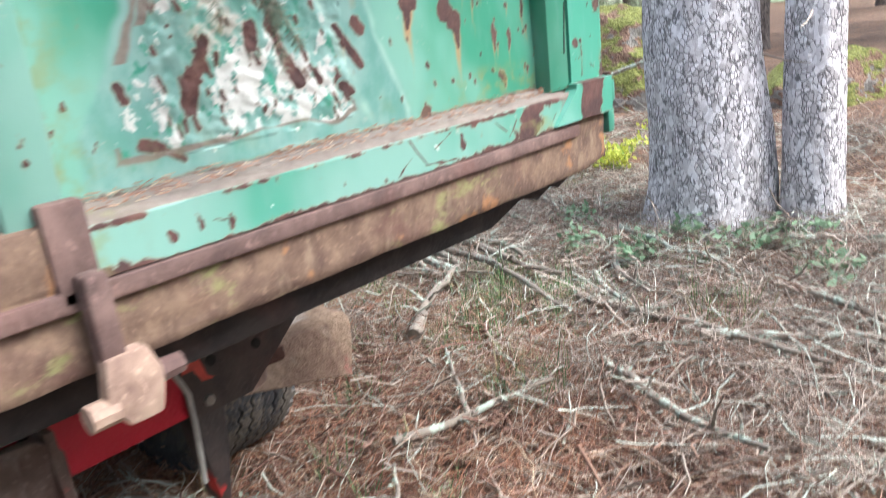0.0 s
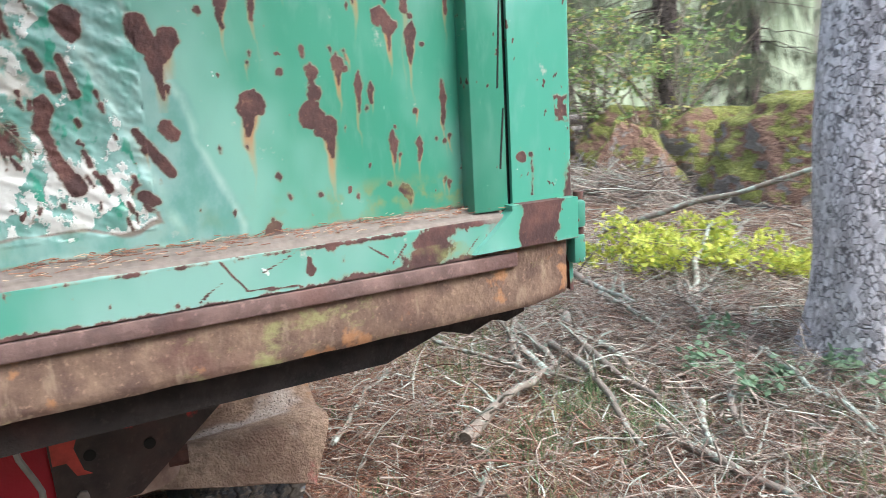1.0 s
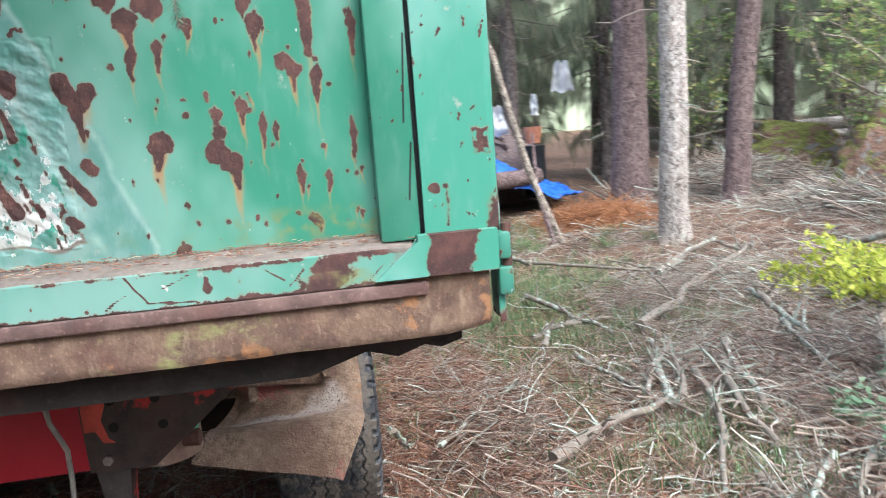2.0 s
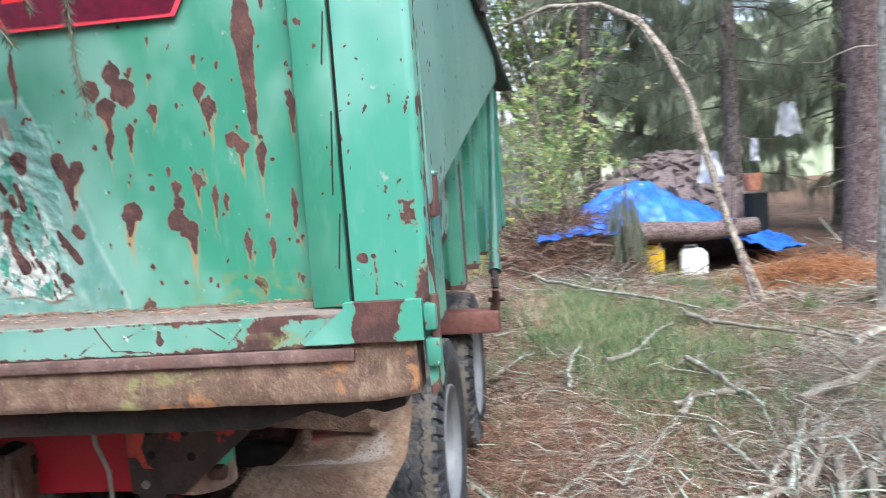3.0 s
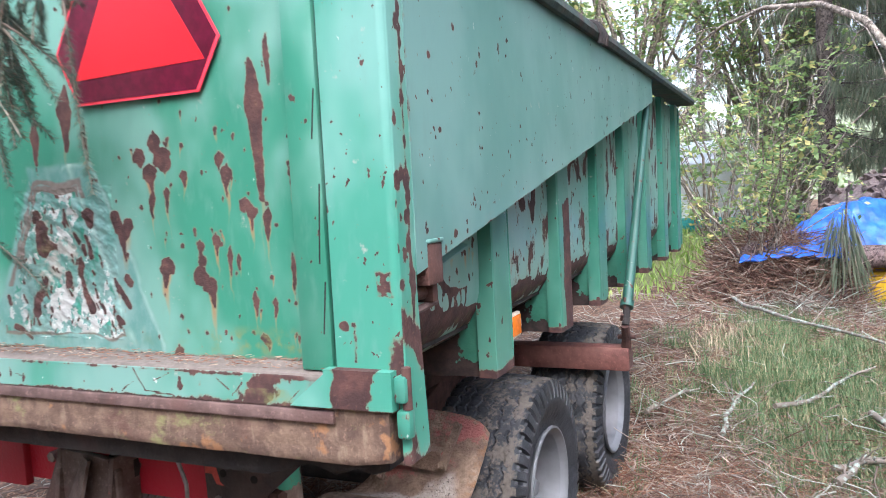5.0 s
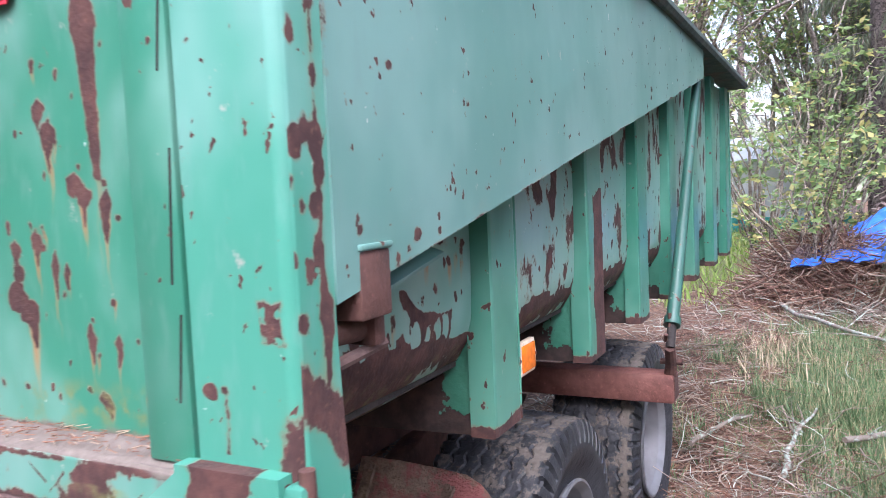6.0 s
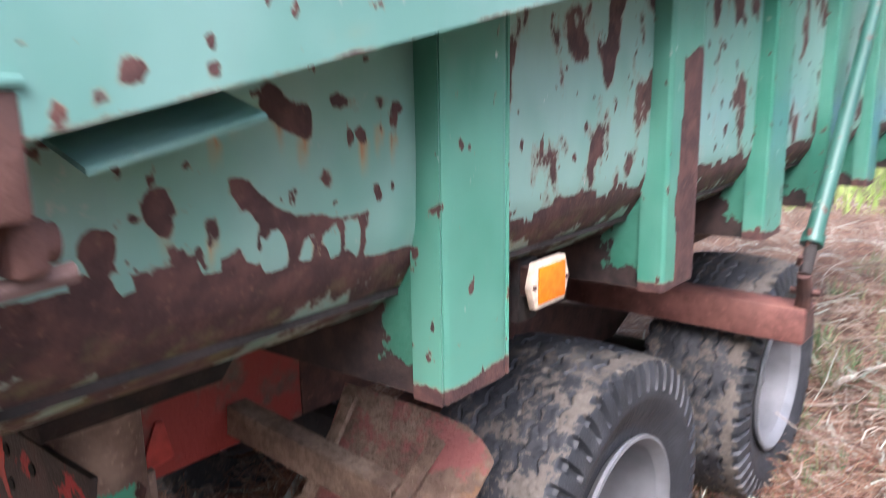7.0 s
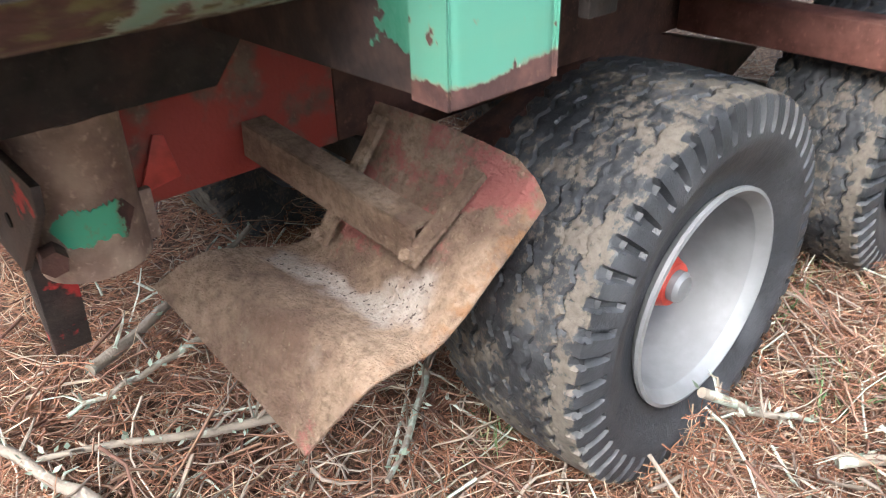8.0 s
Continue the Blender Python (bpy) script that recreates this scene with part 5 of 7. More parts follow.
part("corner_gusset", prism([(-1.815, 0.72), (-1.905, 0.735), (-1.885, 0.83), (-1.865, 0.835)], "y", 0.884, 0.892, 0.002), M_HUB, trailer, "brighter orange-red corner gusset")
part("pivot_pipe", tube([(-1.685, 0.965, 0.955), (-1.685, 0.965, 0.80), (-1.688, 0.968, 0.668)], 0.098, 40), M_PIPE, trailer, "rusty vertical pipe with green paint")
part("pipe_band", paint_band(0.0996, 0.742, 0.806, -1.686, 0.966, 38, 130), M_GREENBAND, trailer, "remains of green paint on the pipe")
part("pipe_ear", box(-1.81, -1.772, 0.955, 0.975, 0.665, 0.77, 0.004), M_PIPE, trailer)
part("pipe_bolt", tube([(-1.60, 1.03, 0.735), (-1.592, 1.075, 0.735)], 0.024, 6), M_BROWN, trailer)
for ax in (-2.79, -4.16):
    part("axle", box(ax - 0.05, ax + 0.05, YC - 0.82, YC + 0.75, 0.31, 0.41, 0.006), M_STEEL, trailer)
for yy in (0.83, 0.35):
    part("axle_beam", prism([(-2.6, 0.50), (-2.79, 0.41), (-4.16, 0.41), (-4.35, 0.50), (-3.6, 0.70), (-3.3, 0.70)], "y", yy - 0.05, yy + 0.05, 0.01), M_BROWN, trailer)


# wheels
def tyre_mesh(cx, y_out, cz, R=0.50, rim=0.272, width=0.42):
    """Tyre with zigzag tread and notched shoulders as one turned mesh; y_out: its outer side."""
    na, half = 48 * 10, width / 2
    prof = [-1 + 0.0266 * k for k in range(15)] + [-0.615 + 1.23 * k / 84 for k in range(85)] + [1 - 0.0266 * k for k in range(14, -1, -1)]
    verts, mud = [], []
    for i in range(na):
        a = 2 * math.pi * i / na
        ph = (i % 10) / 10.0
        zig = 0.0080 * (abs(((i / 10.0) % 1) - 0.5) * 4 - 1)
        for k, s in enumerate(prof):
            # cross-section: bead, bulging wall, shoulder, tread
            q = abs(s)
            if q < 0.62:
                y, r = s / 0.62 * half * 0.93, R - 0.014 * (q / 0.62) ** 2
                m = 0.52 + 0.42 * noise.noise(Vector((a * 4, y * 8, 2))) + 0.34 * noise.noise(Vector((a * 22, y * 40, 5))) + 0.50 * max(0.0, 1 - abs(y - 0.160) / 0.050) + 0.50 * max(0.0, -math.sin(a) - 0.1)
                fill = noise.noise(Vector((a * 6, y * 11, 9)))
                for g in (-0.13, -0.078, -0.026, 0.026, 0.078, 0.13):
                    if abs(y + zig - g) < 0.0042:
                        r -= 0.009 if fill < 0.05 else 0.003
                        m -= 0.40 if fill < 0.05 else -0.15
                if i % 10 < 1 and abs(((y + zig + 0.026) / 0.052) % 1 - 0.5) < 0.16:
                    r -= 0.004
                    m -= 0.25
                r += 0.0022 * noise.noise(Vector((a * 30, y * 60, 0))) + 0.0016 * noise.noise(Vector((a * 70, y * 150, 3)))
                if q > 0.55 and ph < 0.36:
                    r -= 0.020 * min(1.0, (q - 0.55) / 0.03)
                    m -= 0.4
            else:
                w = (q - 0.62) / 0.38
                y = math.copysign(half * (0.93 + 0.09 * math.sin(min(1, w * 1.25) * math.pi) - 0.10 * w * w), s)
                r = R - 0.014 - (R - 0.014 - rim + 0.004) * w
                m = 0.22 - 0.16 * min(1, w * 2.4)
                if w < 0.36 and abs(ph - 0.18 - 0.06 * w) < 0.19 * (1 - 0.35 * w / 0.36):
                    y -= math.copysign(0.024 * (1 - w / 0.36) ** 0.35, s)
                    r -= 0.008
                    m -= 0.3
                if 0.40 < w < 0.45:
                    y += math.copysign(0.004, s)
                if 0.55 < w < 0.74 and noise.noise(Vector((a * 26, w * 20, 4))) > 0.2 and noise.noise(Vector((a * 2.2, 0, 1))) > -0.1:
                    y += math.copysign(0.0022, s)
                if 0.86 < w < 0.89:
                    y += math.copysign(0.004, s)
            verts.append((cx + r * math.cos(a), y_out - half + y, cz + r * math.sin(a)))
            mud.append(m if s > 0 or q < 0.62 else 0.6)
    n = len(prof)
    faces = []
    for i in range(na):
        b, c = i * n, ((i + 1) % na) * n
        for k in range(n - 1):
            faces.append((b + k, b + k + 1, c + k + 1, c + k))
    me = bpy.data.meshes.new("tyre")
    me.from_pydata(verts, [], faces)
    me.attributes.new("tread", "FLOAT", "POINT").data.foreach_set("value", mud)
    return me


def wheel_parts(cx, yo, cz, parent):
    """A wheel whose outer side faces +y at yo."""
    wheel = new("wheel")
    wheel.parent = parent
    wheel.location = Vector((cx, yo, cz)) - parent.location
    wheel["label"] = "trailer wheel with muddy treaded tyre"
    me = tyre_mesh(cx, yo, cz)
    finish("tyre", me, M_TYRE, wheel, "black muddy tyre with notched shoulders", 38)
    prof = [(0.262, -0.335), (0.276, -0.330), (0.276, -0.315), (0.262, -0.305), (0.256, -0.26), (0.254, -0.20), (0.254, -0.10), (0.254, -0.045), (0.270, -0.030), (0.279, -0.020), (0.279, -0.010),
            (0.270, -0.008), (0.262, -0.016), (0.246, -0.040), (0.243, -0.10), (0.236, -0.20), (0.222, -0.255), (0.212, -0.285), (0.150, -0.305), (0.105, -0.300), (0.090, -0.285), (0.001, -0.285)]
    part("rim", lathe(prof, cx, yo, cz, 72), M_RIM, wheel, "silver painted steel rim", 30)
    part("hub", lathe([(0.085, -0.30), (0.085, -0.25), (0.075, -0.235), (0.066, -0.23), (0.066, -0.13), (0.055, -0.105), (0.001, -0.105)], cx, yo, cz, 32), M_HUB, wheel, "red wheel hub")
    part("hub_cap", lathe([(0.040, -0.106), (0.040, -0.088), (0.030, -0.078), (0.001, -0.076)], cx, yo, cz, 24), M_RIM, wheel)
    for k in range(6):
        a = 2 * math.pi * k / 6 + 0.3
        c = (cx + 0.125 * math.cos(a), cz + 0.125 * math.sin(a))
        part("wheel_nut", tube([(c[0], yo - 0.305, c[1]), (c[0], yo - 0.27, c[1])], 0.013, 6), M_CHROME, wheel)
    return wheel


w1 = wheel_parts(-2.79, 1.635, 0.367, trailer)
for cx, far in ((-4.16, False), (-2.79, True), (-4.16, True)):
    w = copy_thing(w1, Matrix.Identity(4))
    spin = pose(0, 0, 0, 0, 31 + 17 * far, 180 if far else 0)
    y = (2 * YC - 1.635) if far else 1.635
    w.matrix_basis = Matrix.Translation(Vector((cx, y, 0.367)) - trailer.location) @ spin


# bent mudguard behind the rear wheel, on its channel bracket
GUARD_IN = [(-1.757, 1.010, 0.588), (-1.86, 1.058, 0.645), (-2.030, 1.055, 0.588), (-2.095, 1.12, 0.640), (-2.145, 1.14, 0.735), (-2.220, 1.145, 0.878)]
GUARD_OUT = [(-1.79, 1.46, 0.455), (-1.868, 1.545, 0.605), (-1.985, 1.555, 0.622), (-2.06, 1.560, 0.668), (-2.15, 1.562, 0.735), (-2.305, 1.545, 0.815)]


def spline(pts, v):
    s = v * (len(pts) - 1)
    k = min(len(pts) - 2, int(s))
    f = s - k
    p = [Vector(pts[max(0, min(len(pts) - 1, k + d))]) for d in (-1, 0, 1, 2)]
    return 0.5 * (2 * p[1] + (p[2] - p[0]) * f + (2 * p[0] - 5 * p[1] + 4 * p[2] - p[3]) * f * f + (3 * p[1] - p[0] - 3 * p[2] + p[3]) * f ** 3)


def guard_at(u, v):
    p = spline(GUARD_IN, v).lerp(spline(GUARD_OUT, v), u)
    p.z += 0.010 * math.sin(math.pi * u) * (1 if v > 0.5 else -0.2) - 0.022 * max(0.0, (u - 0.9) / 0.1) ** 2 * (0.25 + 0.75 * min(1.0, max(0.0, (v - 0.1) / 0.5)))
    if v > 0.85:
        p += Vector((0.03, 0, -0.012)) * ((v - 0.85) / 0.15) ** 2 * max(0.0, (u - 0.8) / 0.2)
    p.z += 0.004 * fbm(7 * p.x, 7 * p.y, 0, 2) + 0.0012 * fbm(60 * p.x, 60 * p.y, 2, 2)
    return p, Vector((0.75, 0.1, 0.65)).normalized()


def guard_fields(p):
    w = 0.03 * fbm(9 * p.x, 9 * p.y, 4, 3)
    crease = max(0.0, 1 - abs(p.x + 2.005 + 0.10 * (p.y - 1.3) + w) / 0.065) * max(0.0, min(1.0, (p.y - 1.02) / 0.10))
    corner = max(0.0, 1 - math.dist(p, (-2.24, 1.51, 0.80)) / 0.115) + 0.8 * max(0.0, 1 - math.dist(p, (-2.10, 1.22, 0.66)) / 0.14) + 0.75 * max(0.0, 1 - math.dist(p, (-1.80, 1.46, 0.48)) / 0.09)
    # red paint on the back plate, which also stands in for its shade
    back = min(1.0, max(0.0, (p.z - 0.64) / 0.06)) * max(0.0, min(1.0, (1.50 - p.y) / 0.06))
    crease *= max(0.0, min(1.0, (1.545 - p.y) / 0.08))
    return {"dust": crease, "red": min(1.0, corner + 0.55 * back), "rim": max(0.0, (p.y - 1.52) / 0.03)}


slab("mudguard", guard_at, 60, 90, 0.006, M_FENDER, trailer, guard_fields, "bent red mudguard caked with brown dirt", 50)


part("bracket_web", bar_between((-2.052, 0.90, 0.775), (-2.072, 1.425, 0.722), 0.008, 0.072), M_FENDER, trailer, "dirty channel-steel mudguard bracket")
part("bracket_flange", bar_between((-2.078, 0.90, 0.810), (-2.098, 1.425, 0.756), 0.055, 0.007), M_FENDER, trailer)
part("bracket_flange", bar_between((-2.078, 0.90, 0.742), (-2.098, 1.425, 0.688), 0.055, 0.007), M_FENDER, trailer)
for yy, dx in ((1.19, 0.0), (1.445, -0.012)):
    a, c = Vector((-2.03 + dx, yy, 0.650 + 0.06 * (yy > 1.3))), Vector((-2.20 + dx, yy, 0.862 - 0.04 * (yy > 1.3)))
    part("guard_strap", bar_between(a, c, 0.028, 0.012), M_FENDER, trailer)
    for f in (0.05, 0.95):
        p = a.lerp(c, f)
        part("strap_bolt", tube([p, p + Vector((0.016, 0, 0.014))], 0.013, 6), M_FENDER, trailer)


# ---- the wood round the trailer


def trunk_mesh(x, y, r, h, lean=(0, 0), flare=1.35, sides=40, rings=60, seed=0.0, rough_amp=0.03):
    bm = bmesh.new()
    z0 = ground_z(x, y) - 0.15
    rows = []
    for k in range(rings + 1):
        f = k / rings
        z = f ** 1.6 * h
        rr = r * (1 - 0.55 * f ** 1.2) * (1 + (flare - 1) * math.exp(-z / (1.1 * r)))
        cx, cy = x + lean[0] * f + 0.25 * r * fbm(0.5 * z, seed, 0, 2), y + lean[1] * f + 0.25 * r * fbm(0.5 * z, seed, 7, 2)
        row = []
        for i in range(sides):
            a = 2 * math.pi * i / sides
            q = rr * (1 + rough_amp * fbm(3 * math.cos(a) + seed, 3 * math.sin(a), 1.6 * z, 4) + 0.10 * math.exp(-z / (0.8 * r)) * math.sin(5 * a + seed))
            row.append(bm.verts.new((cx + q * math.cos(a), cy + q * math.sin(a), z0 + z)))
        rows.append(row)
    for a, b in zip(rows, rows[1:]):
        for i in range(sides):
            bm.faces.new((a[i], a[(i + 1) % sides], b[(i + 1) % sides], b[i]))
    bm.faces.new(rows[-1])
    return bm


def limb_lines(x, y, z0, z1, count, reach, droop, rng, k=7):
    """Limbs from a trunk: (N, K, 3) lines that leave it level and droop."""
    z = rng.uniform(z0, z1, count)
    a = rng.uniform(0, 2 * np.pi, count)
    L = reach * (0.45 + 0.55 * rng.random(count)) * np.clip(1.15 - 0.9 * (z - z0) / (z1 - z0 + 1e-6), 0.15, 1.0)
    s = np.linspace(0, 1, k)[None, :]
    px = x + np.cos(a)[:, None] * L[:, None] * s
    py = y + np.sin(a)[:, None] * L[:, None] * s
    pz = z[:, None] - droop * L[:, None] * s ** 1.6 + 0.10 * L[:, None] * s ** 4
    p = np.stack((px, py, pz), axis=2)
    p[:, 1:, :] += rng.normal(0, 0.03, (count, k - 1, 3)) * L[:, None, None] * 0.6
    return p, L


def spruce(name, x, y, r, h, bare, label, material, seed, reach=2.4, limbs=90, tufts=34, dead=18, group="", lean=(0, 0), fine=False):
    """A spruce: tapered trunk, dead twigs below, drooping limbs with hanging sprays."""
    rng = np.random.default_rng(seed)
    tree = empty(name, x, y, ground_z(x, y) - 0.1, label, "tree", group)
    part("trunk", trunk_mesh(x, y, r, h, lean, seed=seed * 0.37, sides=64 if fine else 24, rings=110 if fine else 36, rough_amp=0.05 if fine else 0.03), material, tree, "", 60)
    if dead:
        lines, L = limb_lines(x, y, 0.9, bare + 1.0, dead, 0.9, 0.25, rng, 6)
        lines[:, 0, :2] = (x, y)
        rad = np.linspace(0.009, 0.002, 6)[None, :] * (0.6 + 0.8 * rng.random((dead, 1)))
        v, f = strands(lines, rad, 4)
        cloud_mesh("dead_branchwork", v - np.array(tree.location), f, M_TWIG_GREY, "", "", parent=tree)
    if limbs:
        lines, L = limb_lines(x, y, bare, h * 0.98, limbs, reach, 0.35, rng)
        rad = np.linspace(0.022, 0.004, lines.shape[1])[None, :] * np.ones((limbs, 1))
        v, f = strands(lines, rad, 3)
        cloud_mesh("branchwork", v - np.array(tree.location), f, M_BARK_FAR, "", "", parent=tree)
        # sprays hang from the limbs
        n = limbs * tufts
        li = np.repeat(np.arange(limbs), tufts)
        s = rng.uniform(0.12, 1.0, n) * (lines.shape[1] - 1)
        k = np.minimum(s.astype(int), lines.shape[1] - 2)
        fr = (s - k)[:, None]
        root = lines[li, k] * (1 - fr) + lines[li, k + 1] * fr
        out = unit(lines[li, -1] - lines[li, 0])
        sidev = unit(np.cross(out, np.array([0, 0, 1.0])))
        sign = rng.choice((-1.0, 1.0), n)[:, None]
        way = unit(0.35 * out + 0.55 * sign * sidev * rng.random((n, 1)) + np.array([0, 0, -1.0]) * rng.uniform(0.6, 1.9, (n, 1)))
        length = rng.uniform(0.22, 0.80, n)
        width = rng.uniform(0.005, 0.013, n)
        spin = unit(np.cross(way, rng.normal(0, 1, (n, 3))))
        v1, f1 = blades(root, way, spin, length, width)
        v2, f2 = blades(root + 0.02 * spin, unit(way + 0.25 * spin), unit(np.cross(way, spin)), length * 0.8, width)
        cloud_mesh("foliage", np.concatenate((v1, v2)) - np.array(tree.location), np.concatenate((f1, f2 + len(v1))), M_NEEDLES, "", "", parent=tree)
    return tree


# the trunks that stand near
spruce("spruce", -1.99, 4.76, 0.365, 17.0, 9.0, "thick grey spruce trunk with scaly lichen-covered bark", M_BARK_GREY, 1, 1.6, 40, 24, 14, fine=True)
spruce("spruce", -1.38, 4.87, 0.18, 14.0, 8.0, "slimmer grey spruce growing beside a thicker one", M_BARK_GREY, 2, 1.3, 30, 24, 16, fine=True)
spruce("spruce", -7.25, 5.45, 0.165, 13.0, 7.0, "pale half-bare spruce trunk with peeling bark", M_BARK_PALE, 3, 1.6, 40, 26, 16, fine=True)
spruce("spruce", -11.4, 6.85, 0.31, 18.0, 5.0, "dark reddish-brown spruce trunk", M_BARK_DARK, 4, 3.0, 90, 36, 14)
spruce("spruce", -9.3, 7.35, 0.185, 15.0, 4.4, "slender brown spruce trunk in the brush", M_BARK_DARK, 5, 2.4, 60, 32, 16, lean=(0.3, 0.6))
spruce("spruce", -14.0, 5.55, 0.17, 15.0, 3.0, "brown spruce trunk behind the tarpaulin heap", M_BARK_FAR, 6, 2.8, 90, 44, 16)

# added out of view so its limbs darken the tailgate's top
spruce("spruce", 0.3, -1.3, 0.20, 15.0, 4.4, "unseen spruce whose limbs shade the tailgate", M_BARK_DARK, 7, 3.3, 120, 50, 0)

# the denser wood behind: three patterns, copied
wood = []
for k, (h, bare, reach, limbs) in enumerate(((16, 1.2, 2.6, 150), (13, 0.6, 2.2, 150), (18, 2.2, 3.0, 150))):
    x, y = ((-17.5, 6.3), (-14.5, 10.5), (-19.0, 3.4))[k]
    wood.append(spruce("spruce", x, y, 0.16 + 0.03 * k, h, bare, "dark green spruce with long drooping sprays", M_BARK_FAR, 20 + k, reach, limbs, 58, 20, "spruces of the wood"))
_rng = random.Random(8)
spots = []
for ring_r, count, a0, a1 in ((15.0, 6, 75, 165), (21, 9, 60, 196), (28, 13, 45, 215), (37, 18, 30, 240)):
    for k in range(count):
        a = radians(a0 + (a1 - a0) * (k + _rng.uniform(0.15, 0.85)) / count)
        q = ring_r * _rng.uniform(0.92, 1.08)
        spots.append((-1.0 + q * math.cos(a), 2.0 + q * math.sin(a)))
# rows beyond the trailer, added to keep low light off its underside
for ring_r, count in ((20, 8), (26, 10)):
    for k in range(count):
        a = radians(212 + 108 * (k + _rng.uniform(0.2, 0.8)) / count)
        spots.append((-3.0 + ring_r * math.cos(a), 0.5 + ring_r * math.sin(a)))
# rows behind the camera, never in view, added to block low light
for ring_r, count in ((17, 9), (22, 11), (28, 12)):
    for k in range(count):
        a = radians(-45 + 112 * (k + _rng.uniform(0.2, 0.8)) / count)
        spots.append((ring_r * math.cos(a), 1.0 + ring_r * math.sin(a)))
spots += [(-22.0, 5.6), (-24.5, 3.6), (-16.5, 8.4)]
for x, y in spots:
    view = math.degrees(math.atan2(y - 2.4, -(x - 0.6)))
    if -14 < view < 1.5 and x < -12 and x > -36:
        continue
    if abs(y - 3.8) < 2.6 and -16 < x < -7 or (abs(x + 5.8) < 2.2 and abs(y - 7.9) < 1.6):
        continue
    src = wood[_rng.randrange(3)]
    copy_thing(src, Matrix.Translation((x, y, ground_z(x, y) - 0.1)) @ Matrix.Rotation(_rng.uniform(0, 6.28), 4, "Z"))


# the bowed sapling
def sapling():
    t = empty("bowed_sapling", -8.1, 4.42, ground_z(-8.1, 4.42), "thin pale sapling bowed over in an arch", "tree")
    pts = [(-8.08, 4.43, -0.05), (-8.40, 4.15, 0.85), (-8.60, 3.97, 1.72), (-8.73, 3.86, 2.30), (-8.98, 3.64, 2.89), (-9.27, 3.39, 3.34), (-9.74, 2.98, 3.66), (-10.45, 2.36, 3.84), (-11.1, 1.8, 3.80), (-11.7, 1.3, 3.62)]
    part("stem", tube(pts, [0.045, 0.042, 0.040, 0.040, 0.042, 0.040, 0.036, 0.030, 0.020, 0.010], 10), M_SAPLING, t, "", 60)
    rng = np.random.default_rng(3)
    base = np.array(pts[3:])
    lines = []
    for _ in range(16):
        i = rng.integers(0, len(base) - 1)
        p = base[i] + (base[i + 1] - base[i]) * rng.random()
        d = unit(np.array([rng.normal(0, 0.5), rng.normal(-0.3, 0.6), rng.normal(-0.2, 0.5)]))
        L = rng.uniform(0.5, 1.5)
        lines.append([p + d * L * s + np.array([0, 0, -0.35 * L * s * s]) + rng.normal(0, 0.015, 3) for s in np.linspace(0, 1, 6)])
    lines = np.array(lines)
    v, f = strands(lines, np.linspace(0.011, 0.003, 6)[None, :] * np.ones((16, 1)), 4)
    cloud_mesh("branchwork", v - np.array(t.location), f, M_SAPLING, "", "", parent=t)
    part("broken_stem", tube([(-8.02, 4.30, 0.0), (-8.35, 4.22, 0.62), (-8.62, 4.28, 1.30)], [0.030, 0.026, 0.014], 8), M_BARK_DARK, t, "", 60)


sapling()


def shrub(name, x, y, h, spread, n_limb, n_leaf, leaf, material, label, seed, base_z=None, bark=M_SAPLING, low=0.25, level=0.45, rise=-0.2):
    """A leafy bush: forked stems and many small leaves near their ends."""
    rng = np.random.default_rng(seed)
    z0 = ground_z(x, y) if base_z is None else base_z
    b = empty(name, x, y, z0, label, "bush")
    a = rng.uniform(0, 2 * np.pi, n_limb)
    L = h * rng.uniform(0.55, 1.1, n_limb)
    out = spread * rng.uniform(0.2, 1.0, n_limb)
    s = np.linspace(0, 1, 7)[None, :]
    lines = np.stack((np.cos(a)[:, None] * out[:, None] * s ** 1.3, np.sin(a)[:, None] * out[:, None] * s ** 1.3, L[:, None] * (s - 0.22 * s ** 3)), axis=2)
    lines[:, 1:] += rng.normal(0, 0.035, (n_limb, 6, 3)) * h * 0.5
    v, f = strands(lines, np.linspace(0.012, 0.002, 7)[None, :] * (0.5 + rng.random((n_limb, 1))) * max(0.5, h / 2), 4)
    cloud_mesh("branchwork", v, f, bark, "", "", parent=b)
    li = rng.integers(0, n_limb, n_leaf)
    t = np.clip(rng.beta(2.2, 1.1, n_leaf), low, 0.999) * 6
    k = t.astype(int)
    fr = (t - k)[:, None]
    # leaves sit in flat sprays that leave the stems sideways
    sprays = max(4, n_leaf // 14)
    li, t, k, fr = li[:sprays], t[:sprays], k[:sprays], fr[:sprays]
    at = lines[li, k] * (1 - fr) + lines[li, np.minimum(k + 1, 6)] * fr
    arm = unit(rng.normal(0, 1, (sprays, 3)) * np.array([1, 1, 0.35]))
    own = np.arange(n_leaf) % sprays
    c = at[own] + arm[own] * rng.random((n_leaf, 1)) * (0.10 + 0.16 * spread) + rng.normal(0, 1, (n_leaf, 3)) * np.array([1, 1, 0.35]) * leaf * 0.55
    way = unit(rng.normal(0, 1, (n_leaf, 3)) * np.array([1, 1, level]) + np.array([0, 0, rise]))
    side = unit(np.cross(way, rng.normal(0, 0.5, (n_leaf, 3)) + np.array([0, 0, 1.0])))
    ln = leaf * rng.uniform(0.6, 1.4, n_leaf)
    v, f = blades(c, way, side, ln, ln * 0.27)
    cloud_mesh("foliage", v, f, material, "", "", parent=b)
    return b


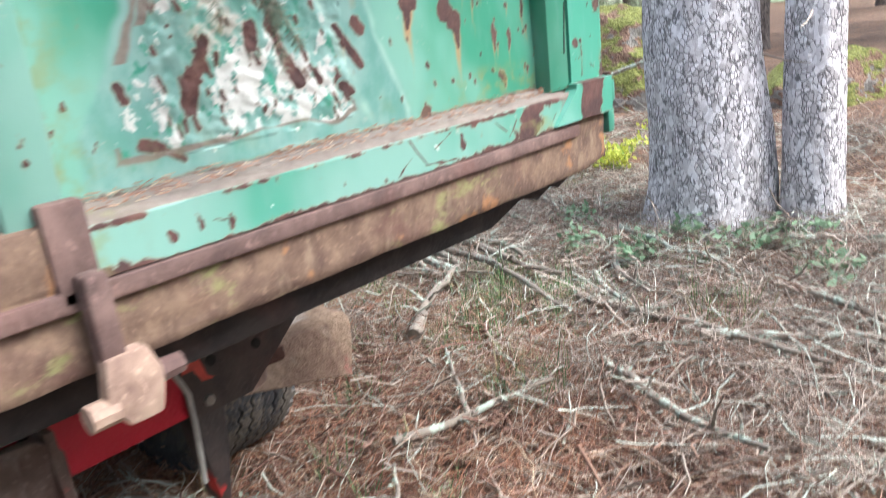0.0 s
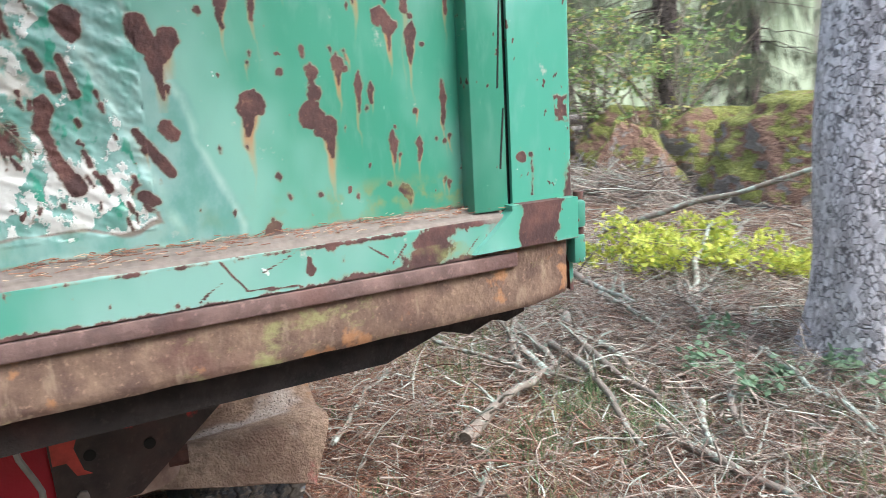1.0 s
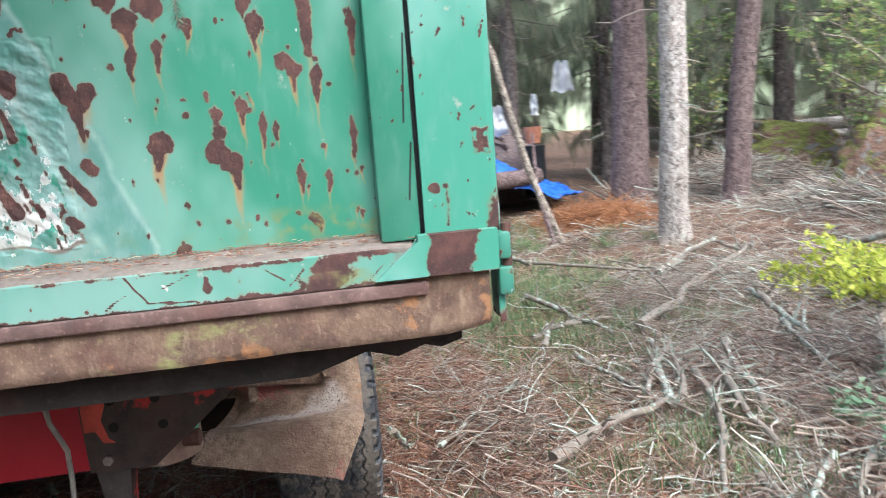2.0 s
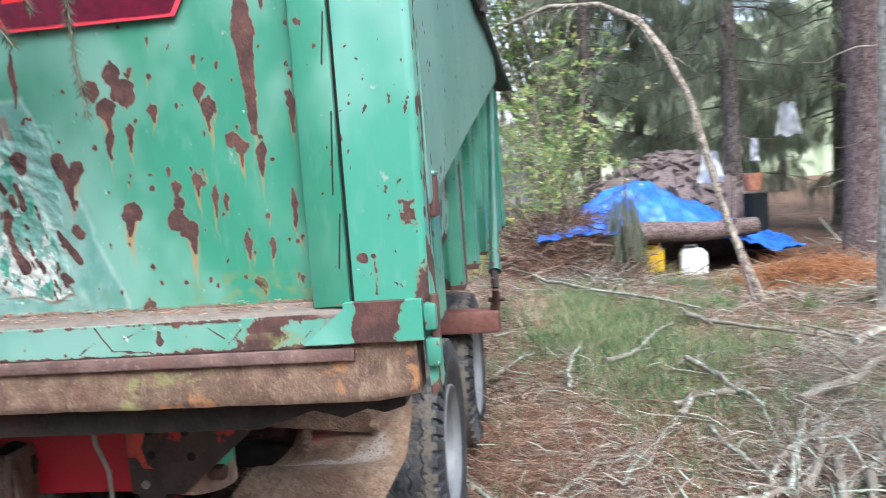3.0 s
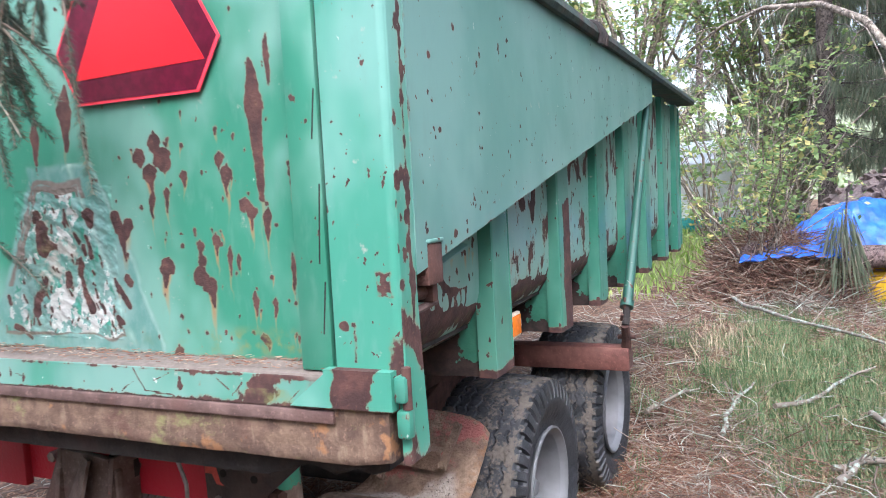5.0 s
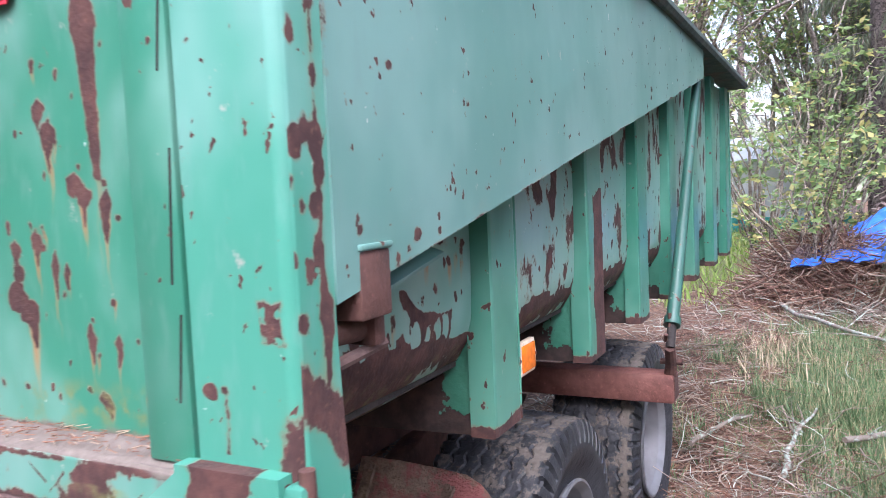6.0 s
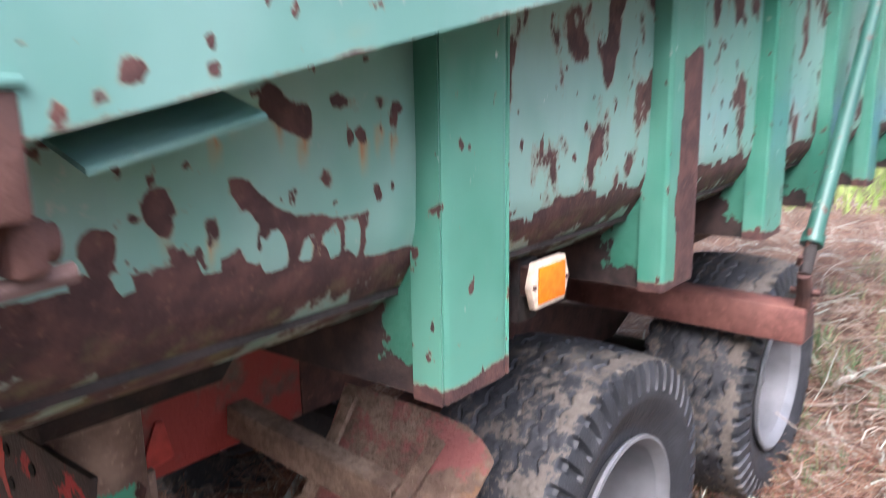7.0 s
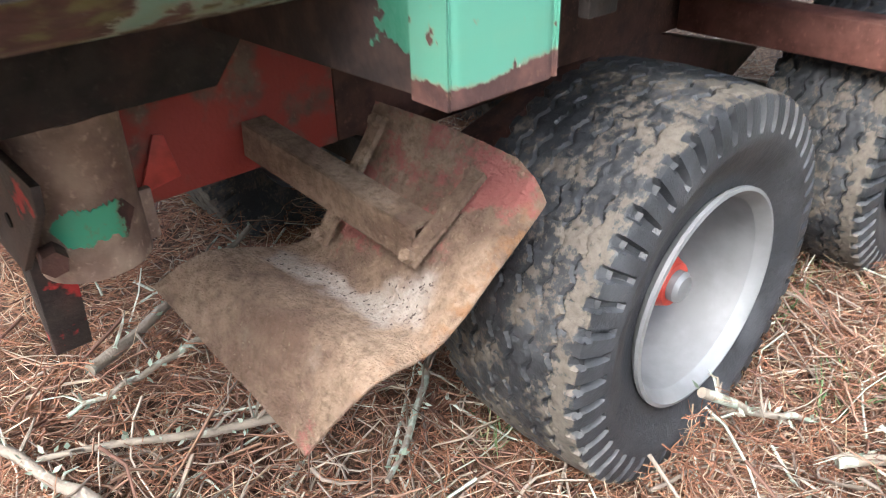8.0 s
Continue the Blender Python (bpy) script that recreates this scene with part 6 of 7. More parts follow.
for k, (x, y, h, sp) in enumerate(((-3.75, 5.05, 0.50, 0.34), (-4.2, 5.35, 0.60, 0.42), (-3.55, 5.45, 0.42, 0.34), (-4.45, 4.95, 0.34, 0.32), (-3.2, 5.75, 0.34, 0.40), (-3.95, 5.75, 0.50, 0.36))):
    shrub("bush", x, y, h, sp, 13, 620, 0.050, M_LEAVES_YELLOW, "low sprouting bush with bright yellow-green leaves", 31 + 100 * k, low=0.2, level=0.8, rise=0.7)
shrub("bush", -10.6, 2.2, 3.0, 1.7, 26, 1000, 0.085, M_LEAVES, "airy deciduous bush with yellowing green leaves", 33, low=0.5)
shrub("bush", -12.6, 1.6, 4.0, 2.0, 26, 1700, 0.10, M_LEAVES, "tall deciduous bush turning yellow", 34)
shrub("bush", -14.8, 2.4, 5.0, 2.4, 26, 1900, 0.12, M_LEAVES, "tall leafy deciduous bush behind the heap", 35)
shrub("bush", -16.5, -0.6, 5.0, 2.2, 30, 3000, 0.12, M_LEAVES, "leafy bush at the edge of the clearing", 36)


def drooping_spruce(x, y, top, low, radius, count, label, seed):
    """A slender spruce whose sprays all hang straight down."""
    rng = np.random.default_rng(seed)
    t = empty("young_spruce", x, y, ground_z(x, y), label, "tree")
    part("trunk", tube([(x, y, ground_z(x, y) - 0.05), (x + 0.04, y, 0.6 * top), (x, y + 0.05, top + 0.2)], [0.035, 0.025, 0.008], 8), M_BARK_FAR, t, "", 60)
    a, q = rng.uniform(0, 2 * np.pi, count), radius * np.sqrt(rng.random(count))
    z = rng.uniform(low + 0.35, top, count)
    q = q * (1.15 - 0.75 * (z - low) / (top - low))
    root = np.stack((x + q * np.cos(a), y + q * np.sin(a), z), axis=1)
    way = unit(np.stack((0.25 * np.cos(a), 0.25 * np.sin(a), -np.ones(count)), axis=1) + rng.normal(0, 0.10, (count, 3)))
    side = unit(np.cross(way, rng.normal(0, 1, (count, 3))))
    L = np.minimum(rng.uniform(0.25, 0.75, count), z - low + 0.1)
    v, f = blades(root, way, side, L, rng.uniform(0.006, 0.013, count))
    cloud_mesh("foliage", v - np.array(t.location), f, M_NEEDLES, "", "", parent=t)


drooping_spruce(-10.45, 3.22, 1.25, 0.15, 0.30, 260, "slender spruce with straight hanging sprays before the brush heap", 40)
shrub("tall_tree", -21.0, -1.5, 13.0, 5.0, 50, 15000, 0.14, M_LEAVES, "tall leafy tree at the edge of the clearing", 41, low=0.22)
shrub("tall_tree", -24.0, 2.5, 14.0, 5.0, 50, 15000, 0.14, M_LEAVES, "tall leafy tree turning yellow at its tips", 42, low=0.22)
shrub("tall_tree", -19.0, -5.5, 12.0, 4.5, 44, 15000, 0.14, M_LEAVES, "leafy tree beyond the trailer", 43, low=0.22)
shrub("bush", -8.0, 9.6, 4.0, 1.8, 24, 1800, 0.09, M_LEAVES, "thin leafy bush among the boulders", 37)
shrub("bush", -10.5, 10.5, 4.5, 2.0, 24, 2000, 0.10, M_LEAVES, "leafy undergrowth beyond the boulders", 38)
shrub("bush", -13.5, 9.0, 4.5, 2.0, 26, 2400, 0.10, M_LEAVES, "leafy undergrowth between the spruces", 39)
for k, (x, y) in enumerate(((-2.08, 4.04), (-1.92, 4.32), (-2.75, 4.26), (-2.4, 3.78), (-1.54, 4.25), (-1.07, 4.02), (-2.02, 3.79), (-1.30, 4.35))):
    shrub("herb", x, y, 0.24, 0.20, 9, 105, 0.058, M_HERB, "small green leafy forest herb", 50 + k, low=0.4)


# boulders
def boulder(x, y, z, sx, sy, sz, seed, label, turn=0.0, peak=0.0):
    bm = bmesh.new()
    bmesh.ops.create_icosphere(bm, subdivisions=6, radius=1.0)
    for v in bm.verts:
        n = v.co.normalized()
        q = 1 + 0.22 * fbm(1.3 * n.x + seed, 1.3 * n.y, 1.3 * n.z, 3) + 0.07 * fbm(4 * n.x, 4 * n.y + seed, 4 * n.z, 5)
        for m in (Vector((0.7, 0.5, 0.5)), Vector((-0.6, 0.3, 0.74)), Vector((0.2, -0.9, 0.35)), Vector((0.1, 0.2, 0.97))):
            q = min(q, (0.82 + 0.06 * math.sin(seed * 3 + m.x * 9)) / max(0.2, n.dot(m.normalized())))
        c = n * (q + 0.03 * fbm(9 * n.x + seed, 9 * n.y, 9 * n.z, 4))
        if peak:
            c.x *= 1 - peak * max(0.0, c.z)
        v.co = Vector((c.x * sx, c.y * sy, c.z * sz))
    bmesh.ops.rotate(bm, verts=bm.verts, cent=(0, 0, 0), matrix=Matrix.Rotation(turn, 3, "Z"))
    bmesh.ops.translate(bm, verts=bm.verts, vec=(x, y, z))
    ob = part("boulder", bm, M_ROCK, None, "", 60)
    return tagged(ob, label, "rock", "mossy boulders")


boulder(-5.0, 8.75, 0.50, 1.40, 1.15, 1.0, 2.0, "large boulder with moss and brown needles on top")
boulder(-7.3, 8.2, 0.25, 0.72, 0.65, 0.95, 5.0, "pointed green mossy boulder", 0.5, 0.5)
boulder(-7.4, 10.2, 0.4, 1.3, 1.0, 0.9, 7.0, "mossy boulder among the spruces", 0.9)
boulder(-9.6, 11.0, 0.4, 1.5, 1.2, 0.9, 9.0, "dark mossy boulder in the shade", 0.2)
boulder(-6.2, 9.9, 0.55, 0.9, 0.8, 0.9, 11.0, "grey boulder with a mossy crown", 1.4)
boulder(-2.4, 9.0, 0.2, 0.8, 0.7, 0.6, 13.0, "rounded boulder under green moss", 1.0)
boulder(-0.9, 8.0, 0.1, 0.6, 0.5, 0.4, 15.0, "small boulder covered with bright moss", 0.3)
boulder(-12.0, 10.2, 0.3, 1.0, 0.9, 0.8, 17.0, "half-buried boulder under thick moss", 0.7)


def stump():
    bm = tube([(-10.62, 2.02, 0.0), (-10.62, 2.02, 0.45), (-10.60, 2.05, 0.62), (-10.55, 2.14, 0.74), (-10.54, 2.22, 0.76)], [0.13, 0.10, 0.10, 0.12, 0.09], 12)
    for v in bm.verts:
        v.co += 0.025 * Vector((fbm(9 * v.co.x, 9 * v.co.z, 1, 3), fbm(9 * v.co.y, 9 * v.co.z, 5, 3), 0))
    tagged(part("stump", bm, M_BARK_DARK, None, "", 50), "knotted brown broken stump in the brush heap", "stump")


stump()

# ---- the heap under the blue tarpaulin
def tarp():
    t = empty("tarpaulin", -11.9, 3.9, 0.5, "crumpled blue tarpaulin thrown over a brush heap", "tarpaulin")
    def at(u, v):
        y = 1.75 + 4.3 * u
        d = (v - 0.5) * 2
        crest = 0.38 + 0.92 * math.exp(-((y - 3.60) / 0.85) ** 2) + 0.12 * math.sin(3 * y) - 0.18 * max(0.0, (y - 5.0))
        x = -12.2 - 0.15 * (y - 3.75) + 0.85 * d * (1 + 0.12 * fbm(1.3 * y, 2, 0, 2))
        z = crest * (1 - 0.62 * abs(d) ** 1.7) + 0.10 * fbm(2.2 * x, 2.2 * y, 1, 4) + 0.05 * fbm(6 * x, 6 * y, 3, 3) + 0.12
        return (x, y, z), (0, 0, 1)
    slab("sheet", at, 110, 70, 0.006, M_TARP, t, None, "", 70)
    def fold(u, v):
        y = 2.0 + 1.3 * u
        return (-10.75 - 0.25 * u + 0.5 * v, y, 0.50 + 0.34 * math.sin(math.pi * (0.2 + 0.6 * u)) * (1 - 0.55 * v) + 0.10 * fbm(3 * y, 3 * v, 0, 4)), (0, 0, 1)
    slab("loose_fold", fold, 50, 20, 0.006, M_TARP, t, None, "", 70)


tarp()


def heap(name, x, y, sx, sy, sz, count, length, material, label, category, seed, rad=0.008, lift=0.25):
    """A tangle of thin sticks, too many to count."""
    rng = np.random.default_rng(seed)
    u = rng.normal(0, 0.45, (count, 2))
    keep = np.clip(1 - (u ** 2).sum(1), 0.02, 1)
    root = np.stack((x + u[:, 0] * sx, y + u[:, 1] * sy, rng.random(count) * sz * keep), axis=1)
    root[:, 2] += np.array([ground_z(a, b) for a, b in root[:, :2]])
    a = rng.uniform(0, 2 * np.pi, count)
    way = unit(np.stack((np.cos(a), np.sin(a), rng.normal(0.05, lift, count)), axis=1))
    L = length * rng.uniform(0.3, 1.2, count)
    s = np.linspace(-0.5, 0.5, 5)[None, :, None]
    lines = root[:, None, :] + way[:, None, :] * L[:, None, None] * s
    bend = rng.normal(0, 0.10, (count, 1, 3)) * L[:, None, None]
    lines += bend * (s * s) * 4 + rng.normal(0, 0.012, lines.shape)
    r = np.array([1.0, 0.9, 0.75, 0.55, 0.3])[None, :] * rad * rng.uniform(0.4, 1.3, (count, 1))
    v, f = strands(lines, r, 3)
    return cloud_mesh(name, v, f, material, label, category)


heap("brush_heap", -10.9, 2.40, 0.8, 1.10, 1.0, 6500, 0.85, M_TWIG, "tangled heap of dead brown brushwood", "brushwood", 61, 0.008, 0.4)
heap("brush_heap", -10.2, 2.7, 0.5, 0.7, 0.22, 420, 0.8, M_TWIG_GREY, "low loose brushwood before the heap", "brushwood", 65, 0.008, 0.4)
heap("brush_heap", -9.3, 5.3, 0.9, 1.1, 0.28, 1500, 0.5, M_TWIG_ORANGE, "low heap of orange-brown dead spruce brush", "brushwood", 62, 0.006, 0.5)
heap("brush_heap", -11.0, 8.3, 2.4, 1.6, 0.6, 1300, 1.1, M_TWIG_GREY, "grey brushwood between the trunks", "brushwood", 63, 0.011, 0.3)
heap("brush_heap", -7.0, 7.6, 1.6, 0.9, 0.35, 900, 0.9, M_TWIG_GREY, "dead twigs before the boulders", "brushwood", 64, 0.008, 0.4)


def jerrycan(x, y, h, w, material, label, turn):
    c = empty("jerrycan", x, y, ground_z(x, y), label, "canister")
    bm = bmesh.new()
    box(-w / 2, w / 2, -w * 0.36, w * 0.36, 0, h * 0.80, w * 0.10, bm)
    prism([(-w * 0.46, h * 0.78), (w * 0.46, h * 0.78), (w * 0.30, h * 0.92), (-w * 0.40, h * 0.92)], "y", -w * 0.30, w * 0.30, w * 0.05, bm)
    m = Matrix.Translation((x, y, ground_z(x, y))) @ Matrix.Rotation(turn, 4, "Z")
    bmesh.ops.transform(bm, matrix=m, verts=bm.verts)
    part("body", bm, material, c)
    hb = tube([(-w * 0.32, 0, h * 0.90), (-w * 0.30, 0, h * 1.0), (w * 0.10, 0, h * 1.0), (w * 0.14, 0, h * 0.90)], w * 0.055, 8)
    bmesh.ops.transform(hb, matrix=m, verts=hb.verts)
    part("handle", hb, material, c)
    cb = tube([(w * 0.26, 0, h * 0.86), (w * 0.26, 0, h * 0.99)], w * 0.10, 14)
    bmesh.ops.transform(cb, matrix=m, verts=cb.verts)
    part("cap", cb, M_GAP if material is M_JERRY_W else M_TERRA, c)


jerrycan(-11.45, 3.73, 0.54, 0.30, M_JERRY_Y, "yellow plastic jerrycan beside the brush heap", 1.2)
jerrycan(-11.55, 4.34, 0.46, 0.40, M_JERRY_W, "white plastic jerrycan beside the brush heap", 1.5)


def log(x0, y0, z0, x1, y1, z1, r, label, material=M_BARK_DARK):
    bm = tube([(x0 + (x1 - x0) * k / 8, y0 + (y1 - y0) * k / 8, z0 + (z1 - z0) * k / 8 + 0.02 * math.sin(k)) for k in range(9)], [r * (1 - 0.02 * k) for k in range(9)], 16)
    tagged(part("log", bm, material, None, "", 50), label, "log")


log(-11.15, 3.3, 0.55, -11.65, 5.3, 0.50, 0.16, "brown felled log lying under the tarpaulin")
log(-15.5, 8.7, 0.9, -13.2, 13.0, 0.9, 0.13, "grey log stacked between the trunks", M_BARK_PALE)
log(-15.3, 8.9, 0.66, -13.0, 13.2, 0.66, 0.12, "weathered grey log in the stack", M_BARK_PALE)


# old tiles piled behind the tarpaulin
def tile_pile():
    me = bpy.data.meshes.new("roof_tile")
    bm = box(-0.095, 0.095, -0.062, 0.062, -0.024, 0.024, 0.006)
    bm.to_mesh(me)
    bm.free()
    me.materials.append(M_SLATE)
    pile = empty("tile_pile", -14.3, 4.6, 0.0, "heap of old grey-brown roof tiles", "tiles")
    rng = random.Random(4)
    core = bmesh.new()
    bmesh.ops.create_icosphere(core, subdivisions=4, radius=1.0)
    for v in core.verts:
        v.co = Vector((-14.4 + v.co.x * 1.3, 4.5 + v.co.y * 1.75, max(-0.1, v.co.z * 1.72 * (1 + 0.08 * fbm(v.co.x * 2, v.co.y * 2, 0, 3)))))
    part("pile_core", core, M_SLATE, pile)
    for _ in range(298):
        a, q = rng.uniform(0, 6.28), rng.random() ** 0.5 * 0.97
        ex, ey = q * math.cos(a), q * math.sin(a)
        z = 1.74 * math.sqrt(max(0.02, 1 - q * q))
        ob = new("roof_tile", me)
        ob.parent = pile
        ob.matrix_basis = Matrix.Translation((-0.1 + 1.3 * ex, -0.1 + 1.75 * ey, z)) @ Euler((ey * -0.7 + rng.uniform(-0.9, 0.9), ex * 0.7 + rng.uniform(-0.9, 0.9), rng.uniform(0, 6.28))).to_matrix().to_4x4()


tile_pile()


def white_sheets():
    def sheet(name, x, y, z, w, h, label, seed):
        bm = bmesh.new()
        g = 14
        grid = [[bm.verts.new((x + 0.12 * fbm(2 * i / g + seed, 2 * j / g, 0, 3), y + w * (i / g - 0.5) * (0.55 + 0.45 * (1 - j / g)), z + h * (j / g - 0.5) + 0.05 * fbm(3 * i / g, seed, 0, 2))) for i in range(g + 1)] for j in range(g + 1)]
        for j in range(g):
            for i in range(g):
                bm.faces.new((grid[j][i], grid[j][i + 1], grid[j + 1][i + 1], grid[j + 1][i]))
        bmesh.ops.solidify(bm, geom=bm.faces[:], thickness=0.006)
        tagged(part(name, bm, M_WHITE, None, "", 60), label, "plastic sheet")
    sheet("plastic_sack", -12.6, 6.12, 2.13, 0.42, 0.52, "white plastic sack hung between the spruces", 1.0)
    sheet("plastic_sack", -12.5, 4.85, 1.45, 0.42, 0.50, "crumpled white sack on the heap", 4.0)
    sheet("plastic_sack", -12.5, 5.55, 1.68, 0.16, 0.36, "strip of white plastic on the heap", 7.0)


white_sheets()
part("pot", tube([(-12.5, 5.50, 1.02), (-12.5, 5.50, 1.30)], [0.12, 0.17], 16), M_TERRA)
tagged(bpy.data.objects["pot"], "terracotta pot on the heap behind the tarpaulin", "pot")
part("black_drum", tube([(-13.1, 5.70, 0.0), (-13.1, 5.70, 0.95)], 0.20, 20), M_GAP)
tagged(bpy.data.objects["black_drum"], "black drum at the end of the heap", "drum")


def shed():
    s = empty("white_shed", -27, -1.0, 0, "white-walled shed beyond the clearing", "shed")
    part("wall", box(-29, -26, -4.0, 3.0, 0.0, 2.2, 0.02), M_WHITE, s)
    part("roof", prism([(-29.2, 2.2), (-25.8, 2.2), (-27.5, 3.0)], "y", -4.2, 3.2), M_WHITE, s)
    part("base_board", box(-25.98, -25.9, -4.0, 3.0, 0.0, 0.45, 0.01), M_TEAL, s)


shed()


# ---- spruce boughs that hang before the tailgate
def hanging_bough(x, y, z, drop, seed, label, shoots=7, bushy=True):
    rng = np.random.default_rng(seed)
    b = empty("hanging_bough", x, y, z, label, "branch", "boughs before the tailgate")
    lines = [[np.array([0.03 * math.sin(3 * s + seed), 0.04 * s + 0.02 * math.sin(5 * s), -drop * s]) for s in np.linspace(0, 1, 8)]]
    for k in range(shoots):
        s0 = rng.uniform(0.05, 0.75)
        d = unit(np.array([rng.normal(0, 0.5), rng.normal(0, 0.7), -0.9]))
        L = drop * rng.uniform(0.18, 0.40)
        p = np.array([0.03 * math.sin(3 * s0 + seed), 0.04 * s0, -drop * s0])
        lines.append([p + d * L * s + np.array([0, 0, -0.25 * L * s * s]) for s in np.linspace(0, 1, 8)])
    lines = np.array(lines)
    v, f = strands(lines, np.linspace(0.0035, 0.0012, 8)[None, :] * np.ones((len(lines), 1)), 5)
    cloud_mesh("branchwork", v, f, M_TWIG_GREY, "", "", parent=b)
    n_each = 380 if bushy else 800
    roots, ways, sides, lens = [], [], [], []
    for li, ln in enumerate(lines):
        if li == 0 and not bushy:
            t = rng.uniform(0.5, 1.0, n_each) * 6.99
        else:
            t = rng.uniform(0.15, 1.0, n_each) * 6.99
        k = t.astype(int)
        fr = (t - k)[:, None]
        p = ln[k] * (1 - fr) + ln[k + 1] * fr
        ax = unit(ln[k + 1] - ln[k])
        a = rng.uniform(0, 2 * np.pi, n_each)[:, None]
        e1 = unit(np.cross(ax, np.array([1.0, 0.2, 0])))
        e2 = np.cross(ax, e1)
        ways.append(unit(ax * 0.6 + np.cos(a) * e1 + np.sin(a) * e2))
        sides.append(unit(np.cross(ways[-1], ax)))
        roots.append(p)
        lens.append(rng.uniform(0.016, 0.026, n_each))
    ln = np.concatenate(lens)
    v, f = blades(np.concatenate(roots), np.concatenate(ways), np.concatenate(sides), ln, ln * 0 + 0.0010)
    cloud_mesh("foliage", v, f, M_NEEDLES_NEAR, "", "", parent=b)


hanging_bough(-0.76, 1.235, 2.44, 0.70, 1, "thin hanging spruce twig with needles at its end", 0, False)
hanging_bough(-0.70, 1.30, 2.48, 0.36, 2, "dry hanging spruce twig", 1, False)
for k, (x, y, z, d) in enumerate(((-0.74, 1.16, 2.44, 0.38), (-0.72, 1.10, 2.46, 0.50), (-0.74, 1.04, 2.48, 0.46), (-0.70, 1.00, 2.44, 0.55), (-0.76, 1.00, 2.36, 0.50), (-0.80, 0.95, 2.34, 0.48), (-0.66, 1.12, 2.55, 0.44), (-0.62, 1.06, 2.52, 0.52))):
    hanging_bough(x, y, z, d, 10 + k, "hanging spruce bough thick with green needles", 7)
for k, (x, y, z, d) in enumerate(((-0.95, 0.69, 2.25, 0.78), (-0.97, 0.62, 2.05, 0.52), (-0.93, 0.76, 2.30, 0.52))):
    hanging_bough(x, y, z, d, 30 + k, "slender spruce bough hanging close to the tailgate", 3)

# ---- what lies on the ground
def strew(name, count, xr, yr, length, rad, material, label, category, seed, up=0.18, height=0.04, dense=None, seg=5, curl=0.16):
    rng = np.random.default_rng(seed)
    pts = []
    while len(pts) < count:
        x, y = rng.uniform(*xr), rng.uniform(*yr)
        if dense is None or rng.random() < dense(x, y):
            pts.append((x, y, ground_z(x, y)))
    root = np.array(pts)
    root[:, 2] += rng.random(count) ** 2 * height
    # each wanders: its heading and its rise drift from joint to joint
    L = length * rng.uniform(0.3, 1.3, count) / (seg - 1)
    head = rng.uniform(0, 2 * np.pi, (count, 1)) + np.cumsum(rng.normal(0, curl * 2.2, (count, seg - 1)) + rng.normal(0, curl, (count, 1)), axis=1)
    rise = rng.normal(0.03, up, (count, 1)) + np.cumsum(rng.normal(0, curl * 1.0, (count, seg - 1)), axis=1)
    d = np.stack((np.cos(head) * np.cos(rise), np.sin(head) * np.cos(rise), np.sin(rise)), axis=2) * L[:, None, None]
    lines = np.concatenate((np.zeros((count, 1, 3)), np.cumsum(d, axis=1)), axis=1)
    lines += root[:, None, :] - lines[:, seg // 2:seg // 2 + 1, :]
    r = np.linspace(1.0, 0.4, seg)[None, :] * rad * rng.uniform(0.5, 1.4, (count, 1))
    v, f = strands(lines, r, 3)
    return cloud_mesh(name, v, f, material, label, category)


def brown_zone(x, y):
    g = green_field(x, y)
    return max(0.08, 1.0 - 1.1 * g) * (1.0 if x > -6 else 0.5)


strew("dead_twigs", 7000, (-5.5, -0.2), (0.2, 3.2), 0.28, 0.0028, M_TWIG, "dense litter of reddish-brown dead spruce twigs", "twigs", 71, 0.22, 0.10, brown_zone, 6)
strew("dead_twigs", 9000, (-4.4, -1.0), (-1.3, 2.7), 0.19, 0.0020, M_LITTER, "red-brown twig litter round the wheels", "twigs", 72, 0.32, 0.14, None, 6, 0.20)
strew("dead_twigs", 2200, (-4.6, -0.8), (-1.5, 2.8), 0.34, 0.0038, M_TWIG, "brown dead twigs under the trailer", "twigs", 78, 0.25, 0.14, None, 6, 0.16)
strew("dead_twigs", 8000, (-11.0, -0.2), (0.6, 7.5), 0.45, 0.0050, M_TWIG_GREY, "grey-brown dead twigs strewn over the ground", "twigs", 73, 0.22, 0.12, brown_zone, 6, 0.13)
strew("dead_twigs", 7500, (-5.8, -0.2), (2.3, 5.6), 0.34, 0.0044, M_TWIG_GREY, "thick brash of pale grey-brown dead twigs", "twigs", 86, 0.26, 0.14, brown_zone, 6, 0.12)
strew("dead_twigs", 550, (-3.6, -0.9), (0.2, 2.9), 0.40, 0.0058, M_TWIG, "stout brown sticks round the wheels", "twigs", 85, 0.20, 0.12, None, 6, 0.12)
strew("needle_litter", 34000, (-4.5, -0.3), (-1.2, 4.6), 0.045, 0.0013, M_LITTER, "brown spruce needles and bits of bark", "needles", 74, 0.3, 0.05, None, 3, 0.05)
strew("needle_litter", 10000, (-11.0, -0.3), (0.6, 7.0), 0.07, 0.0022, M_LITTER, "brown needle litter farther off", "needles", 75, 0.3, 0.05, None, 3, 0.05)
strew("dead_twigs", 5000, (-10.5, -3.5), (0.8, 3.6), 0.28, 0.0042, M_TWIG, "brown dead twigs in the thin grass", "twigs", 77, 0.25, 0.08)
strew("dry_straw", 1500, (-11.5, -0.4), (1.2, 6.5), 0.30, 0.0016, M_STRAW, "pale dry grass stalks lying about", "straw", 76, 0.35, 0.12, None, 5, 0.12)


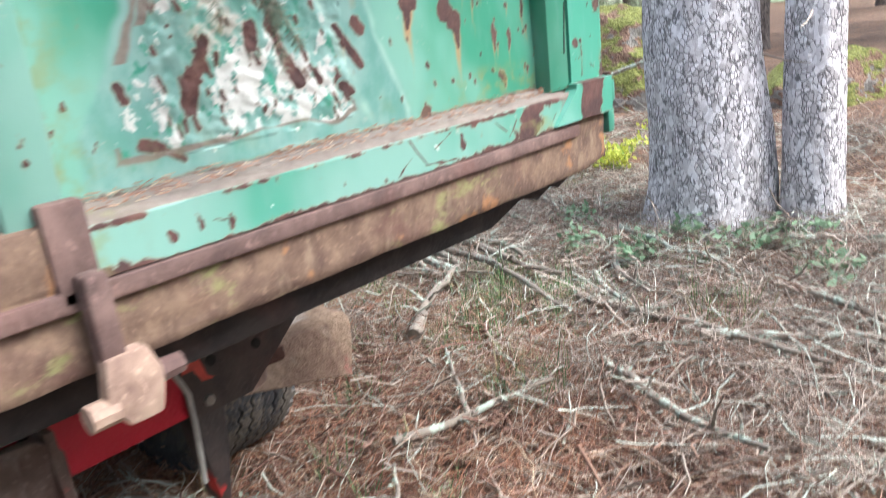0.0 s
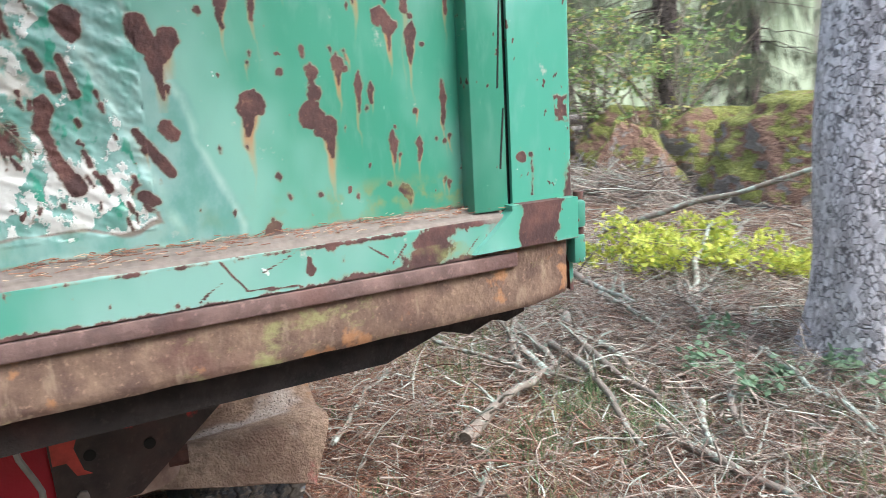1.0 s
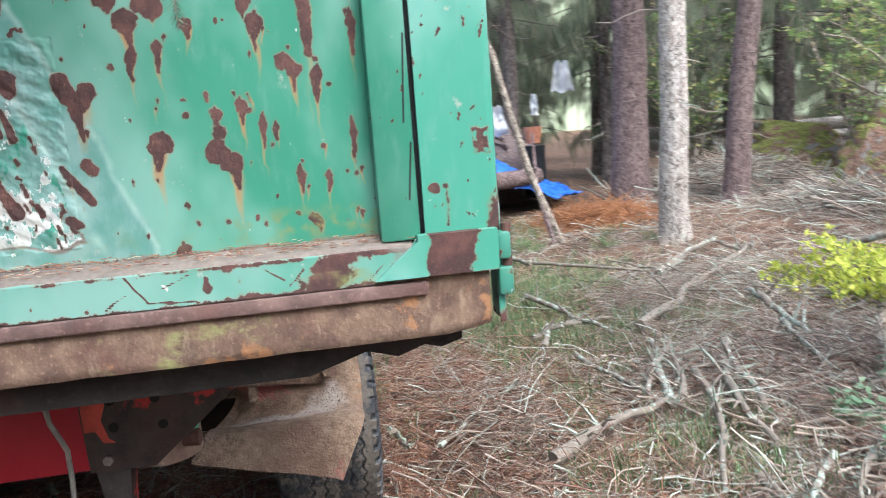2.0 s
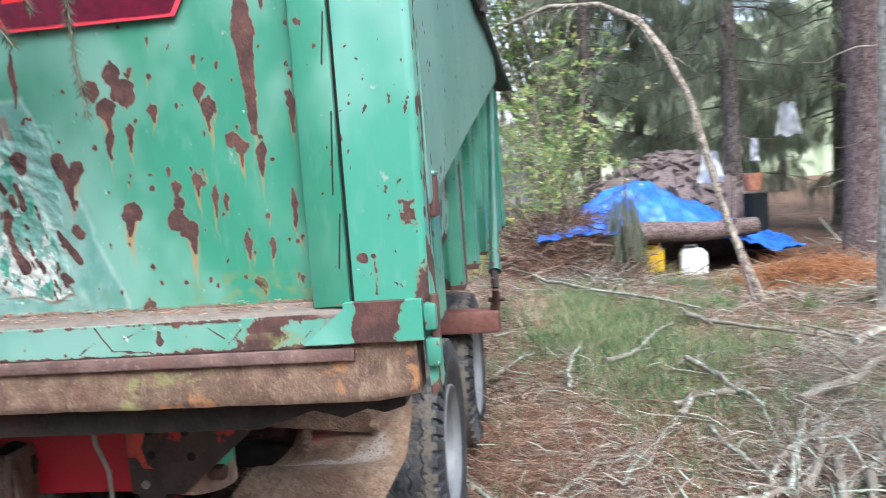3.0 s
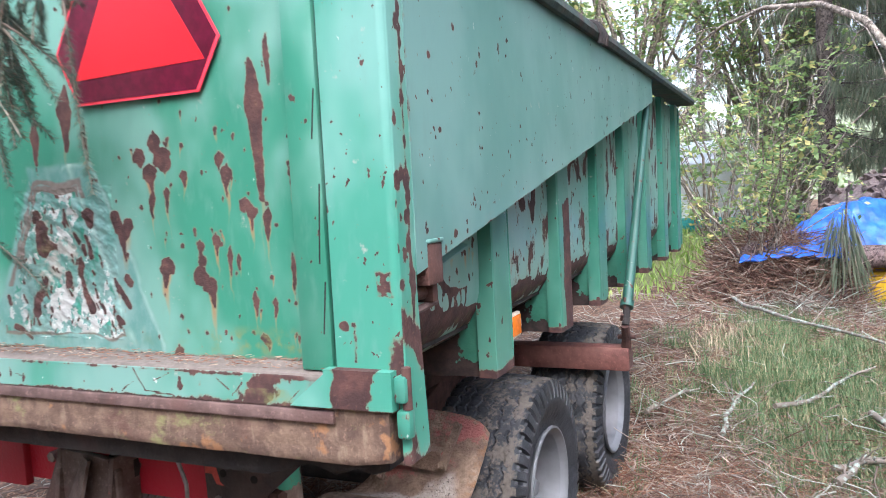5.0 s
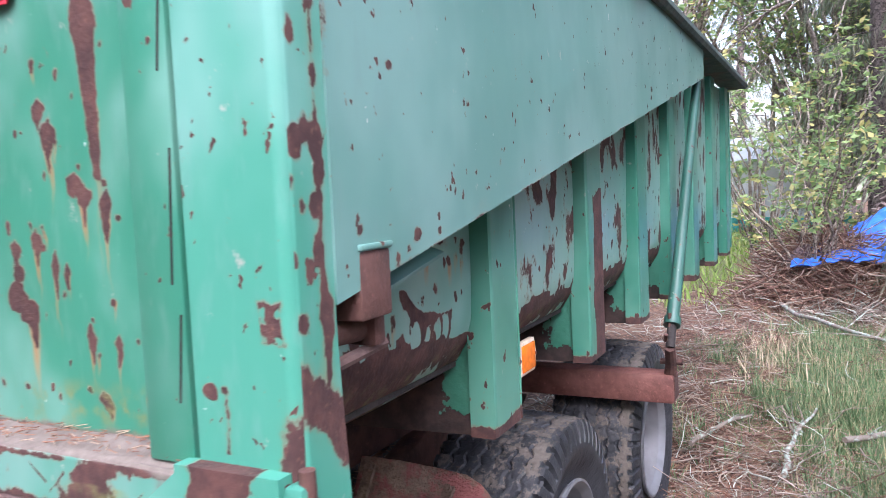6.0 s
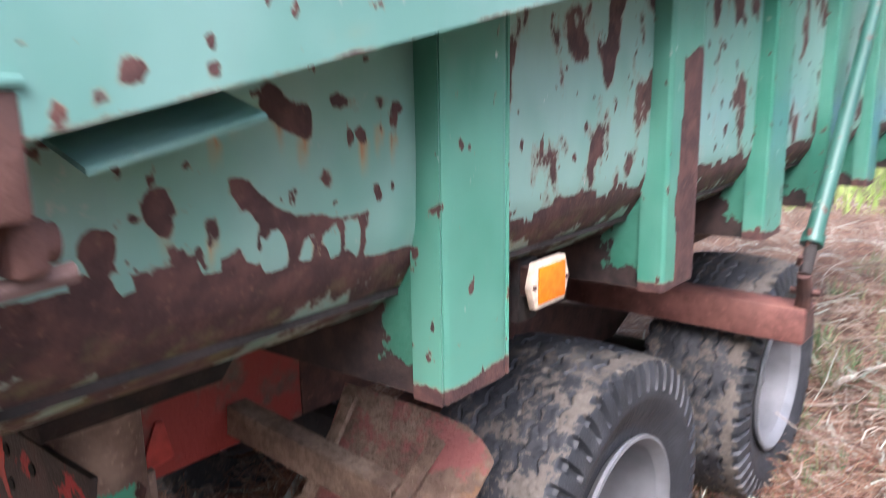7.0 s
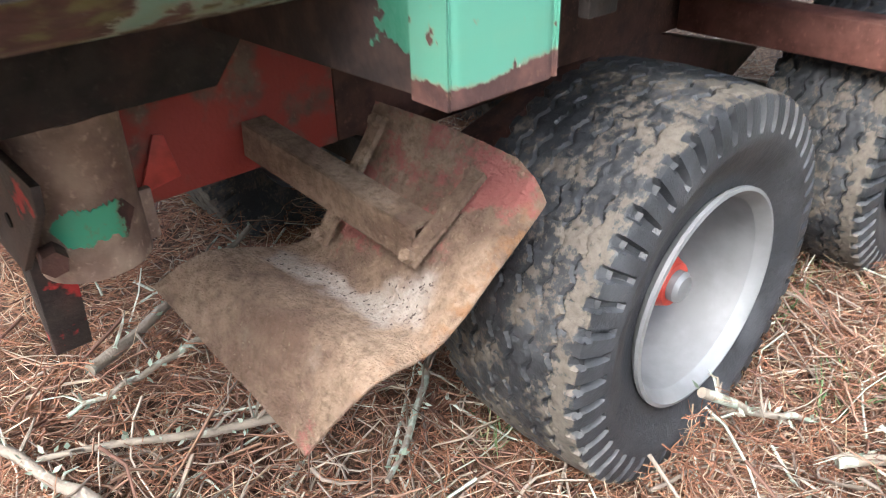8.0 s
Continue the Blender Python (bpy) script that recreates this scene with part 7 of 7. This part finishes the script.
strew("dead_twigs", 5000, (-1.2, 6.0), (-4.5, 6.5), 0.34, 0.0042, M_TWIG, "brown dead twigs behind the trailer", "twigs", 80, 0.22, 0.06, None, 5)
strew("dead_twigs", 5000, (-12.0, 2.0), (-6.0, 0.5), 0.34, 0.0044, M_TWIG_GREY, "grey dead twigs beyond the trailer", "twigs", 84, 0.22, 0.06, None, 5)


def twig_sprays(name, count, xr, yr, length, material, label, seed, side=9, lift=0.10, rad=0.0022, keep=None):
    """Dead spruce twigs with their herringbone of side shoots."""
    rng = np.random.default_rng(seed)
    pts = []
    while len(pts) < count:
        x, y = rng.uniform(*xr), rng.uniform(*yr)
        if keep is None or rng.random() < keep(x, y):
            pts.append((x, y, ground_z(x, y)))
    root = np.array(pts)
    root[:, 2] += 0.01 + rng.random(count) ** 1.5 * lift
    L = length * rng.uniform(0.5, 1.3, count)
    head = rng.uniform(0, 2 * np.pi, count)
    rise = rng.normal(0.05, 0.28, count)
    d = np.stack((np.cos(head) * np.cos(rise), np.sin(head) * np.cos(rise), np.sin(rise)), axis=1)
    sideways = unit(np.cross(d, np.array([0, 0, 1.0])) + rng.normal(0, 0.35, (count, 3)))
    bow = rng.normal(0, 0.12, (count, 1, 1))
    s = np.linspace(-0.5, 0.5, 6)[None, :, None]
    lines = root[:, None, :] + d[:, None, :] * L[:, None, None] * s + sideways[:, None, :] * bow * L[:, None, None] * (1 - 4 * s * s)
    lines += rng.normal(0, 0.004, lines.shape)
    v1, f1 = strands(lines, np.linspace(1.0, 0.35, 6)[None, :] * rad * rng.uniform(0.7, 1.3, (count, 1)), 3)
    own = np.repeat(np.arange(count), side)
    f = np.tile(np.linspace(0.18, 0.95, side), count) * 5
    k = np.minimum(f.astype(int), 4)
    fr = (f - k)[:, None]
    at = lines[own, k] * (1 - fr) + lines[own, k + 1] * fr
    turn = np.tile(np.where(np.arange(side) % 2, 1.0, -1.0), count)[:, None]
    way = unit(d[own] * rng.uniform(0.5, 1.1, (len(own), 1)) + turn * sideways[own] + rng.normal(0, 0.25, (len(own), 3)))
    ln = L[own] * rng.uniform(0.10, 0.42, len(own)) * (1.1 - 0.12 * f)
    sub = at[:, None, :] + way[:, None, :] * ln[:, None, None] * np.linspace(0, 1, 3)[None, :, None]
    sub[:, 2, 2] -= 0.10 * ln
    v2, f2 = strands(sub, np.array([0.0013, 0.0011, 0.0006])[None, :] * rng.uniform(0.7, 1.3, (len(own), 1)), 3)
    cloud_mesh(name, np.concatenate((v1, v2)), np.concatenate((f1, f2 + len(v1))), material, label, "twigs")


twig_sprays("dead_twigs", 2600, (-4.2, -1.2), (-0.6, 2.9), 0.26, M_LITTER, "feathery red-brown dead spruce shoots round the wheels", 101)
twig_sprays("dead_twigs", 2600, (-5.2, -0.5), (2.0, 5.4), 0.32, M_TWIG, "feathery brown dead spruce shoots on the brash", 102, lift=0.16, keep=brown_zone)
twig_sprays("dead_twigs", 1500, (-5.2, -0.5), (2.0, 5.4), 0.40, M_TWIG_GREY, "grey feathery dead shoots on the brash", 103, lift=0.20, rad=0.0030, keep=brown_zone)


def grass(name, count, xr, yr, h, seed, label, dense, material=None, width=0.0022):
    rng = np.random.default_rng(seed)
    pts = []
    while len(pts) < count:
        x, y = rng.uniform(*xr), rng.uniform(*yr)
        if rng.random() < dense(x, y):
            pts.append((x, y, ground_z(x, y)))
    root = np.array(pts)
    a = rng.uniform(0, 2 * np.pi, count)
    lean = rng.uniform(0.1, 1.3, count)
    way = unit(np.stack((np.cos(a) * lean, np.sin(a) * lean, np.ones(count)), axis=1))
    side = unit(np.stack((-np.sin(a), np.cos(a), np.zeros(count)), axis=1))
    L = h * rng.uniform(0.4, 1.3, count)
    v, f = blades(root, way, side, L, np.full(count, width) * rng.uniform(0.7, 1.6, count))
    cloud_mesh(name, v, f, material or M_GRASS, label, "grass")


def tussock(x, y):
    n = fbm(1.1 * x, 1.1 * y, 3.0, 3) + 1.6 * fbm(3.7 * x, 3.7 * y, 8.0, 2)
    return min(1.0, max(0.0, green_field(x, y) * 0.6 + 0.35 * n - 0.22))


grass("grass", 36000, (-11.5, -1.5), (1.2, 5.5), 0.16, 81, "thin green grass between the twigs", tussock, None, 0.0026)
grass("grass", 12000, (-30, -10.5), (-8, 4), 0.22, 82, "bright lawn grass of the clearing", lambda x, y: 1.0, M_LAWN, 0.014)
grass("dry_grass", 260, (-9.5, -5.0), (1.7, 3.3), 0.24, 83, "tuft of tall yellowed grass beside the trailer", lambda x, y: math.exp(-((x + 7.6) / 0.8) ** 2 - ((y - 1.9) / 0.3) ** 2), M_STRAW, 0.0035)
for k, (x, y) in enumerate(((-2.35, 2.95), (-2.15, 2.55), (-1.7, 2.3), (-3.2, 2.75), (-4.1, 3.9), (-1.3, 3.3))):
    grass("grass_tuft", 160, (x - 0.16, x + 0.16), (y - 0.16, y + 0.16), 0.22, 90 + k, "green grass tuft growing through twigs", lambda u, v: 1.0)


# needles and crumbs lying along the sill
_n = 420
_r = np.random.default_rng(91)
_root = np.stack((_r.uniform(-1.080, -1.036, _n), _r.uniform(0.45, 1.66, _n), np.full(_n, 1.316)), axis=1)
_root[:, 2] += (-1.036 - _root[:, 0]) * 0.35 + _r.random(_n) * 0.006
_a = _r.normal(1.57, 0.6, _n)
_d = np.stack((np.cos(_a), np.sin(_a), _r.normal(0, 0.10, _n)), axis=1) * _r.uniform(0.006, 0.022, (_n, 1))
_v, _f = strands(_root[:, None, :] + _d[:, None, :] * np.linspace(-0.5, 0.5, 3)[None, :, None], np.full((_n, 3), 0.0009), 3)
cloud_mesh("needle_litter", _v, _f, M_LITTER, "dry needles and crumbs lying along the sill", "needles")


# fallen branches, each a thing of its own
def fallen_branch(x0, y0, x1, y1, r, seed, z0=0.05, z1=0.05, twigs=6, label="grey fallen branch with pale lichen"):
    rng = random.Random(seed)
    b = empty("fallen_branch", x0, y0, ground_z(x0, y0), label, "branch", "fallen branches")
    n = 9
    L = math.hypot(x1 - x0, y1 - y0)
    px, py = -(y1 - y0) / L, (x1 - x0) / L
    bow = rng.uniform(-0.06, 0.06) * L
    pts = []
    for k in range(n):
        s = k / (n - 1)
        x = x0 + (x1 - x0) * s + px * bow * math.sin(math.pi * s) + rng.uniform(-1, 1) * 0.012 * L
        y = y0 + (y1 - y0) * s + py * bow * math.sin(math.pi * s) + rng.uniform(-1, 1) * 0.012 * L
        pts.append(Vector((x, y, ground_z(x, y) + z0 + (z1 - z0) * s + r + rng.uniform(0, 0.02))))
    bm = tube(pts, [r * (1.15 - 0.6 * k / (n - 1)) * rng.uniform(0.9, 1.12) for k in range(n)], 9)
    part("stem", bm, M_BRANCH, b, "", 60)
    for k in range(twigs):
        i = rng.randrange(1, n - 1)
        d = Vector((rng.uniform(-1, 1), rng.uniform(-1, 1), rng.uniform(0.0, 0.7))).normalized()
        q = L * rng.uniform(0.08, 0.25)
        part("twig", tube([pts[i], pts[i] + d * q * 0.5 + Vector((0, 0, 0.01)), pts[i] + d * q + Vector((rng.uniform(-0.03, 0.03), 0, -0.01))], [r * 0.38, r * 0.26, r * 0.10], 5), M_BRANCH, b, "", 60)
    # lichen tufts
    nr = np.random.default_rng(seed)
    m = int(45 * L)
    t = nr.random(m) * (n - 1.01)
    kk = t.astype(int)
    P = np.array([tuple(p) for p in pts])
    c = P[kk] * (1 - (t - kk)[:, None]) + P[kk + 1] * (t - kk)[:, None]
    w = unit(nr.normal(0, 1, (m, 3)) + np.array([0, 0, 0.4]))
    v, f = blades(c + w * r * 0.8, w, unit(np.cross(w, nr.normal(0, 1, (m, 3)))), nr.uniform(0.012, 0.032, m), nr.uniform(0.003, 0.008, m))
    cloud_mesh("lichen", v - np.array(b.location), f, M_LICHEN, "pale grey-green lichen", "", parent=b)


LAID = [(-3.51, 3.45, -2.79, 2.99, 0.022), (-3.21, 3.63, -2.11, 3.23, 0.024), (-2.40, 2.36, -2.74, 3.12, 0.026), (-3.75, 4.35, -2.76, 4.01, 0.018), (-3.93, 5.41, -2.79, 4.29, 0.018),
        (-4.17, 6.39, -3.22, 4.84, 0.020), (-2.10, 3.73, -1.63, 3.22, 0.018), (-2.70, 3.05, -3.68, 3.42, 0.022), (-2.72, 3.13, -3.72, 3.52, 0.018), (-3.99, 3.48, -5.90, 5.52, 0.030)]
LAID += [(-3.39, 3.74, -2.48, 3.41, 0.024), (-4.47, 4.59, -3.28, 4.21, 0.026), (-5.56, 4.38, -6.57, 5.54, 0.026), (-10.6, 1.75, -7.06, 3.60, 0.022), (-4.08, 2.80, -4.58, 3.35, 0.016)]
LAID += [(-1.48, 2.50, -0.70, 2.15, 0.018), (-3.10, 3.38, -1.81, 2.80, 0.020), (-1.23, 2.89, -0.40, 3.25, 0.018), (-2.04, 3.42, -1.68, 3.06, 0.016), (-1.85, 1.66, -1.55, 2.25, 0.016),
         (-1.0, 3.6, -0.3, 3.1, 0.016), (-5.2, 2.5, -6.6, 3.2, 0.015), (-4.6, 2.2, -5.8, 2.35, 0.014), (-2.3, 4.2, -1.4, 3.7, 0.016), (-6.8, 3.4, -5.6, 4.3, 0.018), (-2.9, 1.95, -3.4, 2.5, 0.012), (-1.75, 1.95, -2.2, 2.35, 0.010), (-1.35, 1.15, -1.75, 1.55, 0.012)]
LAID += [(-2.25, 0.95, -1.5, 0.72, 0.013), (-1.7, 0.5, -2.4, 0.15, 0.016), (-1.95, 1.25, -1.5, 0.92, 0.011), (-2.6, 0.85, -2.1, 1.25, 0.012), (-1.55, 0.95, -1.35, 0.45, 0.015), (-2.0, 0.55, -1.6, 0.62, 0.010), (-2.9, 0.2, -2.2, 0.6, 0.014)]
LAID += [(-3.89, 2.81, -4.31, 2.98, 0.020), (-4.31, 2.98, -4.40, 3.45, 0.018), (-4.97, 1.66, -5.6, 1.95, 0.014), (-2.97, 4.55, -2.54, 5.12, 0.012), (-3.76, 5.16, -2.59, 4.19, 0.020)]
_rng = random.Random(21)
for _ in range(9):
    x, y, a, L = _rng.uniform(-6.5, -0.6), _rng.uniform(2.3, 5.6), _rng.uniform(0, 6.28), _rng.uniform(0.5, 1.3)
    LAID.append((x, y, x + L * math.cos(a), y + 0.6 * L * math.sin(a), _rng.uniform(0.010, 0.024)))
for k, (x0, y0, x1, y1, r) in enumerate(LAID):
    fallen_branch(x0, y0, x1, y1, r, 200 + k, 0.10, 0.11, 5)
fallen_branch(-2.645, 1.72, -3.10, 1.84, 0.011, 300, 0.36, 0.03, 9, "broken brown stick leaning against the tyre")
strew("dead_twigs", 110, (-2.74, -2.60), (1.68, 1.76), 0.13, 0.0022, M_LITTER, "bunch of twigs at the stick's end", "twigs", 79, 0.9, 0.36, None, 6, 0.2)
fallen_branch(-5.4, 5.9, -3.1, 6.9, 0.028, 301, 0.05, 0.75, 4, "long bare stick propped on the boulders")
fallen_branch(-3.2, 4.75, -3.9, 5.7, 0.024, 302, 0.05, 0.35, 3, "slanting dead branch by the yellow bush")
